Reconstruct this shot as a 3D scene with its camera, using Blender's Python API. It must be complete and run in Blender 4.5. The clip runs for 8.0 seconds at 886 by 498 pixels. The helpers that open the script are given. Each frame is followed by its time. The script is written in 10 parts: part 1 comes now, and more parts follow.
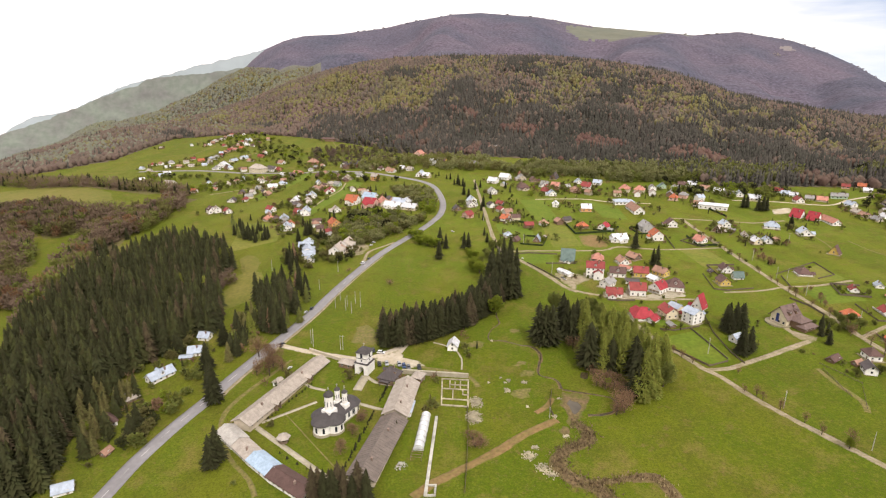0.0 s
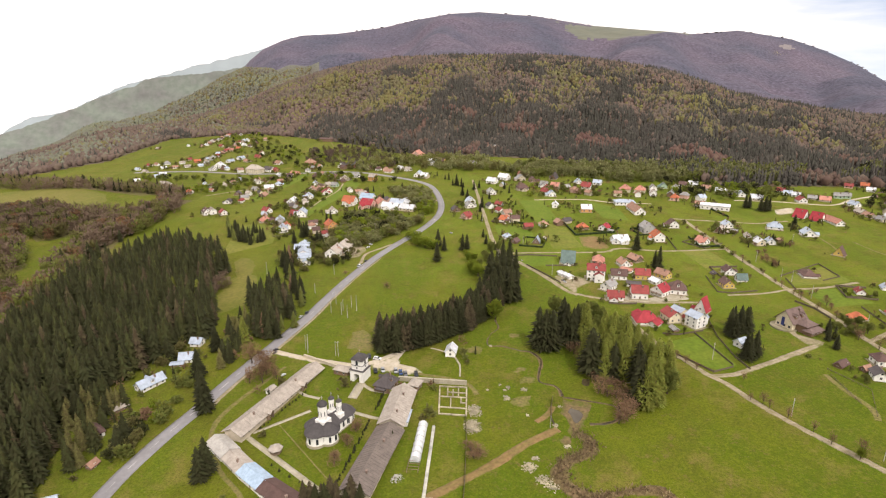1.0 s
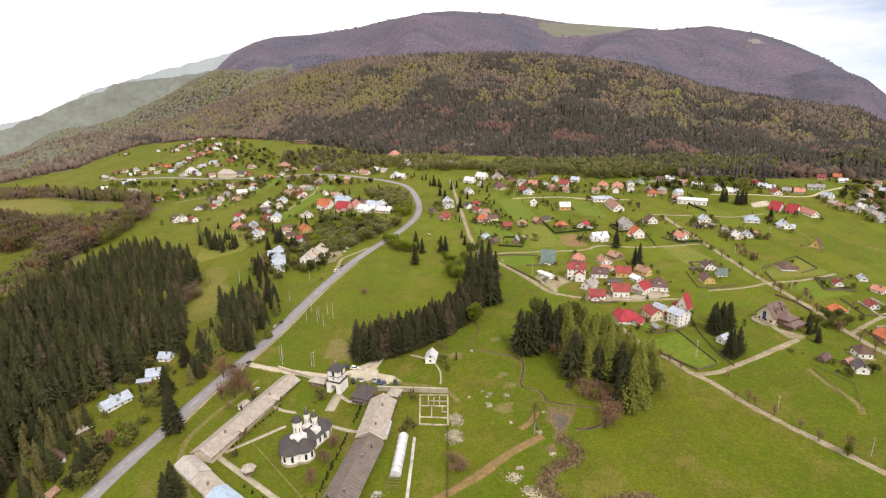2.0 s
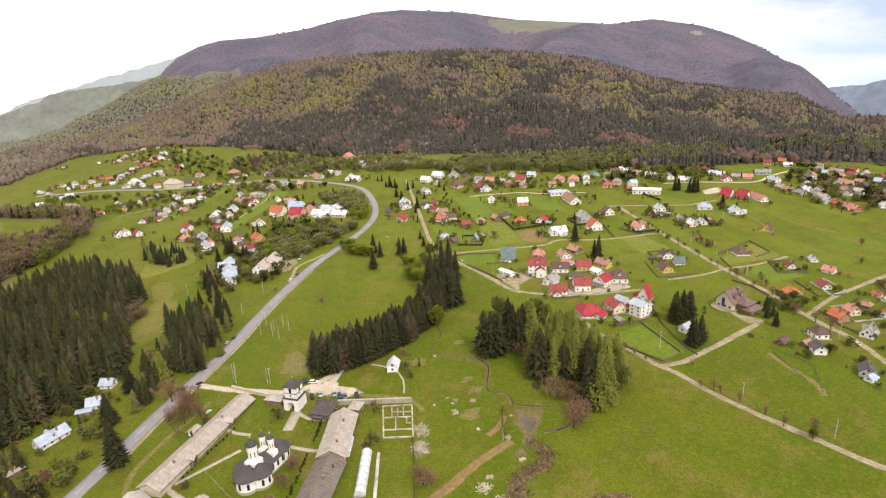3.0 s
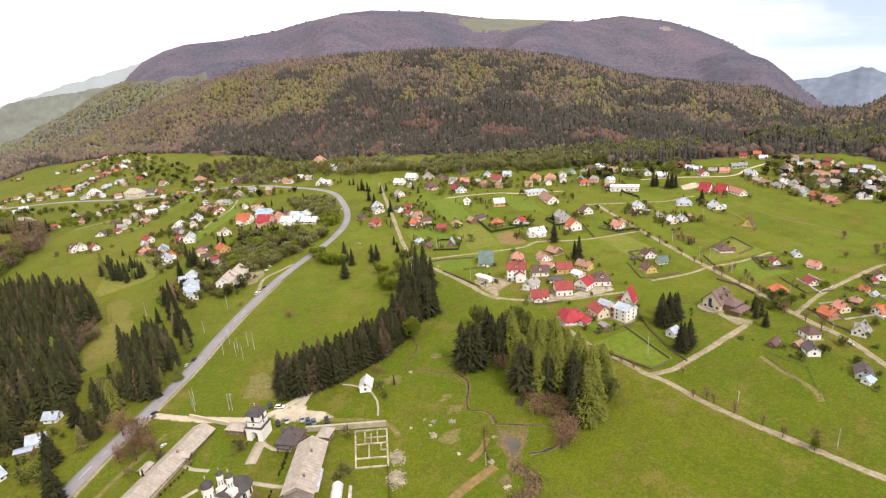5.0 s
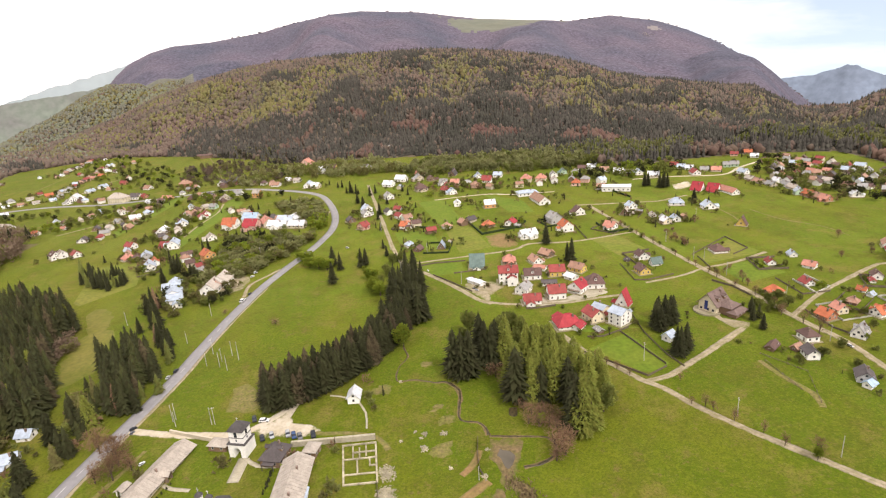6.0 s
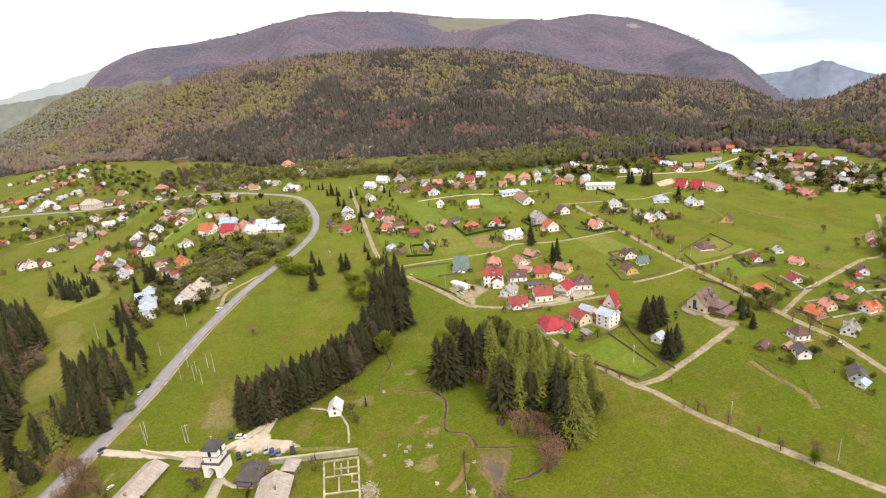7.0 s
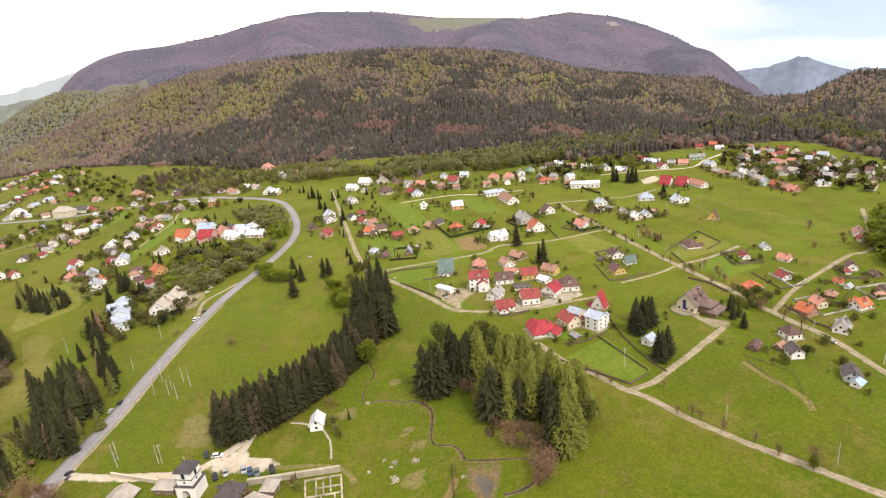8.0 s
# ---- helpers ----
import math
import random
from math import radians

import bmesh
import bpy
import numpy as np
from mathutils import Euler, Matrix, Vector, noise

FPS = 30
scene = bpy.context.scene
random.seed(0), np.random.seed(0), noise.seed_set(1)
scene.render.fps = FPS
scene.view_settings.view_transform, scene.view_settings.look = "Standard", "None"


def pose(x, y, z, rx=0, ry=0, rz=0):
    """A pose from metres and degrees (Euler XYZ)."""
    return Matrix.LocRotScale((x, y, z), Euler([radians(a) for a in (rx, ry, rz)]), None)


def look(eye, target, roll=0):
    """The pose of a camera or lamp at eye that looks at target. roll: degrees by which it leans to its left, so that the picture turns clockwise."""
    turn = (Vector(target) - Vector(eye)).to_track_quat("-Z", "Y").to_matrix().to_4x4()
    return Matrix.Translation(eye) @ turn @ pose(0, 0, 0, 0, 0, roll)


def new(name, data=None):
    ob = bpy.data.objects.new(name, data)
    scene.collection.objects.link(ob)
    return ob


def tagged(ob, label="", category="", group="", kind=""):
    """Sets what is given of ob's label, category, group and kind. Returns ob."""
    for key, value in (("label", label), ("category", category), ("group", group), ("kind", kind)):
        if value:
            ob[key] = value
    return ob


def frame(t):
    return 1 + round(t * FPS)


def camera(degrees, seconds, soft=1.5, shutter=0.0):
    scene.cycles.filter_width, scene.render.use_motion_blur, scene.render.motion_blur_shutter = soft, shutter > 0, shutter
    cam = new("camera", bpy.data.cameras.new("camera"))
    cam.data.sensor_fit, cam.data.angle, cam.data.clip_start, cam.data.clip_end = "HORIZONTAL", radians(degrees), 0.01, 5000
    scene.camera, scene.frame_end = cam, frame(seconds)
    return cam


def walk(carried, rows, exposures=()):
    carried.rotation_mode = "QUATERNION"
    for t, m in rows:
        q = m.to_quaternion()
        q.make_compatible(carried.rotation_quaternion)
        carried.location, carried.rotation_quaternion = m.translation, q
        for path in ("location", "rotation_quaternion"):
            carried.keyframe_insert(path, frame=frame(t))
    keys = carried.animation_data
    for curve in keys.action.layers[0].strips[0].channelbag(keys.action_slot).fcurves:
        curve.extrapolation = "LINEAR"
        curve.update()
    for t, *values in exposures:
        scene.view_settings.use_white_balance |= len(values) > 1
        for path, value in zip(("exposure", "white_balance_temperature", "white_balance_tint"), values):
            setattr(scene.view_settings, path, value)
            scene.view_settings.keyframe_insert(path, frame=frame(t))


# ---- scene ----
cam = camera(77.0, 8.0, soft=1.2)
ROWS = [
    (0.0, 0.00, 0.00, 157.50, 72.756, -0.240, -1.562),
    (0.5, 0.57, 4.00, 157.20, 72.750, -0.226, -1.510),
    (1.0, 1.28, 8.03, 157.21, 72.707, -0.112, -1.669),
    (2.5, 5.12, 21.81, 156.01, 72.556, 1.543, -6.242),
    (3.0, 6.90, 26.78, 155.19, 72.431, 2.416, -8.690),
    (3.5, 8.60, 31.91, 154.25, 72.339, 2.984, -10.301),
    (4.0, 9.94, 36.59, 153.80, 72.287, 3.250, -10.968),
    (4.5, 11.23, 41.09, 153.46, 72.313, 3.337, -11.138),
    (6.0, 15.25, 54.05, 152.41, 72.318, 3.826, -12.405),
    (6.5, 16.82, 58.49, 151.92, 72.256, 4.071, -13.253),
    (7.0, 18.41, 63.07, 151.37, 72.166, 4.371, -14.222),
    (7.5, 20.02, 67.66, 150.79, 72.082, 4.690, -15.238),
    (8.0, 21.59, 72.13, 150.34, 72.018, 4.960, -16.004),
]
walk(cam, [(t, pose(x, y, z, rx, ry, rz)) for t, x, y, z, rx, ry, rz in ROWS],
     exposures=[(0.0, 0.53, 6430, 15), (2.4, 0.55, 6430, 15), (3.6, 0.70, 6430, 15), (8.0, 0.73, 6430, 15)])

# ---- light: a bright, thinly overcast spring sky ----
SUN_EL, SUN_AZ = 46.0, 160.0   # degrees; azimuth clockwise from north
world = bpy.data.worlds.new("sky")
scene.world = world
world.use_nodes = True
wn, wl = world.node_tree.nodes, world.node_tree.links
wn.clear()
w_out = wn.new("ShaderNodeOutputWorld")
w_bg = wn.new("ShaderNodeBackground")
w_geo = wn.new("ShaderNodeTexCoord")
w_sky = wn.new("ShaderNodeTexSky")
w_sky.sky_type, w_sky.sun_disc = "NISHITA", False
w_sky.sun_elevation, w_sky.sun_rotation = radians(SUN_EL), radians(SUN_AZ)
w_sky.air_density, w_sky.dust_density, w_sky.altitude = 1.2, 2.0, 900
w_lift = wn.new("ShaderNodeVectorMath")
w_lift.operation, w_lift.inputs[1].default_value = "ADD", (0, 0, 0.16)
w_map = wn.new("ShaderNodeMapping")
w_map.inputs["Scale"].default_value = (1.0, 1.0, 4.5)
w_cloud = wn.new("ShaderNodeTexNoise")
w_cloud.inputs["Scale"].default_value, w_cloud.inputs["Detail"].default_value = 2.1, 7
w_cloud.inputs["Roughness"].default_value, w_cloud.inputs["Distortion"].default_value = 0.55, 0.4
w_ramp = wn.new("ShaderNodeValToRGB")
w_ramp.color_ramp.elements[0].position, w_ramp.color_ramp.elements[1].position = 0.34, 0.58
w_ramp.color_ramp.elements[0].color = (0.24, 0.24, 0.24, 1)
w_str = wn.new("ShaderNodeVectorMath")
w_str.operation = "SCALE"
w_str.inputs["Scale"].default_value = 0.11
w_mix = wn.new("ShaderNodeMix")
w_mix.data_type = "RGBA"
w_mix.inputs[7].default_value = (0.98, 0.93, 0.86, 1)
wl.new(w_geo.outputs["Generated"], w_lift.inputs[0])
wl.new(w_lift.outputs[0], w_sky.inputs["Vector"])
wl.new(w_sky.outputs[0], w_str.inputs[0])
wl.new(w_geo.outputs["Generated"], w_map.inputs[0])
wl.new(w_map.outputs[0], w_cloud.inputs["Vector"])
w_east = wn.new("ShaderNodeVectorMath")      # the cloud thins out towards the east
w_east.operation, w_east.inputs[1].default_value = "DOT_PRODUCT", (0.83, 0.56, 0.0)
w_thin = wn.new("ShaderNodeMapRange")
w_thin.inputs[1].default_value, w_thin.inputs[2].default_value = 0.86, 0.99
w_thin.inputs[3].default_value, w_thin.inputs[4].default_value = 0.12, -0.13
w_sum = wn.new("ShaderNodeMath")
wl.new(w_geo.outputs["Generated"], w_east.inputs[0])
wl.new(w_east.outputs["Value"], w_thin.inputs[0])
wl.new(w_cloud.outputs["Fac"], w_sum.inputs[0])
wl.new(w_thin.outputs[0], w_sum.inputs[1])
wl.new(w_sum.outputs[0], w_ramp.inputs[0])
wl.new(w_ramp.outputs[0], w_mix.inputs[0])
wl.new(w_str.outputs[0], w_mix.inputs[6])
wl.new(w_mix.outputs[2], w_bg.inputs[0])
wl.new(w_bg.outputs[0], w_out.inputs[0])
sun = new("sun", bpy.data.lights.new("sun", "SUN"))
sun.data.energy, sun.data.angle, sun.data.color = 1.9, radians(10), (1.0, 0.94, 0.84)
_sa, _se = radians(SUN_AZ), radians(SUN_EL)
sun.matrix_world = look((300 * math.sin(_sa) * math.cos(_se), 300 * math.cos(_sa) * math.cos(_se), 300 * math.sin(_se)), (0, 0, 0))
# ---- lie of the land: a valley floor that rises a little, then two mountain ridges ----
# azimuths in degrees clockwise from the y axis, seen from the origin
FOOT_AZ = [-180, -90, -60, -36, -29, -24, -17, -10, -3, 5, 12, 19, 29, 38, 45, 51, 55, 70, 90, 180]
FOOT_R = [675, 675, 825, 1065, 1140, 1388, 1388, 1192, 982, 930, 900, 832, 750, 810, 832, 720, 600, 525, 525, 675]
FRONT_AZ = [-180, -90, -60, -37, -33.7, -28.5, -25, -20.7, -16.6, -13.2, -9.2, -6, -3, 3.5, 9, 13, 18.5, 23.5, 28.5, 33, 39.5, 43, 46.5, 49.5, 53, 60, 90, 180]
FRONT_E = [5, 3, -4, -6.8, -5.9, -4.7, -4.2, -3.4, -2.1, -0.7, 0.5, 1.2, 1.6, 1.8, 1.8, 1.7, 1.1, 0.1, -1.6, -2.4, -3.2, -5.0, -4.9, -3.4, -3.5, -1, 3, 5]
BACK_AZ = [-180, -60, -34, -26, -20, -17.5, -16.4, -15.2, -13.4, -11.6, -8.4, -4, -1.4, 2.4, 5.1, 10.4, 15.7, 19.7, 24.5, 28, 32, 34.4, 36.7, 40, 42.8, 46, 60, 180]
BACK_E = [5, -5, -8.5, -7.5, -3.5, 0.2, 1.4, 2.35, 3.15, 3.6, 3.8, 4.4, 5.0, 5.65, 5.8, 5.4, 4.5, 4.1, 3.6, 3.8, 3.0, 2.1, 1.0, -1.0, -3.3, -6, -3, 5]

# a wooded shoulder that stands between the two ridges in the west
MID_AZ = [-36, -31, -27.3, -24.7, -21.8, -19.2, -17, -14.6, -12.6, -10.5]
MID_E = [-7.5, -5.0, -3.7, -3.0, -1.8, -0.4, 0.6, 0.5, -0.5, -2.5]


def wavy(x, y, size, seed):
    """A cheap smooth random field of about -1 to 1, with hills of that size in metres."""
    a = np.sin(x / size * 1.7 + seed * 1.3) * np.cos(y / size * 1.3 - seed * 2.1)
    b = np.sin((x * 0.8 + y * 0.6) / size * 2.9 + seed * 3.7) * np.cos((y * 0.8 - x * 0.6) / size * 2.3 + seed)
    c = np.sin((x * 0.3 - y * 0.95) / size * 5.3 + seed * 0.7) * np.cos((x * 0.95 + y * 0.3) / size * 4.7 - seed * 1.9)
    return 0.5 * a + 0.33 * b + 0.2 * c


def land(x, y):
    """Height of the ground."""
    x, y = np.asarray(x, float), np.asarray(y, float)
    r, az = np.hypot(x, y), np.degrees(np.arctan2(x, y))
    flat = 0.03 * x + 0.03 * y
    foot = np.interp(az, FOOT_AZ, FOOT_R)
    k = foot / np.maximum(r, 1.0)
    z0 = 0.03 * (x + y) * k
    r1 = foot + 790
    r2 = np.full_like(r, 3600.0)
    z1 = 154 + r1 * np.tan(np.radians(np.interp(az, FRONT_AZ, FRONT_E)))
    z2 = 154 + r2 * np.tan(np.radians(np.interp(az, BACK_AZ, BACK_E)))
    u = np.clip((r - foot) / (r1 - foot), 0, 1)
    v = np.clip((r - r1) / (r2 - r1), 0, 1)
    w = np.clip((r - r2) / 900, 0, 1)
    rough = wavy(x, y, 200, 1) * 22 + wavy(x, y, 85, 2) * 8
    spur = np.sin(np.radians(az * 47) + 2.2 * wavy(x, y, 300, 31)) + 0.6 * np.sin(np.radians(az * 101) + 1.5 * wavy(x, y, 200, 32))
    fold = np.sin(np.radians(az * 21) + 1.3 * wavy(x, y, 900, 33)) + 0.5 * np.sin(np.radians(az * 37 + 40) + 1.8 * wavy(x, y, 500, 34))
    up = z0 + (z1 - z0) * (0.35 * u + 0.65 * u * u * (3 - 2 * u)) + (rough + 9 * spur) * np.sin(np.pi * u) * 0.8
    back = z1 + (z2 - z1) * (v * v * (2.2 - 1.2 * v)) + (rough * 1.3 - 34 + 7 * spur + 46 * fold) * np.sin(np.pi * v)
    rm = r1 + 520
    ridge = 154 + rm * np.tan(np.radians(np.interp(az, MID_AZ, MID_E))) - (r - rm) ** 2 / np.where(r < rm, 1500, 900) + 0.35 * rough
    back = np.where((az > -36) & (az < -10.5), np.maximum(back, ridge), back)
    far = z2 - 240 * w * w
    swell = wavy(x, y, 150, 5) * 0.5
    z = np.where(r < foot, flat + swell * np.clip((foot - r) / 150, 0, 1), np.where(r < r1, up, np.where(r < r2, back, far)))
    return z

# ---- materials ----
def node_mat(name, base, rough=0.85, vary=0.25, scale=1.0, bump=0.0, second=None, amount=0.5, patch=0.15, metal=0.0, per_object=0.0):
    """A surface with fine grain and broad patches; second: a colour that shows in patches; scale: grain per metre."""
    m = bpy.data.materials.new(name)
    m.use_nodes = True
    n, l = m.node_tree.nodes, m.node_tree.links
    b = n["Principled BSDF"]
    b.inputs["Roughness"].default_value, b.inputs["Metallic"].default_value = rough, metal
    b.inputs["Specular IOR Level"].default_value = 0.25
    tc = n.new("ShaderNodeTexCoord")
    fine, broad = n.new("ShaderNodeTexNoise"), n.new("ShaderNodeTexNoise")
    geo = n.new("ShaderNodeNewGeometry")
    for t, s in ((fine, scale), (broad, scale * patch)):
        t.inputs["Scale"].default_value, t.inputs["Detail"].default_value = s, 5
        l.new(geo.outputs["Position"], t.inputs["Vector"])
    ramp = n.new("ShaderNodeValToRGB")
    ramp.color_ramp.elements[0].position, ramp.color_ramp.elements[1].position = 0.36, 0.66
    l.new(broad.outputs["Fac"], ramp.inputs[0])
    mix = n.new("ShaderNodeMix")
    mix.data_type = "RGBA"
    other = second or tuple(c * (1 - amount) for c in base)
    mix.inputs[6].default_value, mix.inputs[7].default_value = (*base, 1), (*other, 1)
    gain = n.new("ShaderNodeMath")
    gain.operation, gain.inputs[1].default_value = "MULTIPLY", amount if second else 1.0
    l.new(ramp.outputs[0], gain.inputs[0])
    l.new(gain.outputs[0], mix.inputs[0])
    hsv = n.new("ShaderNodeHueSaturation")
    val = n.new("ShaderNodeMapRange")
    val.inputs[1].default_value, val.inputs[2].default_value = 0.25, 0.75
    val.inputs[3].default_value, val.inputs[4].default_value = 1 - vary, 1 + vary
    l.new(fine.outputs["Fac"], val.inputs[0])
    l.new(mix.outputs[2], hsv.inputs["Color"])
    if per_object:
        info = n.new("ShaderNodeObjectInfo")
        mr, mul = n.new("ShaderNodeMapRange"), n.new("ShaderNodeMath")
        mr.inputs[3].default_value, mr.inputs[4].default_value = 1 - per_object, 1 + per_object
        mul.operation = "MULTIPLY"
        l.new(info.outputs["Random"], mr.inputs[0])
        l.new(mr.outputs[0], mul.inputs[0])
        l.new(val.outputs[0], mul.inputs[1])
        l.new(mul.outputs[0], hsv.inputs["Value"])
    else:
        l.new(val.outputs[0], hsv.inputs["Value"])
    l.new(hsv.outputs[0], b.inputs["Base Color"])
    if bump:
        bp = n.new("ShaderNodeBump")
        bp.inputs["Strength"].default_value, bp.inputs["Distance"].default_value = bump, 0.3 / scale
        l.new(fine.outputs["Fac"], bp.inputs["Height"])
        l.new(bp.outputs[0], b.inputs["Normal"])
    return m


def foliage_mat(name, base, spread=0.35, hue=0.02, second=None, rough=0.9, thin=0.0):
    """Leaves or needles: every clump a little different, every tree a little different."""
    m = bpy.data.materials.new(name)
    m.use_nodes = True
    n, l = m.node_tree.nodes, m.node_tree.links
    b = n["Principled BSDF"]
    b.inputs["Roughness"].default_value, b.inputs["Specular IOR Level"].default_value = rough, 0.15
    geo, info = n.new("ShaderNodeNewGeometry"), n.new("ShaderNodeObjectInfo")
    mr, mr2, mr3 = (n.new("ShaderNodeMapRange") for _ in range(3))
    mul = n.new("ShaderNodeMath")
    mr.inputs[3].default_value, mr.inputs[4].default_value = 1 - spread, 1 + spread
    mr2.inputs[3].default_value, mr2.inputs[4].default_value = 0.8, 1.2
    mr3.inputs[3].default_value, mr3.inputs[4].default_value = 0.5 - hue, 0.5 + hue
    mul.operation = "MULTIPLY"
    hsv = n.new("ShaderNodeHueSaturation")
    hsv.inputs["Color"].default_value = (*base, 1)
    if second:
        mix = n.new("ShaderNodeMix")
        mix.data_type = "RGBA"
        mix.inputs[6].default_value, mix.inputs[7].default_value = (*base, 1), (*second, 1)
        big = n.new("ShaderNodeTexNoise")
        big.inputs["Scale"].default_value, big.inputs["Detail"].default_value = 0.011, 4
        ramp = n.new("ShaderNodeValToRGB")
        ramp.color_ramp.elements[0].position, ramp.color_ramp.elements[1].position = 0.40, 0.62
        l.new(geo.outputs["Position"], big.inputs["Vector"])
        l.new(big.outputs["Fac"], ramp.inputs[0])
        l.new(ramp.outputs[0], mix.inputs[0])
        l.new(mix.outputs[2], hsv.inputs["Color"])
    l.new(geo.outputs["Random Per Island"], mr.inputs[0])
    l.new(info.outputs["Random"], mr2.inputs[0])
    l.new(geo.outputs["Random Per Island"], mr3.inputs[0])
    l.new(mr.outputs[0], mul.inputs[0])
    l.new(mr2.outputs[0], mul.inputs[1])
    l.new(mul.outputs[0], hsv.inputs["Value"])
    l.new(mr3.outputs[0], hsv.inputs["Hue"])
    l.new(hsv.outputs[0], b.inputs["Base Color"])
    if thin:      # leaves let some light through
        tl, mx = n.new("ShaderNodeBsdfTranslucent"), n.new("ShaderNodeMixShader")
        mx.inputs[0].default_value = thin
        l.new(hsv.outputs[0], tl.inputs["Color"])
        l.new(b.outputs[0], mx.inputs[1])
        l.new(tl.outputs[0], mx.inputs[2])
        l.new(mx.outputs[0], n["Material Output"].inputs["Surface"])
    return m


def grass(n, l):
    """Nodes for spring grass: olive on the rough pasture, fresher on the mown plots of the village, worn and dry in places.
    Returns the colour's socket."""
    geo = n.new("ShaderNodeNewGeometry")

    def tex(scale, detail, lo, hi, rough=0.6, stretch=None):
        t, r = n.new("ShaderNodeTexNoise"), n.new("ShaderNodeValToRGB")
        t.inputs["Scale"].default_value, t.inputs["Detail"].default_value, t.inputs["Roughness"].default_value = scale, detail, rough
        r.color_ramp.elements[0].position, r.color_ramp.elements[1].position = lo, hi
        if stretch:
            mp = n.new("ShaderNodeMapping")
            mp.inputs["Rotation"].default_value, mp.inputs["Scale"].default_value = (0, 0, radians(stretch[0])), (1.0, stretch[1], 1.0)
            l.new(geo.outputs["Position"], mp.inputs[0])
            l.new(mp.outputs[0], t.inputs["Vector"])
        else:
            l.new(geo.outputs["Position"], t.inputs["Vector"])
        l.new(t.outputs["Fac"], r.inputs[0])
        return r.outputs[0]

    def over(below, colour, fac, gain):
        x, g = n.new("ShaderNodeMix"), n.new("ShaderNodeMath")
        x.data_type = "RGBA"
        g.operation, g.inputs[1].default_value = "MULTIPLY", gain
        l.new(fac, g.inputs[0])
        l.new(g.outputs[0], x.inputs[0])
        if isinstance(below, tuple):
            x.inputs[6].default_value = (*below, 1)
        else:
            l.new(below, x.inputs[6])
        x.inputs[7].default_value = (*colour, 1)
        return x.outputs[2]

    # mown plots lie beyond the pasture; strips of different growth run up the valley
    dot, span = n.new("ShaderNodeVectorMath"), n.new("ShaderNodeMapRange")
    dot.operation, dot.inputs[1].default_value = "DOT_PRODUCT", (0.28, 1.0, 0.0)
    span.inputs[1].default_value, span.inputs[2].default_value = 290, 480
    l.new(geo.outputs["Position"], dot.inputs[0])
    l.new(dot.outputs["Value"], span.inputs[0])
    c = over((0.072, 0.108, 0.004), (0.136, 0.184, 0.017), span.outputs[0], 1.0)
    west, part_ = n.new("ShaderNodeVectorMath"), n.new("ShaderNodeMapRange")      # gardens and rough grass on the western rise
    west.operation, west.inputs[1].default_value = "DOT_PRODUCT", (-1.0, 0.2, 0.0)
    part_.inputs[1].default_value, part_.inputs[2].default_value = 70, 220
    l.new(geo.outputs["Position"], west.inputs[0])
    l.new(west.outputs["Value"], part_.inputs[0])
    c = over(c, (0.140, 0.145, 0.024), part_.outputs[0], 0.65)
    c = over(c, (0.136, 0.140, 0.010), tex(0.013, 6, 0.44, 0.60, 0.62), 0.65)
    c = over(c, (0.082, 0.122, 0.007), tex(0.03, 5, 0.44, 0.58, 0.6, (12, 0.25)), 0.7)
    c = over(c, (0.090, 0.088, 0.012), tex(0.055, 7, 0.48, 0.66, 0.7), 0.8)
    c = over(c, (0.196, 0.150, 0.042), tex(0.042, 9, 0.52, 0.64, 0.74), 0.72)
    c = over(c, (0.170, 0.112, 0.048), tex(0.17, 9, 0.56, 0.66, 0.76), 0.72)
    c = over(c, (0.146, 0.160, 0.014), tex(0.45, 8, 0.47, 0.60, 0.85), 0.6)
    c = over(c, (0.050, 0.062, 0.006), tex(1.1, 7, 0.46, 0.60, 0.85), 0.72)
    c = over(c, (0.185, 0.175, 0.060), tex(0.75, 9, 0.58, 0.66, 0.8), 0.6)
    return c


def grass_bump(n, l, b):
    geo, bp, t = n.new("ShaderNodeNewGeometry"), n.new("ShaderNodeBump"), n.new("ShaderNodeTexNoise")
    t.inputs["Scale"].default_value, t.inputs["Detail"].default_value = 0.8, 6
    l.new(geo.outputs["Position"], t.inputs["Vector"])
    bp.inputs["Strength"].default_value, bp.inputs["Distance"].default_value = 0.45, 0.5
    l.new(t.outputs["Fac"], bp.inputs["Height"])
    l.new(bp.outputs[0], b.inputs["Normal"])


def meadow_mat():
    m = bpy.data.materials.new("meadow")
    m.use_nodes = True
    n, l = m.node_tree.nodes, m.node_tree.links
    b = n["Principled BSDF"]
    b.inputs["Roughness"].default_value, b.inputs["Specular IOR Level"].default_value = 0.95, 0.1
    l.new(grass(n, l), b.inputs["Base Color"])
    grass_bump(n, l, b)
    return m


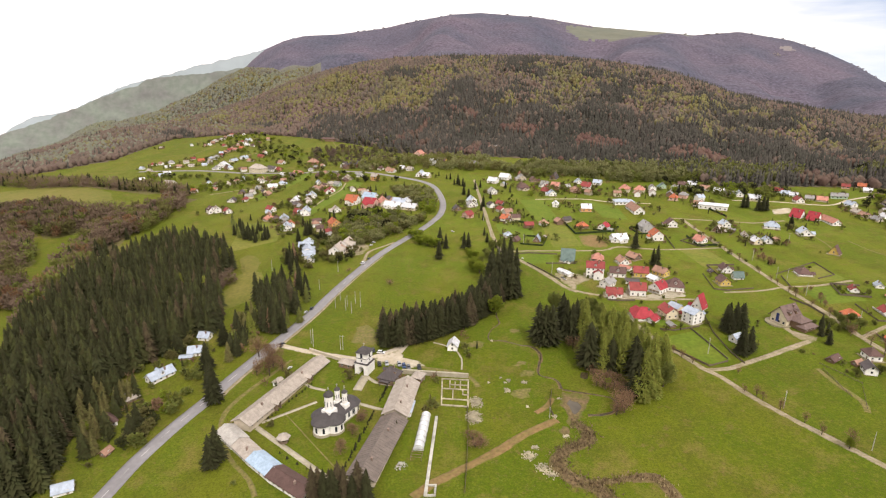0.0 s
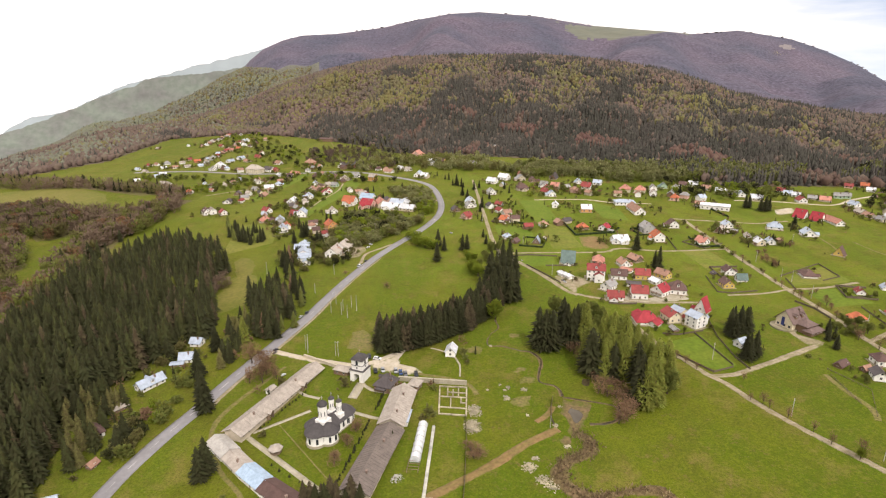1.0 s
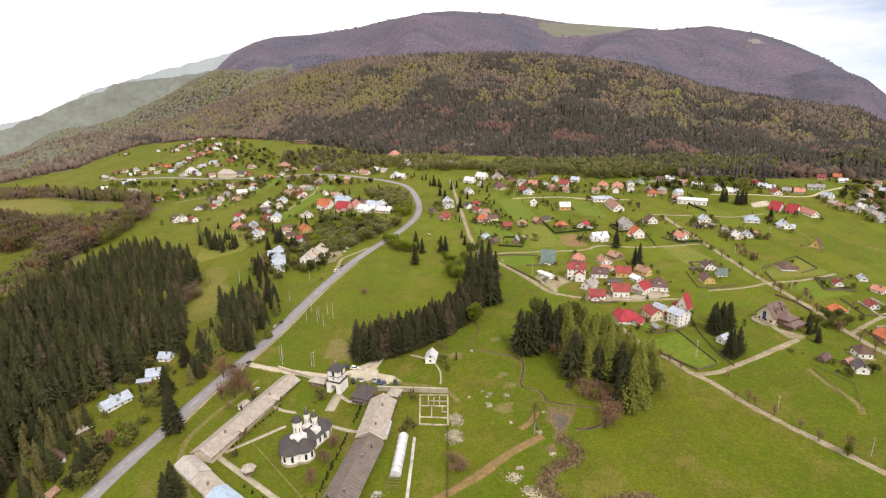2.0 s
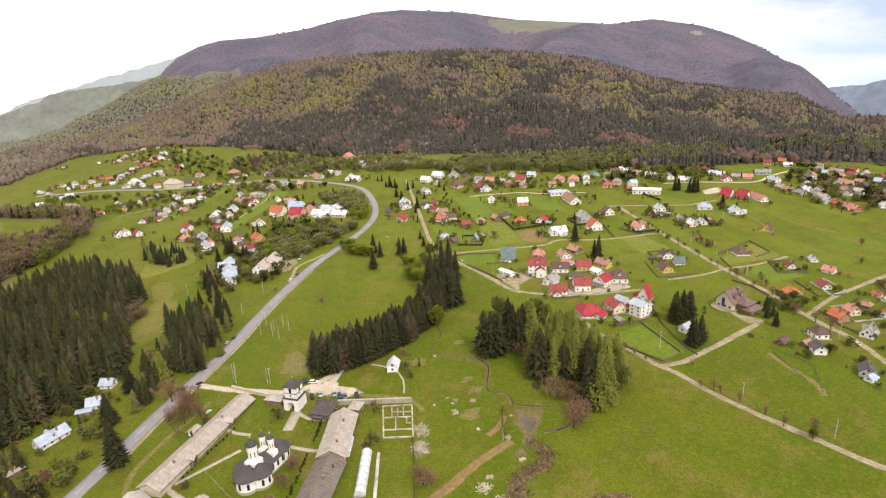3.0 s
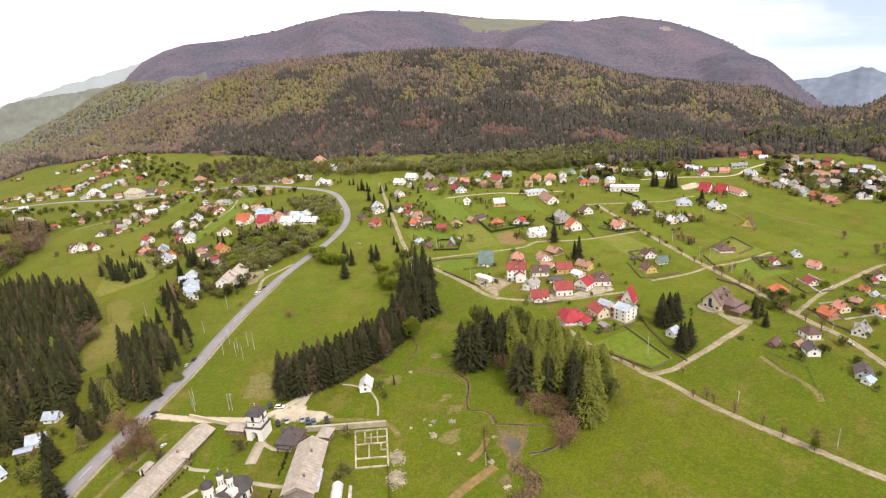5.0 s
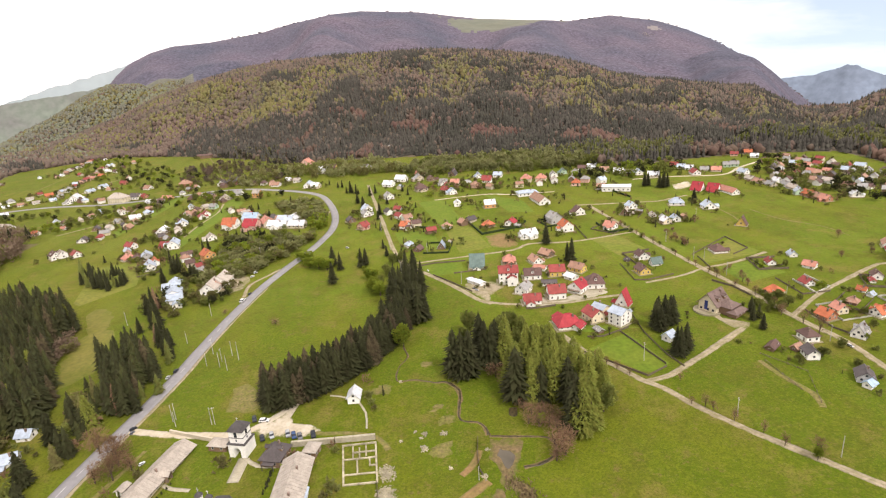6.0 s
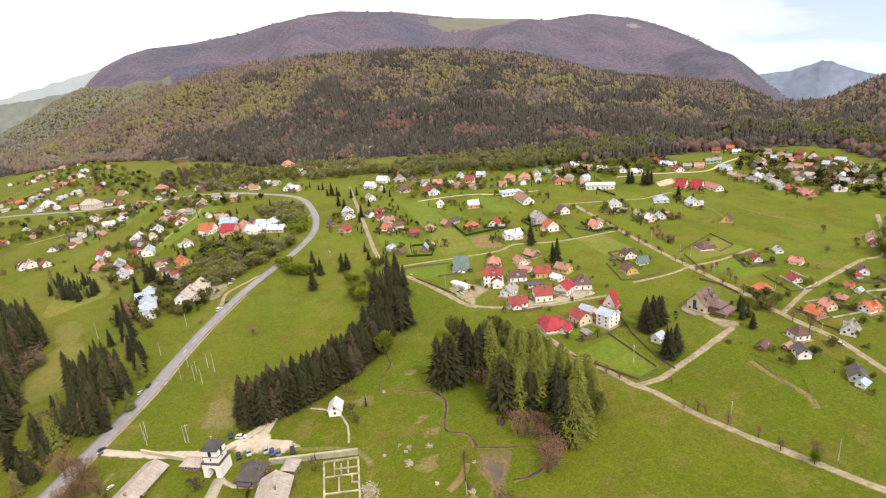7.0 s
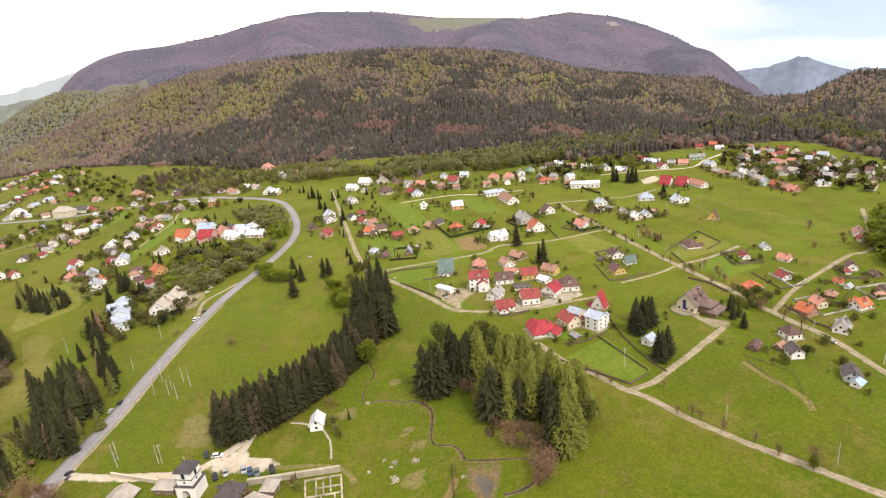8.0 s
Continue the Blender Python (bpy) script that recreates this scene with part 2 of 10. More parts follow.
def worn_mat(name, base, second, vary, scale, patchy=0.2, ruts=0.0, soft=0.45):
    """Earth or gravel that grass grows into from its rim (attribute edge: 0 in the middle, 1 at the rim); ruts: grass along the middle."""
    m = node_mat(name, base, 0.95, vary, scale, 0.3, second, 0.9, patchy)
    n, l = m.node_tree.nodes, m.node_tree.links
    b = n["Principled BSDF"]
    earth = b.inputs["Base Color"].links[0].from_socket
    at, geo = n.new("ShaderNodeAttribute"), n.new("ShaderNodeNewGeometry")
    at.attribute_name = "edge"
    t, u = n.new("ShaderNodeTexNoise"), n.new("ShaderNodeMath")
    t.inputs["Scale"].default_value, t.inputs["Detail"].default_value, t.inputs["Roughness"].default_value = 0.28, 6, 0.7
    l.new(geo.outputs["Position"], t.inputs["Vector"])
    u.operation, u.inputs[1].default_value = "MULTIPLY_ADD", 1.5
    l.new(t.outputs["Fac"], u.inputs[0])
    l.new(at.outputs["Fac"], u.inputs[2])          # edge + 1.5 noise, about 0.75 to 1.75
    rim = n.new("ShaderNodeMapRange")
    rim.interpolation_type = "SMOOTHSTEP"
    rim.inputs[1].default_value, rim.inputs[2].default_value = 1.52 - soft * 0.5, 1.52 + soft * 0.5
    l.new(u.outputs[0], rim.inputs[0])
    fac = rim.outputs[0]
    if ruts:
        mid, add = n.new("ShaderNodeMapRange"), n.new("ShaderNodeMath")
        mid.interpolation_type = "SMOOTHSTEP"
        mid.inputs[1].default_value, mid.inputs[2].default_value = 0.62, 0.98
        mid.inputs[3].default_value, mid.inputs[4].default_value = ruts, 0.0
        l.new(u.outputs[0], mid.inputs[0])
        add.operation = "MAXIMUM"
        l.new(fac, add.inputs[0])
        l.new(mid.outputs[0], add.inputs[1])
        fac = add.outputs[0]
    x = n.new("ShaderNodeMix")
    x.data_type = "RGBA"
    l.new(fac, x.inputs[0])
    l.new(earth, x.inputs[6])
    l.new(grass(n, l), x.inputs[7])
    l.new(x.outputs[2], b.inputs["Base Color"])
    return m


M = {}
M["meadow"] = meadow_mat()
# slope floor, with a little blue added to its brown as haze
M["forest_floor"] = node_mat("forest_floor", (0.118, 0.090, 0.066), 0.95, 0.25, 0.06, 0.6, (0.095, 0.080, 0.045), 0.8, 0.12)
# purple-brown of bare beech, pushed towards blue to paint in haze
M["hazed_beech_floor"] = node_mat("hazed_beech_floor", (0.112, 0.090, 0.118), 0.95, 0.5, 0.085, 1.0, (0.070, 0.070, 0.098), 1.0, 0.03)
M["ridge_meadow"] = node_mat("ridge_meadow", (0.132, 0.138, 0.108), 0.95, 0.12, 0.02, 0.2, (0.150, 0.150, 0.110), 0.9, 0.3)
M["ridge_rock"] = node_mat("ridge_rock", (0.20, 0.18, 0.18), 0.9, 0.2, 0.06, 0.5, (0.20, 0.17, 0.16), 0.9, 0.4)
M["leaf_litter"] = worn_mat("leaf_litter", (0.130, 0.092, 0.055), (0.112, 0.098, 0.036), 0.3, 0.5, 0.2, soft=0.7)
M["dry_grass"] = worn_mat("dry_grass", (0.165, 0.145, 0.034), (0.135, 0.130, 0.020), 0.2, 0.4, 0.2, soft=1.0)
M["asphalt"] = node_mat("asphalt", (0.25, 0.24, 0.245), 0.85, 0.10, 0.5, 0.0, (0.20, 0.19, 0.195), 0.8, 0.1)
M["gravel"] = worn_mat("gravel", (0.325, 0.27, 0.19), (0.22, 0.185, 0.105), 0.22, 0.8, 0.3, ruts=0.35, soft=0.5)
M["pale_gravel"] = worn_mat("pale_gravel", (0.50, 0.44, 0.35), (0.39, 0.33, 0.23), 0.15, 0.7, 0.2, soft=0.35)
M["soil"] = worn_mat("soil", (0.225, 0.140, 0.062), (0.165, 0.125, 0.045), 0.3, 0.7, 0.25, ruts=0.25, soft=0.6)
M["dirt"] = worn_mat("dirt", (0.180, 0.145, 0.058), (0.130, 0.128, 0.025), 0.35, 0.9, 0.4, soft=0.9)
M["concrete"] = node_mat("concrete", (0.40, 0.36, 0.28), 0.9, 0.18, 1.2, 0.2, (0.28, 0.25, 0.17), 0.8, 0.2)
M["paint"] = node_mat("road_paint", (0.46, 0.45, 0.44), 0.8, 0.15, 1.0)
M["water"] = node_mat("muddy_water", (0.035, 0.028, 0.015), 0.4, 0.4, 0.8, 0.0, (0.085, 0.065, 0.03), 0.9, 0.5)
M["pond"] = node_mat("pond_water", (0.125, 0.105, 0.075), 0.18, 0.1, 0.3)
M["hedge"] = node_mat("clipped_hedge", (0.035, 0.055, 0.016), 0.95, 0.4, 3.0, 0.5)
M["mud"] = worn_mat("mud", (0.165, 0.112, 0.060), (0.120, 0.095, 0.035), 0.35, 0.8, 0.4, soft=0.6)
M["rubble"] = node_mat("rubble", (0.42, 0.37, 0.26), 0.95, 0.3, 2.0, 0.4, per_object=0.2)
WALLS = {
    "white": (0.82, 0.80, 0.76), "cream": (0.68, 0.60, 0.44), "grey": (0.42, 0.41, 0.39), "yellow": (0.62, 0.45, 0.13), "pink": (0.62, 0.40, 0.33),
    "orange": (0.60, 0.31, 0.12), "brick": (0.42, 0.20, 0.12), "wood": (0.20, 0.13, 0.085), "green": (0.42, 0.55, 0.40), "beige": (0.52, 0.45, 0.35),
}
ROOFS = {
    "red": (0.27, 0.060, 0.054), "brightred": (0.33, 0.040, 0.050), "orange": (0.44, 0.135, 0.065), "salmon": (0.48, 0.22, 0.165), "brown": (0.125, 0.075, 0.065), "dark": (0.10, 0.085, 0.085),
    "grey": (0.30, 0.29, 0.28), "silver": (0.40, 0.455, 0.54), "white": (0.66, 0.67, 0.70), "green": (0.13, 0.18, 0.165), "rust": (0.36, 0.21, 0.15),
    "taupe": (0.165, 0.115, 0.102), "oldgrey": (0.41, 0.36, 0.31), "palesheet": (0.50, 0.47, 0.43), "weathered": (0.17, 0.140, 0.122), "black": (0.078, 0.070, 0.070), "blue": (0.40, 0.52, 0.66),
}
for k, v in WALLS.items():
    M["wall_" + k] = node_mat("plaster_" + k if k not in ("wood", "brick") else k + "_wall", v, 0.88, 0.08, 0.9, 0.1, tuple(c * 0.8 for c in v), 0.7, 0.35, per_object=0.06)
for k, v in ROOFS.items():
    shine = k in ("silver", "white", "blue")
    M["roof_" + k] = node_mat("roof_" + k, v, 0.45 if shine else 0.75, 0.14, 1.3, 0.25, tuple(c * 0.68 for c in v), 0.7, 0.3, per_object=0.12)
M["glass"] = node_mat("window_glass", (0.035, 0.04, 0.05), 0.12, 0.1, 1.0)
M["frame"] = node_mat("window_frame", (0.55, 0.52, 0.48), 0.6, 0.1, 2.0)
M["wood"] = node_mat("weathered_wood", (0.22, 0.16, 0.11), 0.85, 0.25, 1.5, 0.2, (0.15, 0.11, 0.08), 0.8, 0.4, per_object=0.2)
M["plank"] = node_mat("fence_wood", (0.145, 0.115, 0.080), 0.9, 0.25, 1.0, 0.0, (0.105, 0.085, 0.062), 0.8, 0.3)
M["pole"] = node_mat("pole_concrete", (0.50, 0.48, 0.42), 0.9, 0.12, 1.5)
M["chimney"] = node_mat("chimney_brick", (0.30, 0.22, 0.18), 0.9, 0.2, 3.0, 0.2)
M["bark"] = node_mat("bark", (0.10, 0.075, 0.055), 0.95, 0.3, 3.0, 0.4)
M["spruce"] = foliage_mat("spruce_needles", (0.030, 0.031, 0.012), 0.30, 0.02)
M["spruce_light"] = foliage_mat("larch_needles", (0.182, 0.196, 0.036), 0.22, 0.02, thin=0.15)
M["spruce_mid"] = foliage_mat("mid_green_spruce_needles", (0.042, 0.044, 0.015), 0.25, 0.02)
M["spruce_brown"] = foliage_mat("dry_spruce_needles", (0.060, 0.047, 0.025), 0.25, 0.02)
M["leaf"] = foliage_mat("spring_leaves", (0.205, 0.245, 0.028), 0.22, 0.025, thin=0.4)
M["leaf_soft"] = foliage_mat("soft_spring_leaves", (0.215, 0.215, 0.088), 0.18, 0.02, thin=0.25)
M["leaf_dark"] = foliage_mat("green_leaves", (0.155, 0.168, 0.042), 0.2, 0.025, thin=0.25)
M["twig_dark"] = foliage_mat("bare_wood_twigs", (0.170, 0.122, 0.086), 0.12, 0.015, thin=0.12)
M["leaf_olive"] = foliage_mat("olive_leaves", (0.150, 0.136, 0.050), 0.22, 0.02, thin=0.35)
M["twig"] = foliage_mat("bare_twigs", (0.215, 0.134, 0.080), 0.22, 0.02, thin=0.12)
# far woods: tree colours with blue raised slightly to imitate haze
M["far_spruce"] = foliage_mat("far_spruce", (0.044, 0.042, 0.034), 0.20, 0.02, (0.058, 0.052, 0.044))
M["far_leaf"] = foliage_mat("far_leaves", (0.134, 0.118, 0.046), 0.14, 0.02, (0.112, 0.098, 0.052))
M["far_bare"] = foliage_mat("far_bare_woods", (0.124, 0.088, 0.070), 0.12, 0.015, (0.106, 0.082, 0.064))
M["red_bare"] = foliage_mat("reddish_bare_woods", (0.118, 0.070, 0.056), 0.14, 0.015, (0.104, 0.070, 0.054))
# western beech woods: haze is put into this paler, greyer green
M["hazed_wood"] = foliage_mat("hazed_beech_woods", (0.136, 0.142, 0.096), 0.10, 0.015, (0.122, 0.118, 0.094))
M["beech_old"] = foliage_mat("orange_brown_old_leaves", (0.195, 0.112, 0.060), 0.22, 0.02, thin=0.12)
M["reed"] = foliage_mat("dry_brown_reed", (0.188, 0.138, 0.076), 0.35, 0.02)
M["leaf_garden"] = foliage_mat("garden_leaves", (0.150, 0.152, 0.045), 0.25, 0.025, thin=0.4)
M["lawn_fresh"] = node_mat("mown_lawn", (0.094, 0.142, 0.008), 0.95, 0.25, 0.5, 0.2, (0.124, 0.156, 0.013), 0.9, 0.12)
M["lawn_olive"] = node_mat("tall_grass", (0.122, 0.148, 0.014), 0.95, 0.25, 0.4, 0.3, (0.168, 0.160, 0.030), 0.9, 0.12)
M["banner"] = node_mat("blue_banner", (0.05, 0.07, 0.24), 0.7, 0.1, 2.0)
# ground below those woods, paled by the same painted haze
M["hazed_floor"] = node_mat("hazed_floor", (0.128, 0.128, 0.096), 0.95, 0.35, 0.09, 0.8, (0.108, 0.100, 0.078), 0.9, 0.08)
M["paving"] = node_mat("worn_paving", (0.30, 0.255, 0.185), 0.9, 0.2, 0.9, 0.2, (0.19, 0.185, 0.085), 0.9, 0.25)
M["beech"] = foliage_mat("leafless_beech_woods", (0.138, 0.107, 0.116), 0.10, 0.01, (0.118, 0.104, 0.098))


# ---- building blocks ----
def mesh_of(name, verts, faces, mats, idx=None):
    me = bpy.data.meshes.new(name)
    me.from_pydata([tuple(v) for v in verts], [], [tuple(f) for f in faces])
    for m in (mats if isinstance(mats, (list, tuple)) else [mats]):
        me.materials.append(m)
    if idx is not None:
        me.polygons.foreach_set("material_index", idx)
    me.update()
    return me


def big_mesh(name, verts, faces, mats, idx=None):
    """verts (n, 3), faces (m, 3) or (m, 4) as numpy arrays."""
    me = bpy.data.meshes.new(name)
    nv, (nf, k) = len(verts), faces.shape
    me.vertices.add(nv)
    me.vertices.foreach_set("co", np.ascontiguousarray(verts, np.float32).ravel())
    me.loops.add(nf * k)
    me.loops.foreach_set("vertex_index", np.ascontiguousarray(faces, np.int32).ravel())
    me.polygons.add(nf)
    me.polygons.foreach_set("loop_start", np.arange(0, nf * k, k, dtype=np.int32))
    me.polygons.foreach_set("loop_total", np.full(nf, k, np.int32))
    for m in mats:
        me.materials.append(m)
    if idx is not None:
        me.polygons.foreach_set("material_index", np.ascontiguousarray(idx, np.int32))
    me.update(calc_edges=True)
    return me


def part(name, me, parent, m=None, label=""):
    ob = new(name, me)
    ob.parent = parent
    if m is not None:
        ob.matrix_basis = m
    return tagged(ob, label) if label else ob


class Shape:
    """Gathers boxes, prisms and turned forms into one mesh."""

    def __init__(self):
        self.v, self.f = [], []

    def add(self, verts, faces):
        o = len(self.v)
        self.v += [tuple(p) for p in verts]
        self.f += [tuple(i + o for i in f) for f in faces]
        return self

    def box(self, x0, y0, z0, x1, y1, z1):
        p = [(x, y, z) for z in (z0, z1) for y in (y0, y1) for x in (x0, x1)]
        return self.add(p, [(0, 2, 3, 1), (4, 5, 7, 6), (0, 1, 5, 4), (2, 6, 7, 3), (0, 4, 6, 2), (1, 3, 7, 5)])

    def beam(self, a, b, w, h=None):
        a, b = Vector(a), Vector(b)
        d = (b - a).normalized()
        s = d.cross(Vector((0, 0, 1)) if abs(d.z) < 0.95 else Vector((1, 0, 0))).normalized() * (w / 2)
        u = s.cross(d).normalized() * ((h or w) / 2)
        p = [c + i * s + j * u for c in (a, b) for i, j in ((-1, -1), (1, -1), (1, 1), (-1, 1))]
        return self.add(p, [(0, 1, 2, 3), (7, 6, 5, 4), (0, 4, 5, 1), (1, 5, 6, 2), (2, 6, 7, 3), (3, 7, 4, 0)])

    def turned(self, profile, n=12, x=0.0, y=0.0, a0=0.0, a1=360.0):
        """A form turned about the upright through (x, y): profile of (radius, height), bottom up."""
        full = abs(a1 - a0) >= 360
        k = n if full else n + 1
        p = [(x + r * math.cos(radians(a0 + (a1 - a0) * i / n)), y + r * math.sin(radians(a0 + (a1 - a0) * i / n)), z) for r, z in profile for i in range(k)]
        f = [(j * k + i, j * k + (i + 1) % k, (j + 1) * k + (i + 1) % k, (j + 1) * k + i) for j in range(len(profile) - 1) for i in range(n)]
        if full:
            f += [tuple(range(k))[::-1], tuple(range((len(profile) - 1) * k, len(profile) * k))]
        return self.add(p, f)

    def mesh(self, name, mat):
        return mesh_of(name, self.v, self.f, mat)


def thing(name, x, y, rot=0.0, z=None, sink=0.0, label="", category="", group=""):
    ob = new(name)
    ob.matrix_basis = pose(x, y, (float(land(x, y)) if z is None else z) - sink, 0, 0, rot)
    return tagged(ob, label, category, group)


# ---- the ground: one sheet out to the ridges ----
def build_ground():
    az = np.concatenate([np.arange(-180, -42, 3.0), np.arange(-42, 60, 0.3), np.arange(60, 180, 3.0)])
    rr = np.concatenate([[0.0], np.arange(20, 180, 10.0), np.arange(180, 1000, 6.0), np.arange(1000, 2100, 14.0), np.arange(2100, 4550, 35.0)])
    A, Rr = np.meshgrid(np.radians(az), rr)
    X, Y = Rr * np.sin(A), Rr * np.cos(A)
    Z = land(X, Y)
    na, nr = len(az), len(rr)
    i, j = np.meshgrid(np.arange(na), np.arange(nr - 1))
    a, b = i, (i + 1) % na
    faces = np.stack([j * na + a, (j + 1) * na + a, (j + 1) * na + b, j * na + b], -1).reshape(-1, 4)
    rc, ac = (Rr[:-1] + Rr[1:]) / 2, np.degrees(A[:-1])
    idx = (rc > np.interp(ac, FOOT_AZ, FOOT_R)).astype(int).ravel()
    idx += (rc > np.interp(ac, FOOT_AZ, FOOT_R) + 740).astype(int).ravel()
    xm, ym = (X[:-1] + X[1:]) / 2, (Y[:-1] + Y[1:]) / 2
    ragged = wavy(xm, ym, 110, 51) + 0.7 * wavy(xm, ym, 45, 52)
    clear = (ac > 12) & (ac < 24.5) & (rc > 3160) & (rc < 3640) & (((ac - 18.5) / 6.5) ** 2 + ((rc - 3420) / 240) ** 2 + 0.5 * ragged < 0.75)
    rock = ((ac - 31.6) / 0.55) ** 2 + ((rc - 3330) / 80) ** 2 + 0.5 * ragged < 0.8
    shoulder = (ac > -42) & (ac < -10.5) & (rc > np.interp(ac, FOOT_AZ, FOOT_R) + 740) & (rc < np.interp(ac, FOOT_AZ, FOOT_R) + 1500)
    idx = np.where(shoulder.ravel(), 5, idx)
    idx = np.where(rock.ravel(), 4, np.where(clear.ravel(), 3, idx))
    me = big_mesh("ground", np.stack([X, Y, Z], -1).reshape(-1, 3), faces[:, ::-1], [M["meadow"], M["forest_floor"], M["hazed_beech_floor"], M["ridge_meadow"], M["ridge_rock"], M["hazed_floor"]], idx)
    me.polygons.foreach_set("use_smooth", np.ones(len(faces), bool))
    tagged(new("ground", me), "spring-green valley meadows rising into wooded mountain slopes", "ground", kind="structure")


build_ground()


def smooth_line(pts, step=5.0):
    """A line through the points, rounded at the corners, with a vertex every few metres."""
    p = [np.array(q, float) for q in pts]
    ext = [2 * p[0] - p[1]] + p + [2 * p[-1] - p[-2]]
    out = []
    for i in range(1, len(ext) - 2):
        p0, p1, p2, p3 = ext[i - 1:i + 3]
        n = max(2, int(np.linalg.norm(p2 - p1) / step))
        for k in range(n):
            t = k / n
            out.append(0.5 * (2 * p1 + (p2 - p0) * t + (2 * p0 - 5 * p1 + 4 * p2 - p3) * t * t + (3 * p1 - p0 - 3 * p2 + p3) * t ** 3))
    out.append(p[-1])
    return np.array(out)


LANES = []
WORN = ("gravel", "pale_gravel", "soil", "dirt", "mud", "leaf_litter", "dry_grass")


def rim_values(me, values):
    """Writes how near each vertex lies to the rim of its strip or patch."""
    me.attributes.new("edge", "FLOAT", "POINT").data.foreach_set("value", np.asarray(values, np.float32))


def ribbon(name, pts, width, mat, lift, label, category, kind="structure", jag=0.0, across=4, step=5.0, thick=0.6):
    """A strip laid on the ground with a low shoulder on each side."""
    c = smooth_line(pts, step)
    d = np.gradient(c, axis=0)
    d /= np.maximum(np.linalg.norm(d, axis=1), 1e-6)[:, None]
    side = np.stack([d[:, 1], -d[:, 0]], 1)
    rng = np.random.default_rng(int(abs(pts[0][0]) * 7 + abs(pts[0][1])))
    w = np.asarray(width if np.ndim(width) else [width] * 2, float) * (1.14 if mat.name in WORN else 1.0)
    half = np.interp(np.linspace(0, 1, len(c)), np.linspace(0, 1, len(w)), w) / 2
    wob = [half + jag * 0.8 * np.convolve(rng.normal(0, 1, len(c) + 2), [0.3, 0.4, 0.3], "valid") for _ in range(2)]
    LANES.append((c, float(half.max())))
    rows = []
    for k in range(across + 1):
        u = k / across * 2 - 1
        q = c + side * (u * np.where(u < 0, wob[0], wob[1]))[:, None]
        rows.append(np.concatenate([q, (land(q[:, 0], q[:, 1]) + (lift if abs(u) < 0.99 or mat.name not in WORN else -0.08))[:, None]], 1))
    low = [r - [0, 0, thick] for r in (rows[0], rows[-1])]
    allr = [low[0]] + rows + [low[1]]
    v = np.concatenate(allr)
    n = len(c)
    j, i = np.meshgrid(np.arange(len(allr) - 1), np.arange(n - 1))
    f = np.stack([j * n + i, (j + 1) * n + i, (j + 1) * n + i + 1, j * n + i + 1], -1).reshape(-1, 4)
    me = big_mesh(name, v, f, [mat])
    rim_values(me, np.repeat([1.0] + [abs(k / across * 2 - 1) for k in range(across + 1)] + [1.0], n))
    ob = new(name, me)
    return tagged(ob, label, category, kind=kind)


def patch(name, pts, mat, lift, label, category, kind="structure", wob=0.6, seed=1, cell=4.0):
    """A worn or dug patch of ground with a ragged outline: a fan of rings over the land."""
    c = smooth_line(list(pts) + [pts[0]], cell)[:-1]
    rng = np.random.default_rng(seed)
    c = c + rng.normal(0, wob, c.shape)
    mid = c.mean(0)
    if mat.name in WORN:
        c = mid + (c - mid) * 1.15
    rings = [1.0, 0.75, 0.5, 0.25]
    v = [c + (mid - c) * (1 - s) for s in rings] + [mid[None]]
    xy = np.concatenate(v)
    z = land(xy[:, 0], xy[:, 1]) + lift
    n = len(c)
    z[:n] -= 0.4
    verts = np.concatenate([xy, z[:, None]], 1)
    faces = []
    for k in range(len(rings) - 1):
        for i in range(n):
            faces.append((k * n + i, k * n + (i + 1) % n, (k + 1) * n + (i + 1) % n, (k + 1) * n + i))
    for i in range(n):
        faces.append((3 * n + i, 3 * n + (i + 1) % n, 4 * n))
    me = mesh_of(name, verts, faces, mat)
    rim_values(me, np.repeat([1.0, 0.75, 0.5, 0.25, 0.0], [n, n, n, n, 1]))
    return tagged(new(name, me), label, category, kind=kind)


# ---- houses ----
CACHE = {}


def window_mesh(w, h, kind="window"):
    """A window or a door as one piece: a frame that stands proud of the wall, facing -y, with the pane or leaf set back in it."""
    key = (kind, round(w, 1), round(h, 1))
    if key not in CACHE:
        t = 0.13
        out = [(-w / 2, 0), (w / 2, 0), (w / 2, h), (-w / 2, h)]
        inn = [(-w / 2 + t, t), (w / 2 - t, t), (w / 2 - t, h - t), (-w / 2 + t, h - t)]
        v = [(x, 0.1, z) for x, z in out] + [(x, -0.10, z) for x, z in out] + [(x, -0.10, z) for x, z in inn] + [(x, -0.03, z) for x, z in inn]
        f = [tuple(k * 4 + j for k, j in ((o, i), (o, (i + 1) % 4), (o + 1, (i + 1) % 4), (o + 1, i))) for o in (0, 1, 2) for i in range(4)] + [(12, 13, 14, 15)]
        CACHE[key] = mesh_of(kind, v, f, [M["frame"], M["glass"] if kind == "window" else M["wood"]], [0] * 12 + [1])
    return CACHE[key]


def gable_wall(w, l, h, p, mat, hip):
    """Walls of a house: ridge along y, span w, length l, eaves h, gable rise p."""
    s = Shape()
    a, b = w / 2, l / 2
    v = [(-a, -b, -1.5), (a, -b, -1.5), (a, b, -1.5), (-a, b, -1.5), (-a, -b, h), (a, -b, h), (a, b, h), (-a, b, h)]
    f = [(0, 1, 5, 4), (1, 2, 6, 5), (2, 3, 7, 6), (3, 0, 4, 7)]
    if not hip:
        v += [(0, -b, h + p), (0, b, h + p)]
        f += [(4, 5, 8), (6, 7, 9)]
    s.add(v, f)
    return s.mesh("wall", mat)


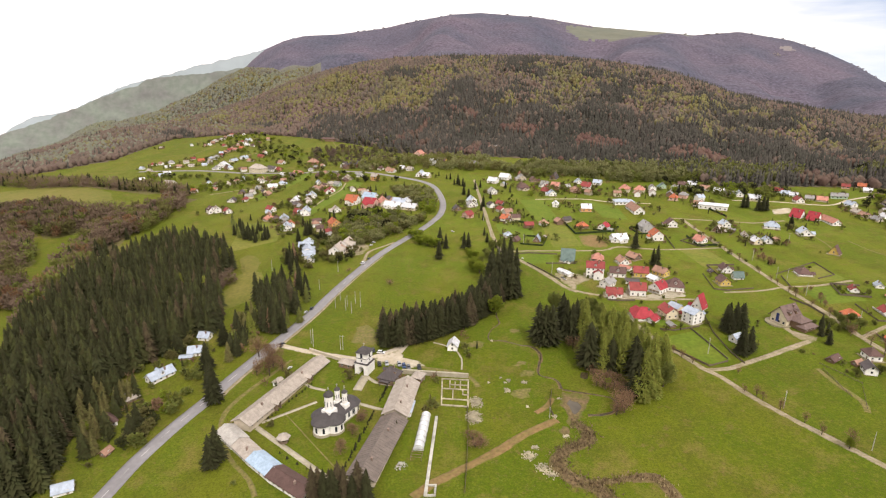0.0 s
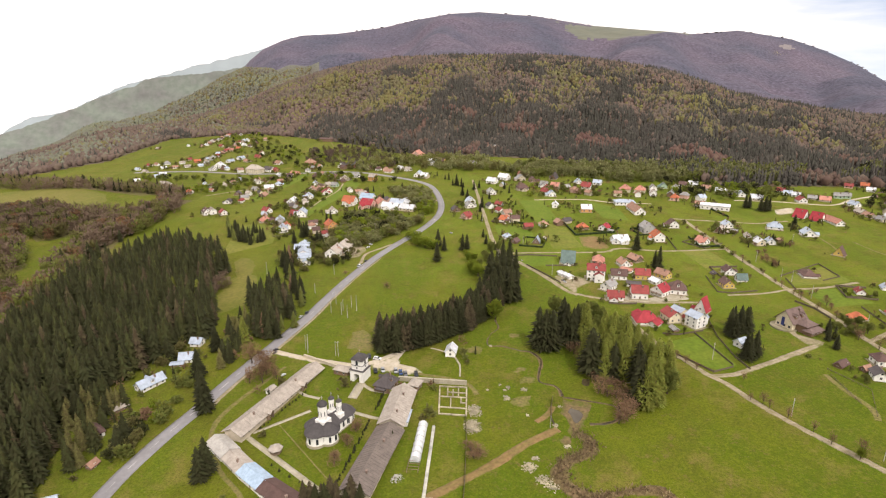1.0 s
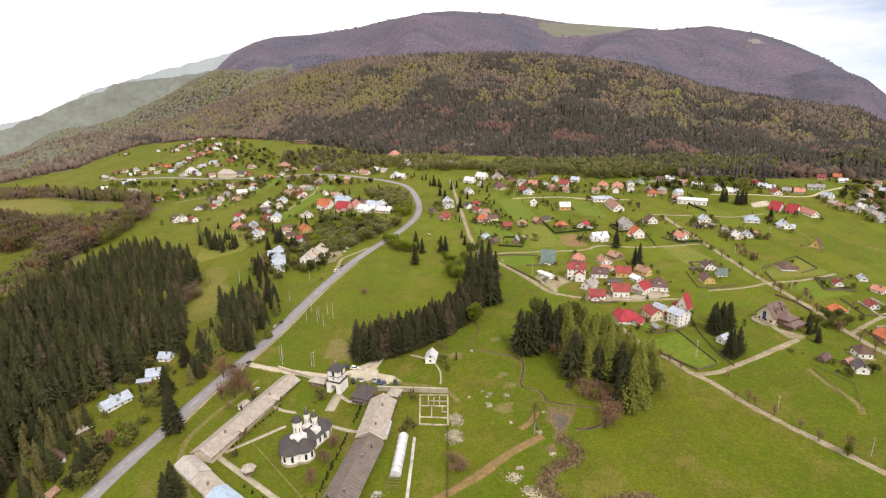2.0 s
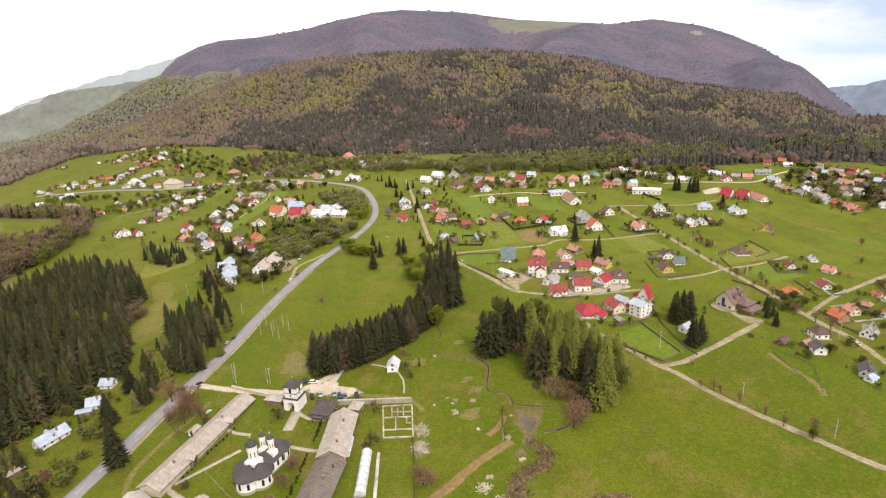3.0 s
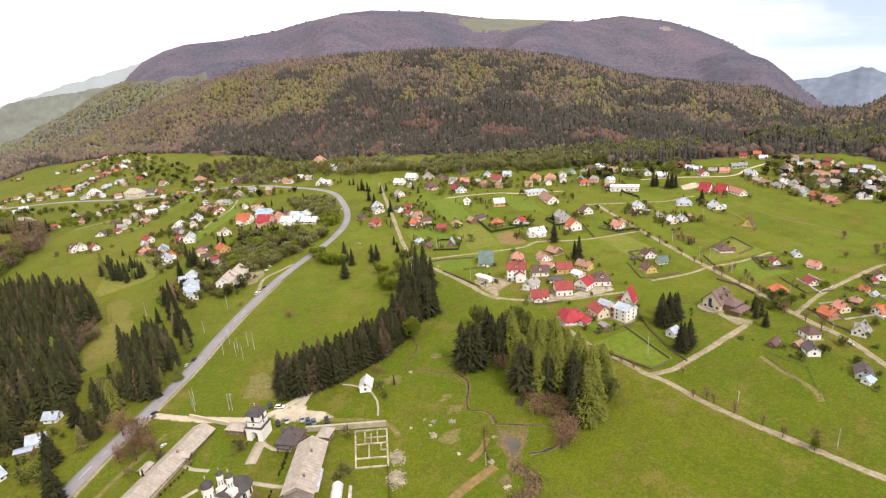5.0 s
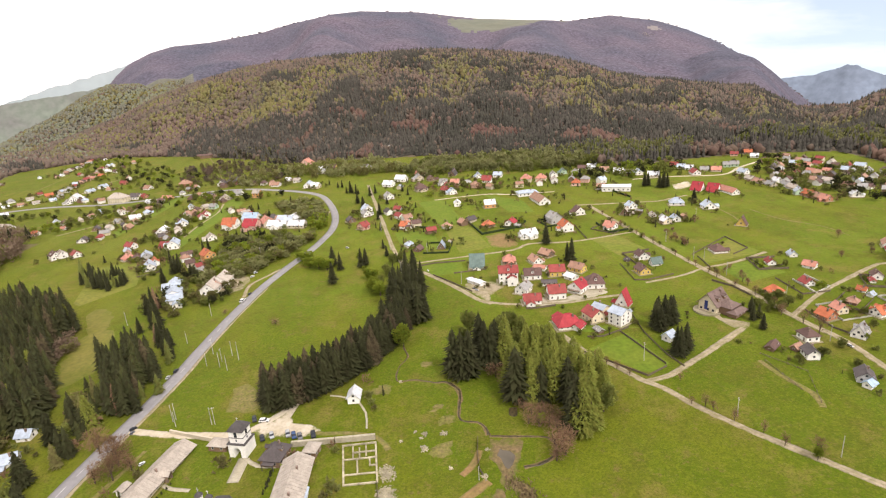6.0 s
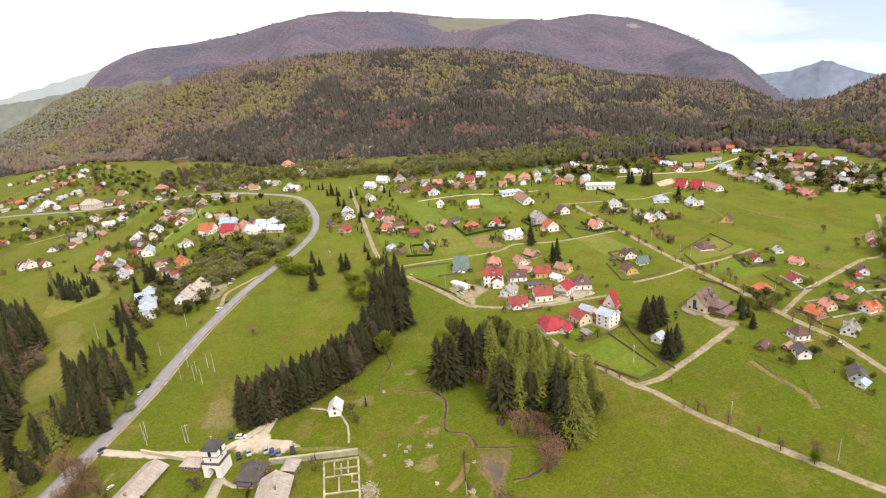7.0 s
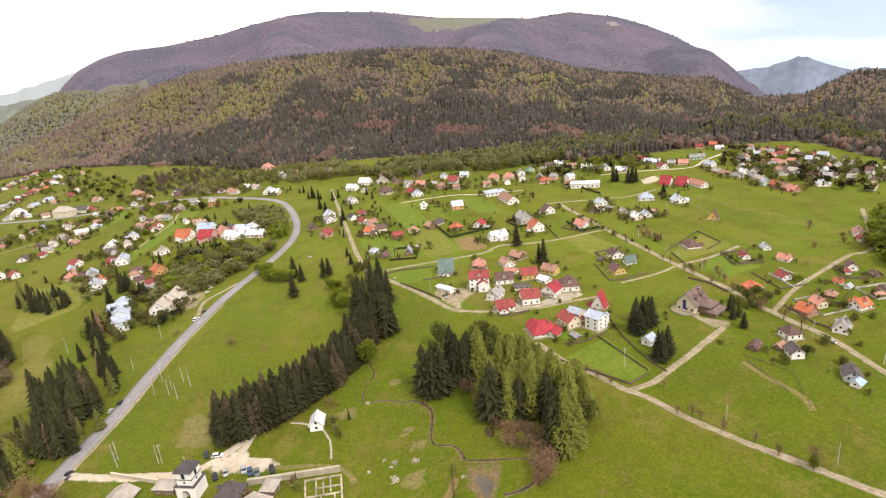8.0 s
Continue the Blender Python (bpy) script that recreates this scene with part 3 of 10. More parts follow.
def roof_mesh(w, l, h, p, mat, hip, over=0.6, thick=0.22):
    a, b = w / 2 + over, l / 2 + over
    drop = p / (w / 2) * over
    z0, z1 = h - drop, h + p
    r = b if not hip else max(b - a * 0.85, 0.3)
    v = [(-a, -b, z0), (a, -b, z0), (a, b, z0), (-a, b, z0), (0, -r, z1), (0, r, z1)]
    top = [(x, y, z + thick) for x, y, z in v]
    f = [(0, 4, 5, 3), (1, 2, 5, 4)]
    up = [(6, 9, 11, 10), (7, 10, 11, 8)]
    rim = [(0, 3, 9, 6), (2, 1, 7, 8)]
    if hip:
        f += [(0, 1, 4), (2, 3, 5)]
        up += [(7, 6, 10), (9, 8, 11)]
        rim += [(1, 0, 6, 7), (3, 2, 8, 9)]
    else:
        rim += [(4, 0, 6, 10), (1, 4, 10, 7), (5, 2, 8, 11), (3, 5, 11, 9)]
    s = Shape().add(v + top, f + up + rim)
    # ridge cap and snow guards give the roof a line or two
    s.box(-0.14, -r, z1 + thick - 0.05, 0.14, r, z1 + thick + 0.1)
    return s.mesh("roof", mat)


def roof_name(k):
    return {"brightred": "bright red", "dark": "dark", "oldgrey": "weathered grey", "palesheet": "pale sheet-metal", "weathered": "weathered brown", "silver": "shiny metal", "rust": "rusty brown"}.get(k, k)


def yard(x, y, rot, w, l, seed):
    """What stands round a house: a board fence, a few bushes, a shed."""
    r = random.Random(seed)
    c, s = math.cos(radians(rot)), math.sin(radians(rot))
    at = lambda u, v: (x + u * c - v * s, y + u * s + v * c)
    a, b = w / 2 + r.uniform(4, 8), l / 2 + r.uniform(4, 9)
    o = r.uniform(-3, 3)
    q = [at(-a + o, -b), at(a + o, -b), at(a + o, b), at(-a + o, b)]
    straight_fence(q if r.random() < 0.6 else q[:3] if r.random() < 0.5 else q[1:], r.choice((1.1, 1.3, 1.5)), r.choice(("plank", "plank", "hedge", "pole")))
    for _ in range(r.randrange(2, 6)):
        u, v = r.choice((-1, 1)) * (a - r.uniform(0.8, 2)), r.uniform(-b, b)
        k = r.uniform(1.6, 4.0)
        leafy_tree(*at(u + o, v), k * 1.25, k * 0.55, r.choice(("leaf_dark", "leaf_dark", "leaf", "twig")), name="bush", group="garden bushes")
    if r.random() < 0.5:
        hx, hy = at(r.choice((-1, 1)) * (a - 2.6) + o, r.choice((-1, 1)) * (b - 3))
        house(hx, hy, rot + r.choice((0, 90)), 3.2, r.uniform(3.5, 5.5), 2.2, r.choice(("rust", "oldgrey", "brown", "grey")), r.choice(("wood", "wood", "beige")), 0.5, chimney=False, detail=0, name="shed", group="garden sheds")


HOMES = []


def house(x, y, rot, w, l, h, roof, wall, pitch=0.8, hip=False, floors=None, chimney=True, detail=2, dormer=False, name="house", balcony=False, porch=False, group="village houses", extra=""):
    p = w / 2 * pitch
    HOMES.append((x, y, max(w, l)))
    floors = floors or max(1, int(h / 2.6))
    size = "large " if w * l > 170 else ("small " if w * l < 55 else "")
    tone = {"wood": "timber", "brick": "bare brick"}.get(wall, wall)
    ob = thing(name, x, y, rot, label=(f"{size}{tone} {name.replace('_', ' ')} with a {roof_name(roof)} {'hipped' if hip else 'gabled'} roof {extra}").strip(), category=name.replace("_", " "), group=group)
    part("wall", gable_wall(w, l, h, p, M["wall_" + wall], hip), ob)
    part("roof", roof_mesh(w, l, h, p, M["roof_" + roof], hip), ob)
    if detail:
        ww, wh = (1.1, 1.3) if detail > 1 else (1.5, 1.5)
        for fl in range(floors):
            z = 0.9 + fl * (h - 0.3) / floors
            for face, length in ((0, w), (1, l), (2, w), (3, l)):
                n = max(1, int(length / (2.9 if detail > 1 else 4.0)))
                for i in range(n):
                    u = (i + 0.5) / n * length - length / 2
                    isdoor = fl == 0 and face == 1 and i == n // 2 and detail > 1
                    m = (pose(u, -l / 2, z), pose(w / 2, u, z, 0, 0, 90), pose(u, l / 2, z, 0, 0, 180), pose(-w / 2, u, z, 0, 0, -90))[face]
                    if isdoor:
                        part("door", window_mesh(1.1, 2.1, "door"), ob, m @ pose(0, 0, 0.05 - z))
                    else:
                        part("window", window_mesh(ww, min(wh, h / floors - 1.0)), ob, m)
        if not hip and p > 2.2:
            for sgn in (-1, 1):
                part("window", window_mesh(1.1, 1.2), ob, pose(0, sgn * l / 2, h + 0.35, 0, 0, 0 if sgn < 0 else 180))
    r = random.Random(int(x * 31 + y * 17))
    if w > 6.5 and name == "house" and detail:
        s = Shape().box(-w / 2 - 1.3, -l / 2 - 1.6, -1.2, w / 2 + 1.3, l / 2 + 1.2, 0.10)
        part("paving", s.mesh("paving", M["paving"]), ob, None, "worn paving round the walls")
        if r.random() < 0.55:
            aw, al, ah = w * r.uniform(0.35, 0.5), l * r.uniform(0.35, 0.55), h * r.uniform(0.5, 0.75)
            side = r.choice((-1, 1))
            q = part("annex", gable_wall(al, aw, ah, al * 0.3, M["wall_" + wall], False), ob, pose(side * (w / 2 + aw / 2 - 0.25), r.uniform(-0.2, 0.2) * l, 0, 0, 0, 90))
            part("annex_roof", roof_mesh(al, aw, ah, al * 0.3, M["roof_" + roof], False, 0.4, 0.16), q)
            part("window", window_mesh(1.1, 1.2), q, pose(0, side * aw / -2, 0.9, 0, 0, 0 if side > 0 else 180))
    if chimney:
        c = Shape().box(-0.35, -0.35, -1.0, 0.35, 0.35, 1.0).box(-0.45, -0.45, 1.0, 0.45, 0.45, 1.15)
        if "chimney" not in CACHE:
            CACHE["chimney"] = c.mesh("chimney", M["chimney"])
        part("chimney", CACHE["chimney"], ob, pose(w * 0.16, l * 0.18, h + p * 0.68 + 0.5))
    if dormer:
        for sgn in (-1, 1):
            d = Shape().box(-0.8, -1.2, -1.2, 0.8, 1.3, 0.9)
            q = part("dormer", d.mesh("dormer", M["wall_" + wall]), ob, pose(sgn * w * 0.27, 0, h + p * 0.42, 0, 0, 90 * sgn))
            part("dormer_roof", roof_mesh(1.6, 2.5, 0.9, 0.7, M["roof_" + roof], False, 0.25, 0.1), q)
            part("window", window_mesh(1.0, 1.0), q, pose(0, -1.2, -0.2))
    if balcony:
        b = Shape().box(-w * 0.42, -1.3, -0.15, w * 0.42, 0.05, 0)
        for k in range(9):
            b.box(-w * 0.42 + k * w * 0.84 / 8 - 0.05, -1.3, 0, -w * 0.42 + k * w * 0.84 / 8 + 0.05, -1.2, 0.9)
        b.box(-w * 0.42, -1.32, 0.9, w * 0.42, -1.18, 1.0)
        part("balcony", b.mesh("balcony", M["wood"]), ob, pose(0, -l / 2, h * 0.52))
    if porch:
        b = Shape().box(-w * 0.3, -2.4, 2.35, w * 0.3, 0.0, 2.55)
        for k in (-1, 1):
            b.box(k * w * 0.28 - 0.1, -2.3, -1.0, k * w * 0.28 + 0.1, -2.1, 2.35)
        part("porch", b.mesh("porch", M["roof_" + roof]), ob, pose(0, -l / 2, 0))
    return ob


def chalet(x, y, rot):
    """A timber guest house: a steep main roof and two lower roofs that step down on one side."""
    ob = thing("guest_house", x, y, rot, label="brown-roofed timber guest house with stepped roofs and a stone terrace", category="house", group="village houses")
    HOMES.append((x, y, 20))
    part("wall", gable_wall(10, 12.5, 5.4, 5.6, M["wall_cream"], False), ob, None, "cream wall under the main roof")
    part("roof", roof_mesh(10, 12.5, 5.4, 5.6, M["roof_taupe"], False, 1.2, 0.3), ob)
    wing = part("wing", gable_wall(9, 8, 4.6, 2.6, M["wall_wood"], True), ob, pose(7.2, 1.6, 0, 0, 0, 90), "dark timber wing")
    part("wing_roof", roof_mesh(9, 8, 4.6, 2.6, M["roof_taupe"], True, 0.9, 0.25), wing)
    low = part("veranda", gable_wall(4.5, 11, 2.4, 1.2, M["wall_wood"], True), ob, pose(12.6, 1.8, 0, 0, 0, 0), "low timber veranda")
    part("veranda_roof", roof_mesh(4.5, 11, 2.4, 1.2, M["roof_taupe"], True, 0.9, 0.22), low)
    part("terrace", Shape().turned([(7.4, -1.4), (7.4, 0.35), (7.0, 0.4)], 20, -1.0, -4.0).mesh("terrace", M["paving"]), ob, None, "pale paved terrace")
    part("banner", Shape().box(-1.6, -6.5, 1.4, 0.2, -6.37, 6.6).mesh("banner", M["banner"]), ob, None, "tall blue banner on the gable")
    for sg in (-1, 1):
        d = part("dormer", Shape().box(-0.9, -1.4, -1.2, 0.9, 1.4, 0.9).mesh("dormer", M["wall_wood"]), ob, pose(3.2, sg * 3.0, 7.7, 0, 0, 90))
        part("dormer_roof", roof_mesh(1.8, 2.9, 0.9, 0.8, M["roof_taupe"], False, 0.3, 0.1), d)
        part("window", window_mesh(1.1, 1.0), d, pose(0, -1.4, -0.2))
    for u in (-3.4, 0.4, 3.4):
        part("window", window_mesh(1.4, 1.5), ob, pose(u, -6.25, 1.0))
        part("window", window_mesh(1.4, 1.5), ob, pose(-5.0, u, 1.2, 0, 0, -90))
        part("window", window_mesh(1.4, 1.3), low, pose(2.25, u, 0.8, 0, 0, 90))
    part("chimney", Shape().box(-0.5, -0.5, -1.5, 0.5, 0.5, 1.4).box(-0.6, -0.6, 1.4, 0.6, 0.6, 1.6).mesh("chimney", M["chimney"]), ob, pose(1.6, 3.5, 9.6))
    return ob


def metal_house(x, y, rot):
    """A long house of four joined blocks with bluish sheet roofs at different heights."""
    ob = thing("house", x, y, rot, label="long white house of joined blocks with bluish sheet-metal roofs", category="house", group="village houses")
    HOMES.append((x, y, 30))
    for k, (u, v, w, l, h, turn) in enumerate(((0.0, 22, 9, 11, 4.2, 0), (-1.0, 11, 10, 12, 5.0, 90), (1.5, -1.0, 11, 12, 4.6, 0), (3.0, -11.5, 10, 10, 3.8, 90), (5.0, -20, 6, 7, 2.4, 0))):
        q = part("wing", gable_wall(w, l, h, w * 0.27, M["wall_white"], False), ob, pose(u, v, 0, 0, 0, turn))
        part("wing_roof", roof_mesh(w, l, h, w * 0.27, M["roof_silver"], False, 0.6, 0.2), q)
        for t in (-0.25, 0.25):
            part("window", window_mesh(1.2, 1.3), q, pose(w / 2, t * l, 1.0, 0, 0, 90))
            part("window", window_mesh(1.2, 1.3), q, pose(t * w, -l / 2, 1.0))
    return ob


# ---- trees ----
def spruce_crown(seed, height, radius, tiers=11, blades=10, skirt=0.10):
    """Whorls of drooping boughs round a core; returns verts, triangles."""
    rng = np.random.default_rng(seed)
    v, f = [], []

    def tri(a, b, c):
        o = len(v)
        v.extend([a, b, c])
        f.append((o, o + 1, o + 2))

    for k in range(tiers):
        u = k / (tiers - 1)
        z = height * (skirt + (0.97 - skirt) * u)
        r = radius * (1 - u) ** 0.62 * (1 + 0.12 * rng.normal()) + 0.18
        step = height / tiers * 1.15
        n = max(5, int(blades * (1 - 0.45 * u)))
        a0 = rng.uniform(0, 6.28)
        for i in range(n):
            a = a0 + 6.283 * i / n + rng.normal(0, 0.16)
            rr = r * rng.uniform(0.72, 1.18)
            wd = 6.283 / n * 0.62
            tipz = z - step * rng.uniform(0.35, 0.75)
            tip = (rr * math.cos(a), rr * math.sin(a), tipz)
            mid = 0.55 * rr
            l_ = (mid * math.cos(a - wd), mid * math.sin(a - wd), z - step * 0.10)
            r_ = (mid * math.cos(a + wd), mid * math.sin(a + wd), z - step * 0.10)
            top = (0, 0, z + step * 0.85)
            o = len(v)
            v.extend([top, l_, tip, r_])
            f.extend([(o, o + 1, o + 2), (o, o + 2, o + 3)])
    o = len(v)
    n = 7
    v.extend([(radius * 0.5 * math.cos(6.283 * i / n), radius * 0.5 * math.sin(6.283 * i / n), height * skirt * 0.8) for i in range(n)] + [(0, 0, height)])
    f.extend([(o + i, o + (i + 1) % n, o + n) for i in range(n)])
    return np.array(v, float), np.array(f, int)


def feathery_crown(seed, height, radius, sprays=520, skirt=0.08):
    """A larch: a loose cone of short feathery sprays, thin enough to show gaps and the stem's shade; returns verts, triangles."""
    rng = np.random.default_rng(seed)
    n = sprays
    u = rng.uniform(0, 1, n) ** 1.25
    a = rng.uniform(0, 6.283, n) + 0.0
    whorl = np.round(u * 24) / 24 + rng.normal(0, 0.022, n)
    wide = radius * (np.clip(1.02 - u, 0.03, 1) ** 0.62) * (0.84 + 0.24 * np.sin(3 * a + seed) * np.cos(9 * u + seed) + 0.10 * np.sin(5 * a + 21 * u))
    q = wide * rng.uniform(0.35, 1.08, n) ** 0.6
    z = height * (skirt + (0.98 - skirt) * whorl)
    c = np.stack([q * np.cos(a), q * np.sin(a), z - q * 0.16], 1)
    out = np.stack([np.cos(a), np.sin(a), rng.uniform(-0.45, 0.35, n)], 1)
    size = (0.28 + 0.24 * (1 - u)) * rng.uniform(0.7, 1.35, n)
    side = np.stack([-np.sin(a), np.cos(a), rng.normal(0, 0.35, n)], 1)
    up = np.stack([0.2 * np.cos(a), 0.2 * np.sin(a), np.ones(n)], 1)
    s1 = size[:, None]
    v = np.stack([c - side * s1 * 0.55, c + side * s1 * 0.55, c + out * s1 * 1.5, c + up * s1 * 0.75 - out * s1 * 0.4], 1).reshape(-1, 3)
    o = np.arange(n)[:, None] * 4
    f = np.concatenate([o + [0, 1, 2], o + [0, 3, 1]], 0)
    return v, f


def leafy_crown(seed, height, radius, clumps=170, size=0.85, lobes=7, base=0.3, spiky=False, thin=0.30, long=2.0):
    """Many small clumps gathered in lobes, with gaps between them."""
    rng = np.random.default_rng(seed)
    cz = height * (base + (1 - base) / 2)
    lob = []
    for k in range(lobes):
        a, q = rng.uniform(0, 6.28), rng.uniform(0.15, 0.62) * radius
        lob.append((q * math.cos(a), q * math.sin(a), cz + rng.uniform(-0.32, 0.36) * height * (1 - base), radius * rng.uniform(0.38, 0.62)))
    v, f = [], []
    base_f = [(0, 2, 4), (2, 1, 4), (1, 3, 4), (3, 0, 4), (2, 0, 5), (1, 2, 5), (3, 1, 5), (0, 3, 5)]
    for k in range(clumps):
        lx, ly, lz, lr = lob[k % lobes]
        d = rng.normal(0, 1, 3)
        d /= np.linalg.norm(d)
        c = np.array([lx, ly, lz]) + d * lr * rng.uniform(0.55, 1.08) * np.array([1, 1, 1.05])
        s = size * rng.uniform(0.55, 1.35)
        if spiky:
            e = d * s * long + np.array([0, 0, s * 0.45 * long])
            w1 = np.cross(d, rng.normal(0, 1, 3))
            w1 *= s * thin / max(np.linalg.norm(w1), 1e-6)
            o = len(v)
            v.extend([c - w1, c + w1, c + e])
            f.append((o, o + 1, o + 2))
            w2 = np.cross(d, w1)
            o = len(v)
            v.extend([c - w2, c + w2, c + e * 0.9 + w1])
            f.append((o, o + 1, o + 2))
            continue
        q = rng.normal(0, 1, (3, 3))
        q, _ = np.linalg.qr(q)
        ax = q * (s * rng.uniform(0.6, 1.25, 3))[:, None]
        o = len(v)
        v.extend([c + ax[0], c - ax[0], c + ax[1], c - ax[1], c + ax[2], c - ax[2]])
        f.extend([(a + o, b + o, e + o) for a, b, e in base_f])
    return np.array(v, float), np.array(f, int), lob


def trunk_mesh(height, r, lob=(), seed=0):
    s = Shape().turned([(r * 1.25, -0.8), (r, height * 0.12), (r * 0.55, height * 0.55), (r * 0.12, height * 0.95)], 7)
    for lx, ly, lz, lr in lob:
        z = max(height * 0.25, lz - lr * 1.2)
        s.beam((0, 0, z * 0.75), (lx * 0.9, ly * 0.9, lz), r * 0.35)
    return s.mesh("trunk", M["bark"])


SPRUCES = [spruce_crown(k, 22.0, 4.3 + 0.4 * (k % 3), 23 + k % 3, 15) for k in range(6)]
LARCHES = [feathery_crown(30 + k, 22.0, 3.7 + 0.3 * (k % 3), 2000) for k in range(6)]
SPRUCE_ME = {}


def spruce(x, y, h=22.0, kind="spruce", group="spruces", rnd=None, wide=1.0):
    r = rnd or random
    k = r.randrange(6)
    key = (k, kind)
    if key not in SPRUCE_ME:
        v, f = (LARCHES if kind == "spruce_light" else SPRUCES)[k]
        SPRUCE_ME[key] = big_mesh("crown", v, f, [M[kind]])
        SPRUCE_ME["trunk"] = SPRUCE_ME.get("trunk") or trunk_mesh(21.0, 0.32)
    lab = {"spruce": "tall dark green spruce with drooping boughs", "spruce_light": "light green larch in fresh spring needles", "spruce_brown": "spruce with brownish dry needles"}[kind]
    ob = thing("spruce_tree" if kind != "spruce_light" else "larch_tree", x, y, r.uniform(0, 360), sink=0.3, label=lab, category="tree", group=group)
    s = h / 22.0
    ob.scale = (s * wide, s * wide, s)
    part("crown", SPRUCE_ME[key], ob)
    part("trunk", SPRUCE_ME["trunk"], ob)
    return ob


LEAFY = {}


def leafy_tree(x, y, h=10.0, r=4.0, kind="leaf", group="leafy trees", name="leafy_tree"):
    k = random.randrange(4)
    small = name == "bush"
    key = (k, kind, small)
    if key not in LEAFY:
        bare = kind == "twig"
        if bare:
            v, f, lob = leafy_crown(40 + k, 10.0, 4.0, 380 if small else 1100, 0.5 if small else 0.42, 10, 0.14, True, 0.15, 2.2)
        elif small:
            v, f, lob = leafy_crown(40 + k, 10.0, 4.0, 420, 0.62, 9, 0.10, True, 0.8, 1.2)
        else:
            v, f, lob = leafy_crown(40 + k, 10.0, 4.0, 1150, 0.42, 11, 0.18, True, 0.85, 1.2)
        LEAFY[key] = (big_mesh("crown", v, f, [M[kind]]), trunk_mesh(8.5, 0.28, lob))
    lab = {"leaf": "broad tree in bright yellow-green spring leaf", "leaf_dark": "broad tree in mid-green leaf", "leaf_soft": "tree in pale soft spring leaf", "twig": "leafless brown tree with fine twigs"}[kind]
    ob = thing(name, x, y, random.uniform(0, 360), sink=0.2, label=lab, category="tree" if name != "bush" else "bush", group=group)
    ob.scale = (r / 4.0, r / 4.0, h / 10.0)
    part("crown", LEAFY[key][0], ob)
    part("trunk", LEAFY[key][1], ob)
    return ob


def woods(name, xy, hs, ws, base_v, base_f, mats, idx, label, category="woods", parent=None, seed=3):
    """Many trees joined into one mesh of kind stuff; base_v, base_f: lists of unit shapes to choose from."""
    rng = np.random.default_rng(seed)
    xy = np.asarray(xy, float)
    z = land(xy[:, 0], xy[:, 1])
    vs, fs, ids, o = [], [], [], 0
    pick = rng.integers(0, len(base_v), len(xy))
    for b in range(len(base_v)):
        sel = np.nonzero(pick == b)[0]
        if not len(sel):
            continue
        bv, bf = base_v[b], base_f[b]
        a = rng.uniform(0, 6.283, len(sel))
        ca, sa = np.cos(a), np.sin(a)
        w = (np.asarray(ws)[sel])[:, None]
        X = (bv[None, :, 0] * ca[:, None] - bv[None, :, 1] * sa[:, None]) * w + xy[sel, 0:1]
        Y = (bv[None, :, 0] * sa[:, None] + bv[None, :, 1] * ca[:, None]) * w + xy[sel, 1:2]
        Z = bv[None, :, 2] * (np.asarray(hs)[sel])[:, None] + z[sel][:, None] - 0.5
        vs.append(np.stack([X, Y, Z], -1).reshape(-1, 3))
        fs.append((bf[None] + (np.arange(len(sel)) * len(bv))[:, None, None] + o).reshape(-1, 3))
        ids.append(np.repeat(np.asarray(idx)[sel], len(bf)))
        o += len(sel) * len(bv)
    me = big_mesh(name, np.concatenate(vs), np.concatenate(fs), mats, np.concatenate(ids))
    return tagged(new(name, me), label, category, kind="stuff")


def unit_blob(seed, spiky=0.25):
    """A low ragged crown of unit width and height for far woods."""
    rng = np.random.default_rng(seed)
    n = 5
    v = [(0, 0, 1.0)]
    for zz, rr in ((0.58, 0.5), (0.10, 0.36)):
        for i in range(n):
            a = 6.283 * i / n + rng.normal(0, 0.2)
            q = rr * rng.uniform(1 - spiky, 1 + spiky)
            v.append((q * math.cos(a), q * math.sin(a), zz * rng.uniform(0.85, 1.12)))
    f = [(0, 1 + i, 1 + (i + 1) % n) for i in range(n)]
    for k in range(1):
        for i in range(n):
            a, b = 1 + k * n + i, 1 + k * n + (i + 1) % n
            f += [(a, a + n, b + n), (a, b + n, b)]
    return np.array(v, float), np.array(f, int)


def unit_cone(seed):
    """A low ragged conifer of unit width and height for far woods: three skirts."""
    rng = np.random.default_rng(seed)
    v, f = [], []
    for zb, zt, rr in ((0.08, 0.55, 0.5), (0.35, 0.8, 0.36), (0.62, 1.0, 0.22)):
        n = 6
        o = len(v)
        v.append((0, 0, zt))
        for i in range(n):
            a = 6.283 * i / n + rng.normal(0, 0.15)
            q = rr * rng.uniform(0.75, 1.2)
            v.append((q * math.cos(a), q * math.sin(a), zb * rng.uniform(0.8, 1.15)))
        f += [(o, o + 1 + i, o + 1 + (i + 1) % n) for i in range(n)]
    return np.array(v, float), np.array(f, int)


BLOBS = [unit_blob(k) for k in range(5)]
CONES = [unit_cone(k) for k in range(5)]


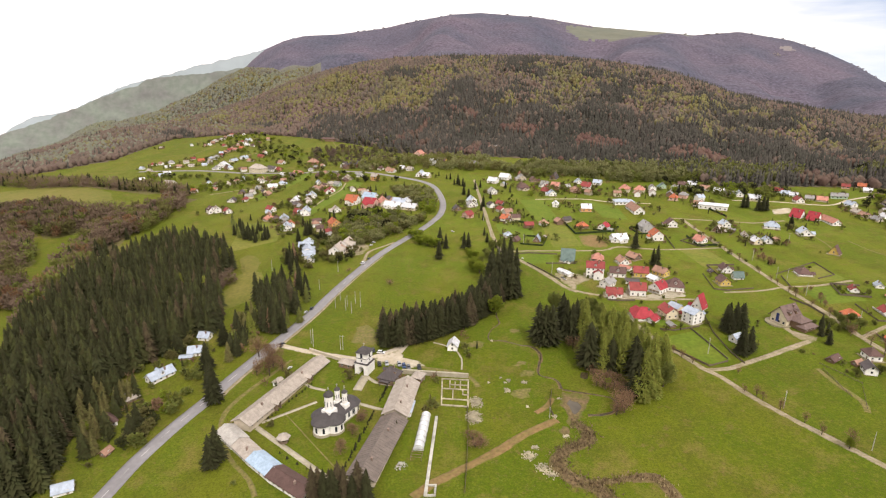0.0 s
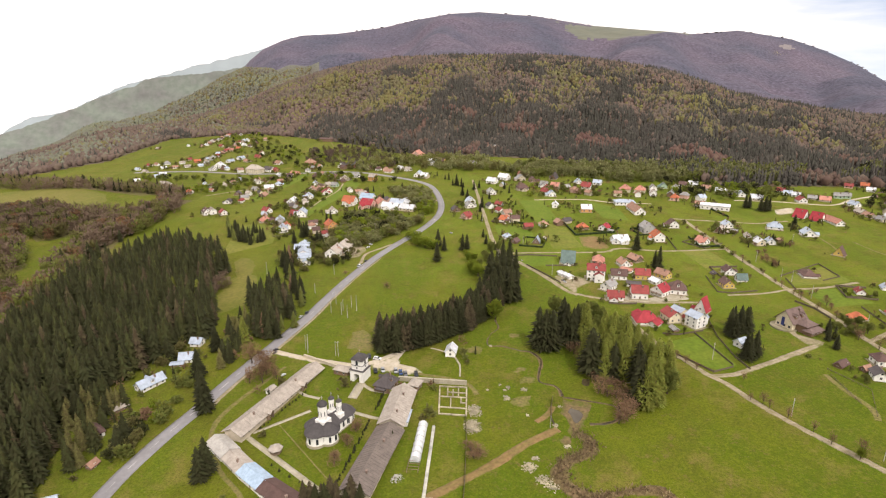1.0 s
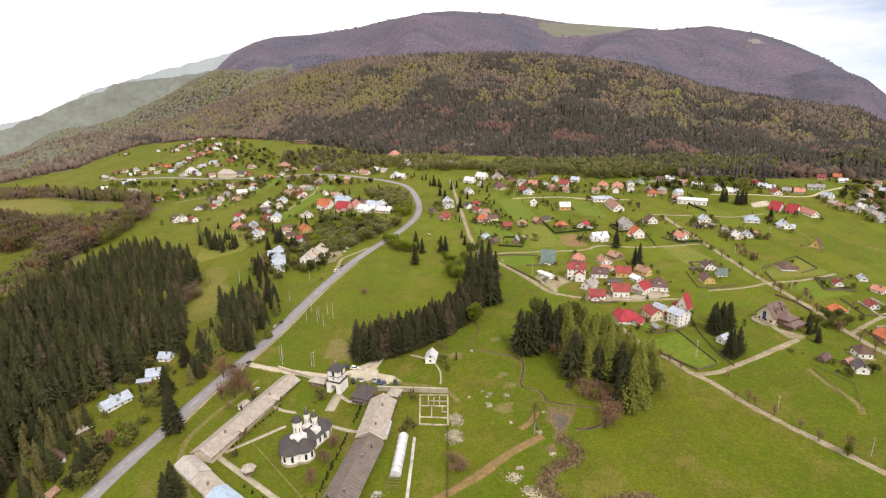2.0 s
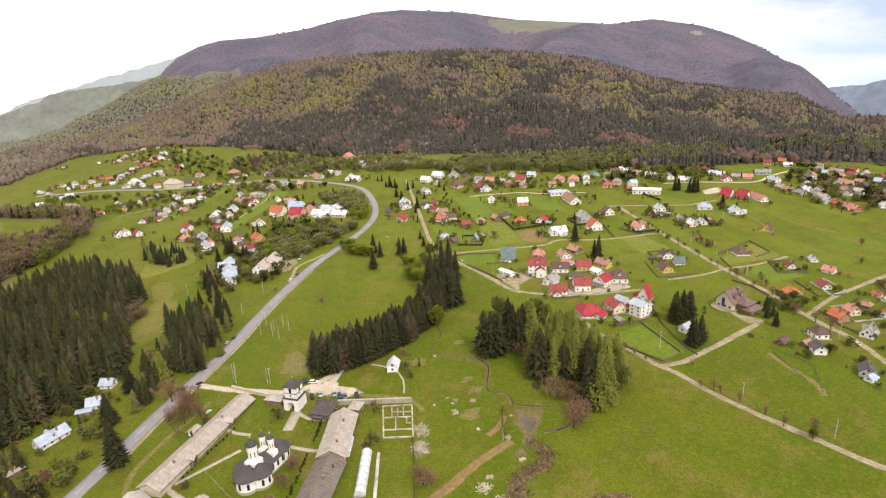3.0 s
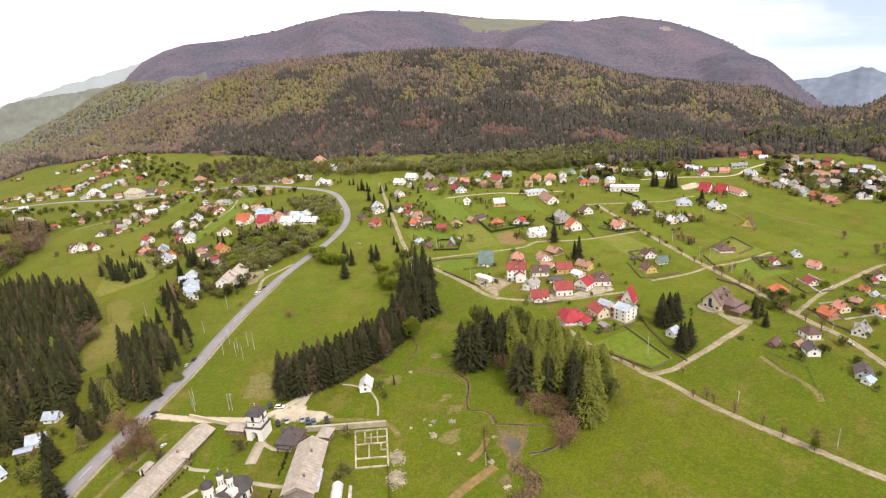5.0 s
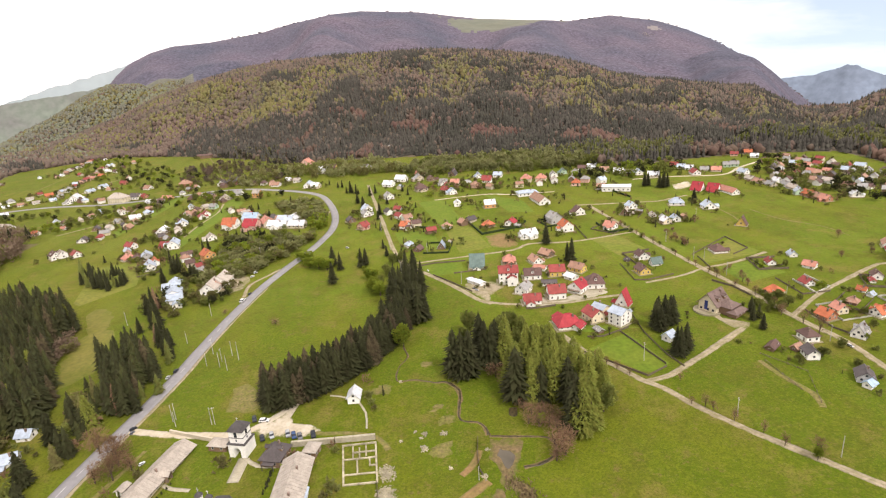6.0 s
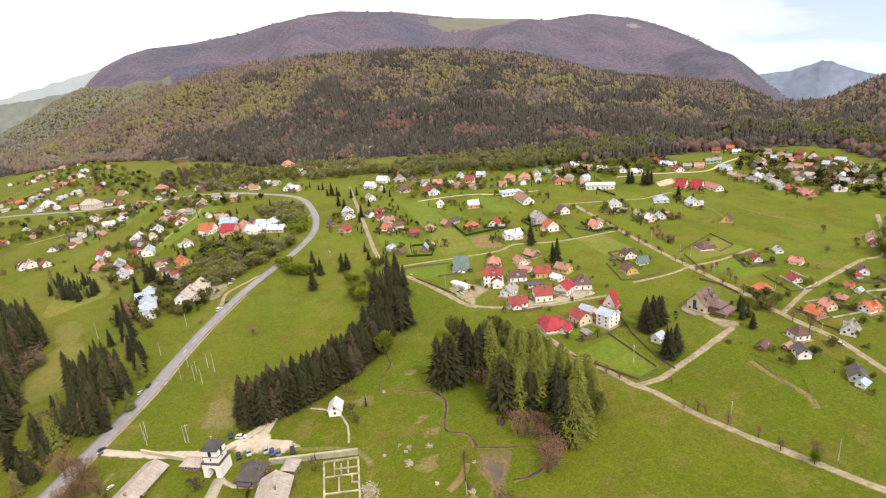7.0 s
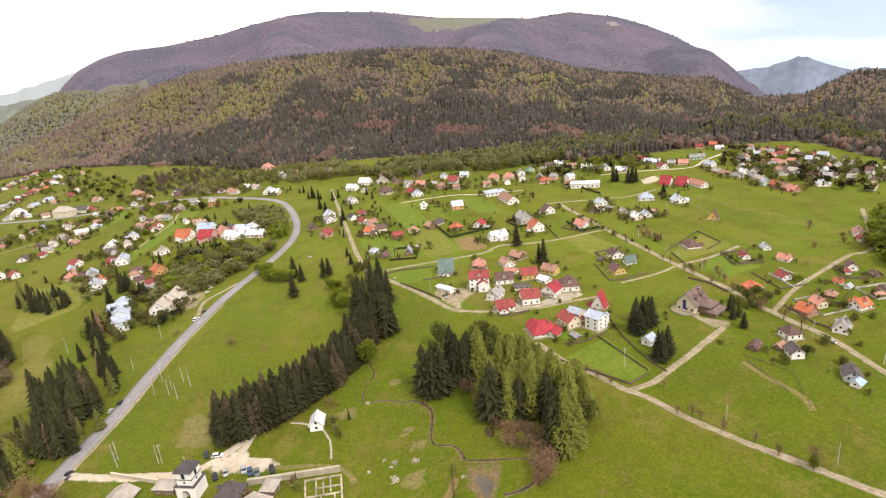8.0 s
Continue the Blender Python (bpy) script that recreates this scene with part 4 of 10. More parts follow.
# ---- the mountain woods ----
def mountain_woods():
    rng = np.random.default_rng(11)
    n = 48000
    az = rng.uniform(-42, 60, n)
    u = rng.uniform(0, 1, n) ** 0.85
    foot = np.interp(az, FOOT_AZ, FOOT_R)
    r = foot + u * 815
    # the woods on the western shoulder behind the front slope
    k = 9500
    az = np.concatenate([az, rng.uniform(-36, -11, k)])
    r = np.concatenate([r, np.interp(az[n:], FOOT_AZ, FOOT_R) + 815 + rng.uniform(0, 1, k) * 520])
    u = np.concatenate([u, np.full(k, 1.3)])
    n += k
    x, y = r * np.sin(np.radians(az)), r * np.cos(np.radians(az))
    nz = wavy(x, y, 95, 7) + 0.6 * wavy(x, y, 36, 8)
    right = np.interp(az, [-40, -12, -5, 8, 60], [-1.5, -0.9, 0.25, 0.65, 0.5])
    dark = nz + right + np.interp(u, [0, 0.22, 0.38, 0.6, 1.0, 1.3], [1.1, 0.9, -0.1, -0.35, -0.6, -0.1]) > 0.45
    fresh = wavy(x, y, 115, 9) + 0.45 * rng.normal(0, 1, n) + np.interp(u, [0, 0.3, 0.7, 1, 1.3], [-0.7, 0.15, 0.05, -0.7, 0.6]) + np.interp(az, [-40, -15, 0, 30, 60], [0.15, 0.0, 0.1, 0.0, -0.2])
    green = (~dark) & (fresh > 0.12)
    # further west more trees get the colour with haze painted in
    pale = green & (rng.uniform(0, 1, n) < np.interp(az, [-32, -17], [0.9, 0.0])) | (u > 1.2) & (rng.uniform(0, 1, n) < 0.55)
    w = rng.uniform(6.0, 10.0, n)
    h = rng.uniform(9, 15, n)
    red = dark & (u < 0.32) & (az > -4) & (wavy(x, y, 60, 41) + 0.5 * wavy(x, y, 28, 42) > 0.42)
    con = ~pale & (rng.uniform(0, 1, n) < np.where(dark, 0.92, np.interp(az, [-14, -2, 6], [0.05, 0.12, 0.24]))) & ~(red & (rng.uniform(0, 1, n) < 0.85))
    leafy, bare = green & ~con & ~pale, ~(con | green | pale | red)
    for sel, base, mat, name, lab, hk, wk in (
            (con, CONES, "far_spruce", "spruce_forest", "dark spruce forest along the foot of the mountain", 1.25, 0.80),
            (leafy, BLOBS, "far_leaf", "spring_forest", "yellow-green beech forest coming into leaf", 0.85, 1.25),
            (pale & ~con, BLOBS, "hazed_wood", "pale_forest", "beech forest on the western shoulder, paled by painted haze", 0.85, 1.3),
            (red & ~con, BLOBS, "red_bare", "reddish_forest", "reddish-brown leafless trees at the forest foot", 0.9, 1.2),
            (bare, BLOBS, "far_bare", "leafless_forest", "brown leafless forest on the slope", 0.85, 1.25)):
        i = np.nonzero(sel)[0]
        woods(name, np.stack([x[i], y[i]], 1), h[i] * hk, w[i] * wk, [b[0] for b in base], [b[1] for b in base], [M[mat]], np.zeros(len(i), int), lab)
    # the high ridge behind: leafless beech, seen from afar
    n = 900
    az = rng.uniform(-30, 50, n)
    r = np.interp(az, FOOT_AZ, FOOT_R) + 2500 + rng.uniform(0, 1, n) * 900
    r = np.minimum(r, 3720)
    x, y = r * np.sin(np.radians(az)), r * np.cos(np.radians(az))
    az = np.degrees(np.arctan2(x, y))
    keep = ~((az > 12) & (az < 24.5) & (r > 3160) & (((az - 18.5) / 6.5) ** 2 + ((r - 3420) / 240) ** 2 < 0.9)) & (((az - 31.6) / 0.75) ** 2 + ((r - 3330) / 110) ** 2 > 1)
    keep &= r > 3560
    con = wavy(x, y, 170, 23) + 0.5 * wavy(x, y, 60, 24) > 0.78
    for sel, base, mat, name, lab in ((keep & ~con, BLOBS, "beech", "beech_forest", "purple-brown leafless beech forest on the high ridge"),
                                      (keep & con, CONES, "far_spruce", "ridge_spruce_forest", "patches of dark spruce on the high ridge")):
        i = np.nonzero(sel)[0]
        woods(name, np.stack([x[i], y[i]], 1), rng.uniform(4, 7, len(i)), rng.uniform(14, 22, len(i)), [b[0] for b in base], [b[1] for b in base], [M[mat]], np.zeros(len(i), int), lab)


mountain_woods()


# ---- far hills beyond the valley, haze painted into their colours ----
def far_ridge(name, az, el, r, mat, label, low=-9.0):
    """A far ridge line as a plain backdrop: a bent sheet with a ragged crest, sloping back."""
    rng = np.random.default_rng(len(label))
    a = np.arange(az[0], az[-1], 0.2)
    e = np.interp(a, az, el) + np.convolve(rng.normal(0, 0.10, len(a)), np.ones(4) / 4, "same")
    rows = []
    for k in range(6):
        u = k / 5
        ee = low + (e - low) * u
        rr = r * (0.9 + 0.1 * u)
        rows.append(np.stack([rr * np.sin(np.radians(a)), rr * np.cos(np.radians(a)), 154 + rr * np.tan(np.radians(ee))], 1))
    n = len(a)
    v = np.concatenate(rows)
    j, i = np.meshgrid(np.arange(5), np.arange(n - 1))
    f = np.stack([j * n + i, j * n + i + 1, (j + 1) * n + i + 1, (j + 1) * n + i], -1).reshape(-1, 4)
    tagged(new(name, big_mesh(name, v, f, [mat])), label, "distant hills", kind="structure")


# paleness and greyness stand in for the haze of distance
M["hazed_hill_pale"] = node_mat("hazed_hill_pale", (0.31, 0.35, 0.365), 1.0, 0.06, 0.01, 0.0, (0.27, 0.31, 0.32), 0.8, 0.3)
M["hazed_hill_green"] = node_mat("hazed_hill_green", (0.175, 0.200, 0.165), 1.0, 0.20, 0.03, 0.0, (0.150, 0.148, 0.140), 0.9, 0.25)
# the eastern mountain's blue is haze put into the base colour
M["hazed_hill_blue"] = node_mat("hazed_hill_blue", (0.19, 0.23, 0.30), 1.0, 0.2, 0.02, 0.0, (0.155, 0.185, 0.24), 0.9, 0.3)
far_ridge("backdrop_hills_west", [-60, -45, -36.5, -34, -31.3, -27.2, -23.5, -18.7, -16.7, -12.5, -8], [-7, -6, -4.6, -3.3, -2.8, -0.9, 0.2, 1.4, 1.9, 3.3, 2.0], 4700, M["hazed_hill_pale"], "pale hazy hills at the end of the valley")
far_ridge("backdrop_hills_near_west", [-60, -45, -37, -33, -28, -24.5, -20, -16, -12], [-7.2, -6.3, -4.8, -3.4, -1.4, -0.2, 0.3, 0.9, 0.9], 4400, M["hazed_hill_green"], "hazy green wooded hillside")
far_ridge("backdrop_mountain_east", [36, 40, 42, 43.3, 44.5, 46.1, 46.6, 46.9, 47.3, 47.7, 48.9, 50.4, 52.4, 60, 66], [-5, -3.2, -2.5, -2.4, -2.3, -1.9, -1.65, -1.75, -1.7, -2.0, -2.5, -2.9, -2.9, -3, -3], 4700, M["hazed_hill_blue"], "distant blue rocky mountain")


# ---- the monastery ----
def arch_window(w, h):
    key = ("arch", round(w, 2), round(h, 2))
    if key not in CACHE:
        n = 8
        pts = [(-w / 2, 0), (w / 2, 0)] + [(w / 2 * math.cos(math.pi * i / n), h - w / 2 + w / 2 * math.sin(math.pi * i / n)) for i in range(n + 1)]
        v = [(x, -0.06, z) for x, z in pts] + [(x, 0.3, z) for x, z in pts]
        k = len(pts)
        f = [tuple(range(k))] + [(i, i + k, (i + 1) % k + k, (i + 1) % k) for i in range(k)]
        CACHE[key] = mesh_of("window", v, f, M["glass"])
    return CACHE[key]


def tower_on(ob, x, y, z, r, drum, n=12):
    """A white drum on a square plinth, with a dark flared cap and a cross."""
    s = Shape().box(-r * 1.25, -r * 1.25, -2.5, r * 1.25, r * 1.25, r * 0.45).turned([(r * 1.08, r * 0.3), (r * 1.08, r * 0.6), (r, r * 0.62), (r, drum), (r * 1.12, drum + 0.15), (r * 1.12, drum + 0.5)], n)
    t = part("tower", s.mesh("tower", M["wall_white"]), ob, pose(x, y, z), "white round tower on a square plinth")
    c = Shape().turned([(r * 1.2, drum + 0.3), (r * 1.2, drum + 0.45), (r * 1.05, drum + r * 0.55), (r * 0.68, drum + r * 0.95), (r * 0.26, drum + r * 1.2), (r * 0.10, drum + r * 1.5)], n)
    part("cap", c.mesh("cap", M["roof_black"]), t, None, "dark metal cap")
    q = drum + r * 1.45
    part("cross", Shape().box(-0.07, -0.07, q, 0.07, 0.07, q + 1.7).box(-0.5, -0.06, q + 0.95, 0.5, 0.06, q + 1.1).mesh("cross", M["frame"]), t)
    for i in range(8):
        a = i * 45 + 22.5
        part("window", arch_window(r * 0.17, drum * 0.30), t, pose(r * 0.98 * math.sin(radians(a)), -r * 0.98 * math.cos(radians(a)), drum * 0.40, 0, 0, a))
    return t


def church(x, y, rot, L):
    """Trefoil church: apse at -y, porch at +y."""
    ob = thing("church", x, y, rot, label="white orthodox church with dark rounded roofs and three towers", category="church")
    W, H = L * 0.160, L * 0.20
    ya, yp = -L / 2 + L * 0.19, L / 2 - L * 0.15
    s = Shape().box(-W, ya, -2, W, yp, H)
    s.turned([(W * 1.02, -2), (W * 1.02, H)], 16, 0, ya).turned([(W * 0.95, -2), (W * 0.95, H)], 14, -W * 0.85, ya + L * 0.13).turned([(W * 0.95, -2), (W * 0.95, H)], 14, W * 0.85, ya + L * 0.13)
    s.turned([(W * 1.12, -2), (W * 1.12, H * 0.95)], 8, 0, yp)
    part("wall", s.mesh("wall", M["wall_white"]), ob)
    b = Shape()
    b.turned([(W * 1.02 + 0.35, -2), (W * 1.02 + 0.35, 0.7)], 16, 0, ya).turned([(W * 0.95 + 0.35, -2), (W * 0.95 + 0.35, 0.69)], 14, -W * 0.85, ya + L * 0.13).turned([(W * 0.95 + 0.35, -2), (W * 0.95 + 0.35, 0.68)], 14, W * 0.85, ya + L * 0.13)
    b.box(-W - 0.3, ya, -2, W + 0.3, yp, 0.67)
    part("plinth", b.mesh("plinth", M["concrete"]), ob, None, "pale stone plinth")
    e = 0.9
    r = Shape()
    r.turned([(W * 1.02 + e, H - 0.25), (W * 1.02 + e, H), (W * 0.75, H + W * 0.42), (W * 0.3, H + W * 0.75), (0.05, H + W * 0.82)], 16, 0, ya)
    for sg in (-1, 1):
        r.turned([(W * 0.95 + e, H - 0.26), (W * 0.95 + e, H - 0.01), (W * 0.7, H + W * 0.38), (W * 0.28, H + W * 0.68), (0.05, H + W * 0.75)], 14, sg * W * 0.85, ya + L * 0.13)
    r.turned([(W * 1.12 + e, H * 0.95 - 0.25), (W * 1.12 + e, H * 0.95), (W * 0.6, H + W * 0.55), (0.05, H + W * 0.9)], 8, 0, yp)
    v = [(-W - e, ya, H - 0.3), (W + e, ya, H - 0.3), (W + e, yp, H - 0.3), (-W - e, yp, H - 0.3), (0, ya, H + W * 0.72), (0, yp, H + W * 0.72)]
    r.add(v, [(0, 4, 5, 3), (1, 2, 5, 4), (0, 1, 4), (2, 3, 5), (0, 3, 2, 1)])
    part("roof", r.mesh("roof", M["roof_black"]), ob, None, "dark grey sheet-metal roof")
    tower_on(ob, 0, ya + L * 0.17, H + W * 0.62, W * 0.46, W * 1.75, 14)
    for sg in (-1, 1):
        tower_on(ob, sg * W * 0.5, ya + L * 0.47, H + W * 0.50, W * 0.29, W * 1.40, 10)
    for i in range(5):
        a = -90 + i * 45
        part("window", arch_window(1.0, H * 0.5), ob, pose((W * 1.02) * math.sin(radians(a)), ya - (W * 1.02) * math.cos(radians(a)), H * 0.28, 0, 0, a))
    for sg in (-1, 1):
        for i in range(3):
            a = sg * (50 + i * 40)
            part("window", arch_window(1.0, H * 0.5), ob, pose(sg * W * 0.85 + W * 0.95 * math.sin(radians(a)), ya + L * 0.13 - W * 0.95 * math.cos(radians(a)), H * 0.28, 0, 0, a))
        for i in range(3):
            part("window", arch_window(1.1, H * 0.5), ob, pose(sg * W, ya + L * (0.36 + 0.11 * i), H * 0.28, 0, 0, 90 * sg))
    for i in range(8):
        a = 22.5 + i * 45
        if abs(a - 180) < 120:
            part("window", arch_window(1.5, H * 0.6), ob, pose(W * 1.035 * math.sin(radians(a)), yp - W * 1.035 * math.cos(radians(a)), H * 0.18, 0, 0, a))
    return ob


def gate_tower(x, y, rot, b):
    """Square bell tower over a gateway, in two stages."""
    ob = thing("gate_tower", x, y, rot, label="white two-stage bell tower over the monastery gate", category="tower")
    h1, h2 = b * 0.78, b * 1.56
    for x0, x1 in ((-b / 2, -b * 0.2), (b * 0.2, b / 2)):
        part("pier", Shape().box(x0, -b / 2, -1.5, x1, b / 2, h1 * 0.75).mesh("pier", M["wall_white"]), ob)
    n = 8
    low = [(-b * 0.2 * math.cos(math.pi * i / n), h1 * 0.55 + h1 * 0.2 * 0.97 * math.sin(math.pi * i / n)) for i in range(n + 1)]
    v = [(x, yy, z) for yy in (-b / 2, b / 2) for x, z in low] + [(x, yy, h1 * 0.75) for yy in (-b / 2, b / 2) for x, _ in low]
    k = n + 1
    f = [q for i in range(n) for q in ((i, i + 1, 2 * k + i + 1, 2 * k + i), (k + i + 1, k + i, 3 * k + i, 3 * k + i + 1), (i, k + i, k + i + 1, i + 1))]
    part("arch", Shape().add(v, f).mesh("arch", M["wall_white"]), ob)
    part("upper_wall", Shape().box(-b / 2, -b / 2, h1 * 0.75, b / 2, b / 2, h1).mesh("upper_wall", M["wall_white"]), ob)
    c = b * 0.40
    part("belfry", Shape().box(-c, -c, h1, c, c, h2).mesh("belfry", M["wall_white"]), ob)
    part("cornice", Shape().box(-b / 2 - 0.3, -b / 2 - 0.3, h1, b / 2 + 0.3, b / 2 + 0.3, h1 + 0.3).box(-c - 0.2, -c - 0.2, h1 + 0.45 * (h2 - h1), c + 0.2, c + 0.2, h1 + 0.45 * (h2 - h1) + 0.25).mesh("cornice", M["roof_black"]), ob, None, "thin dark metal cornices")
    e = c + 0.6
    part("roof", Shape().add([(-e, -e, h2 - 0.2), (e, -e, h2 - 0.2), (e, e, h2 - 0.2), (-e, e, h2 - 0.2), (-e * 0.55, -e * 0.55, h2 + c * 0.55), (e * 0.55, -e * 0.55, h2 + c * 0.55), (e * 0.55, e * 0.55, h2 + c * 0.55), (-e * 0.55, e * 0.55, h2 + c * 0.55), (0, 0, h2 + c * 0.95)],
                             [(3, 2, 1, 0), (0, 1, 5, 4), (1, 2, 6, 5), (2, 3, 7, 6), (3, 0, 4, 7), (4, 5, 8), (5, 6, 8), (6, 7, 8), (7, 4, 8)]).mesh("roof", M["roof_black"]), ob, None, "dark hipped roof")
    for i in range(4):
        part("window", arch_window(1.3, (h2 - h1) * 0.42), ob, pose(0, 0, 0, 0, 0, 90 * i) @ pose(0, -c, h1 + 0.52 * (h2 - h1)))
        part("window", arch_window(0.6, 1.1), ob, pose(0, 0, 0, 0, 0, 90 * i) @ pose(0, -c, h1 + 0.18 * (h2 - h1)))
    part("cross", Shape().box(-0.06, -0.06, h2 + c * 0.9, 0.06, 0.06, h2 + c * 0.95 + 1.6).box(-0.45, -0.05, h2 + c + 0.9, 0.45, 0.05, h2 + c + 1.05).mesh("cross", M["frame"]), ob)
    return ob


def long_wing(x, y, rot, L, w, h, roof, pitch, label, posts=True, dormers=0):
    """A long low range of cells with a timber gallery along one side and a sheet roof in strips."""
    ob = thing("monastery_wing", x, y, rot, label=label, category="building", group="monastery ranges")
    p = w / 2 * pitch
    part("wall", gable_wall(w, L, h, p, M["wall_beige"], False), ob)
    part("roof", roof_mesh(w, L, h, p, M["roof_" + roof], False, 1.1, 0.18), ob)
    n = int(L / 1.6)
    sl = math.hypot(w / 2 + 1.1, p * (w / 2 + 1.1) / (w / 2))
    ang = math.degrees(math.atan2(p, w / 2))
    if "seam" + str(round(sl, 1)) not in CACHE:
        CACHE["seam" + str(round(sl, 1))] = Shape().box(0, -0.05, 0, sl, 0.05, 0.09).mesh("roof_seam", M["roof_" + roof])
    me = CACHE["seam" + str(round(sl, 1))]
    for i in range(n):
        yy = -L / 2 + (i + 0.5) * L / n
        part("roof_seam", me, ob, pose(0, yy, h + p + 0.20, 0, ang, 0))
        part("roof_seam", me, ob, pose(0, yy, h + p + 0.20, 0, ang, 180))
    for i in range(int(L / 3.4)):
        yy = -L / 2 + (i + 0.5) * 3.4
        part("window", window_mesh(1.0, 1.3), ob, pose(-w / 2, yy, 1.0, 0, 0, -90))
        part("window", window_mesh(1.0, 1.3), ob, pose(w / 2, yy, 1.0, 0, 0, 90))
    for i in range(dormers):
        yy = -L / 2 + (i + 0.7) * L / (dormers + 0.4)
        d = part("porch", Shape().box(-1.4, -1.5, -h, -1.2, 1.5, 0.6).box(1.2, -1.5, -h, 1.4, 1.5, 0.6).mesh("porch", M["wood"]), ob, pose(w / 2 + 0.6, yy, h + 0.1, 0, 0, 90))
        part("porch_roof", roof_mesh(2.8, 4.0, 0.6, 1.2, M["roof_" + roof], False, 0.3, 0.12), d)
    for i in range(2):
        part("chimney", CACHE["chimney"], ob, pose(w * 0.15, -L * 0.3 + i * L * 0.5, h + p * 0.8))
    return ob


def low_wall(name, pts, h, t, mat, label, category, closed=False, base=0.0):
    """A low masonry wall, or the foot of one, along a line."""
    s = Shape()
    q = list(pts) + ([pts[0]] if closed else [])
    for (xa, ya), (xb, yb) in zip(q[:-1], q[1:]):
        d = max(math.hypot(xb - xa, yb - ya), 0.1)
        ux, uy = (xb - xa) / d, (yb - ya) / d
        nx, ny = -uy * t / 2, ux * t / 2
        xa, ya, xb, yb = xa - ux * t / 2, ya - uy * t / 2, xb + ux * t / 2, yb + uy * t / 2
        za, zb = float(land(xa, ya)) + base, float(land(xb, yb)) + base
        v = [(xa + nx, ya + ny, za - 0.8), (xa - nx, ya - ny, za - 0.8), (xb - nx, yb - ny, zb - 0.8), (xb + nx, yb + ny, zb - 0.8)]
        s.add(v + [(a, b, (za if i < 2 else zb) + h) for i, (a, b, _) in enumerate(v)], [(0, 1, 5, 4), (1, 2, 6, 5), (2, 3, 7, 6), (3, 0, 4, 7), (4, 5, 6, 7)])
    return tagged(new(name, s.mesh(name, mat)), label, category)


def greenhouse(x, y, rot, L, w):
    ob = thing("polytunnel", x, y, rot, label="long white plastic polytunnel, partly torn", category="greenhouse")
    n = 8
    s = Shape()
    ys = [-L / 2 + L * k / 14 for k in range(15)]
    rnd = random.Random(5)
    v = [(w / 2 * math.cos(math.pi * i / n) * (1 + rnd.uniform(-0.02, 0.02)), yy, -0.5 + (w * 0.55 + 0.5) * math.sin(math.pi * i / n) * (1 + rnd.uniform(-0.04, 0.04))) for yy in ys for i in range(n + 1)]
    f = [(j * (n + 1) + i, j * (n + 1) + i + 1, (j + 1) * (n + 1) + i + 1, (j + 1) * (n + 1) + i) for j in range(14) for i in range(n)]
    s.add(v, f + [tuple(range(n + 1))[::-1], tuple(range(14 * (n + 1), 15 * (n + 1)))])
    part("cover", s.mesh("cover", M["plastic"]), ob, None, "milky plastic sheet")
    for k in range(8):
        h = Shape()
        yy = -L / 2 + L * k / 7
        pr = [(w / 2 * 1.02 * math.cos(math.pi * i / n), yy, (w * 0.56) * math.sin(math.pi * i / n)) for i in range(n + 1)]
        for a, b in zip(pr[:-1], pr[1:]):
            h.beam(a, b, 0.12)
        part("hoop", h.mesh("hoop", M["frame"]), ob)
    fr = Shape()
    for k in range(4):
        yy = -L / 2 - 1.5 - 1.7 * k
        fr.beam((-w / 2, yy, -0.3), (-w / 2, yy, 1.9), 0.15).beam((w / 2, yy, -0.3), (w / 2, yy, 1.6), 0.15).beam((-w / 2, yy, 1.5), (w / 2, yy, 1.4), 0.12)
    part("bare_frame", fr.mesh("bare_frame", M["wood"]), ob, None, "bare timber frame at the end")
    return ob


def gazebo(x, y, r=2.3):
    ob = thing("gazebo", x, y, 20, label="small timber gazebo with a pointed shingle roof", category="gazebo")
    for i in range(6):
        a = radians(60 * i)
        part("post", Shape().box(-0.1, -0.1, -0.8, 0.1, 0.1, 2.4).mesh("post", M["wood"]), ob, pose(r * 0.85 * math.cos(a), r * 0.85 * math.sin(a), 0))
    part("roof", Shape().turned([(r * 1.25, 2.25), (r * 1.25, 2.4), (r * 0.5, 3.6), (0.08, 4.6)], 6).mesh("roof", M["roof_oldgrey"]), ob)
    part("parapet", Shape().turned([(r * 0.88, -0.5), (r * 0.88, 0.8), (r * 0.8, 0.8)], 6).mesh("parapet", M["wood"]), ob)
    return ob


# ---- cars, poles, fences, heaps ----
def car_paint(name, c):
    return node_mat(name, c, 0.3, 0.04, 1.0)


PAINTS = {"white": (0.75, 0.75, 0.75), "silver": (0.42, 0.43, 0.45), "dark": (0.03, 0.032, 0.04), "blue": (0.05, 0.09, 0.2), "red": (0.35, 0.03, 0.03), "grey": (0.16, 0.16, 0.17)}
CARS = {}


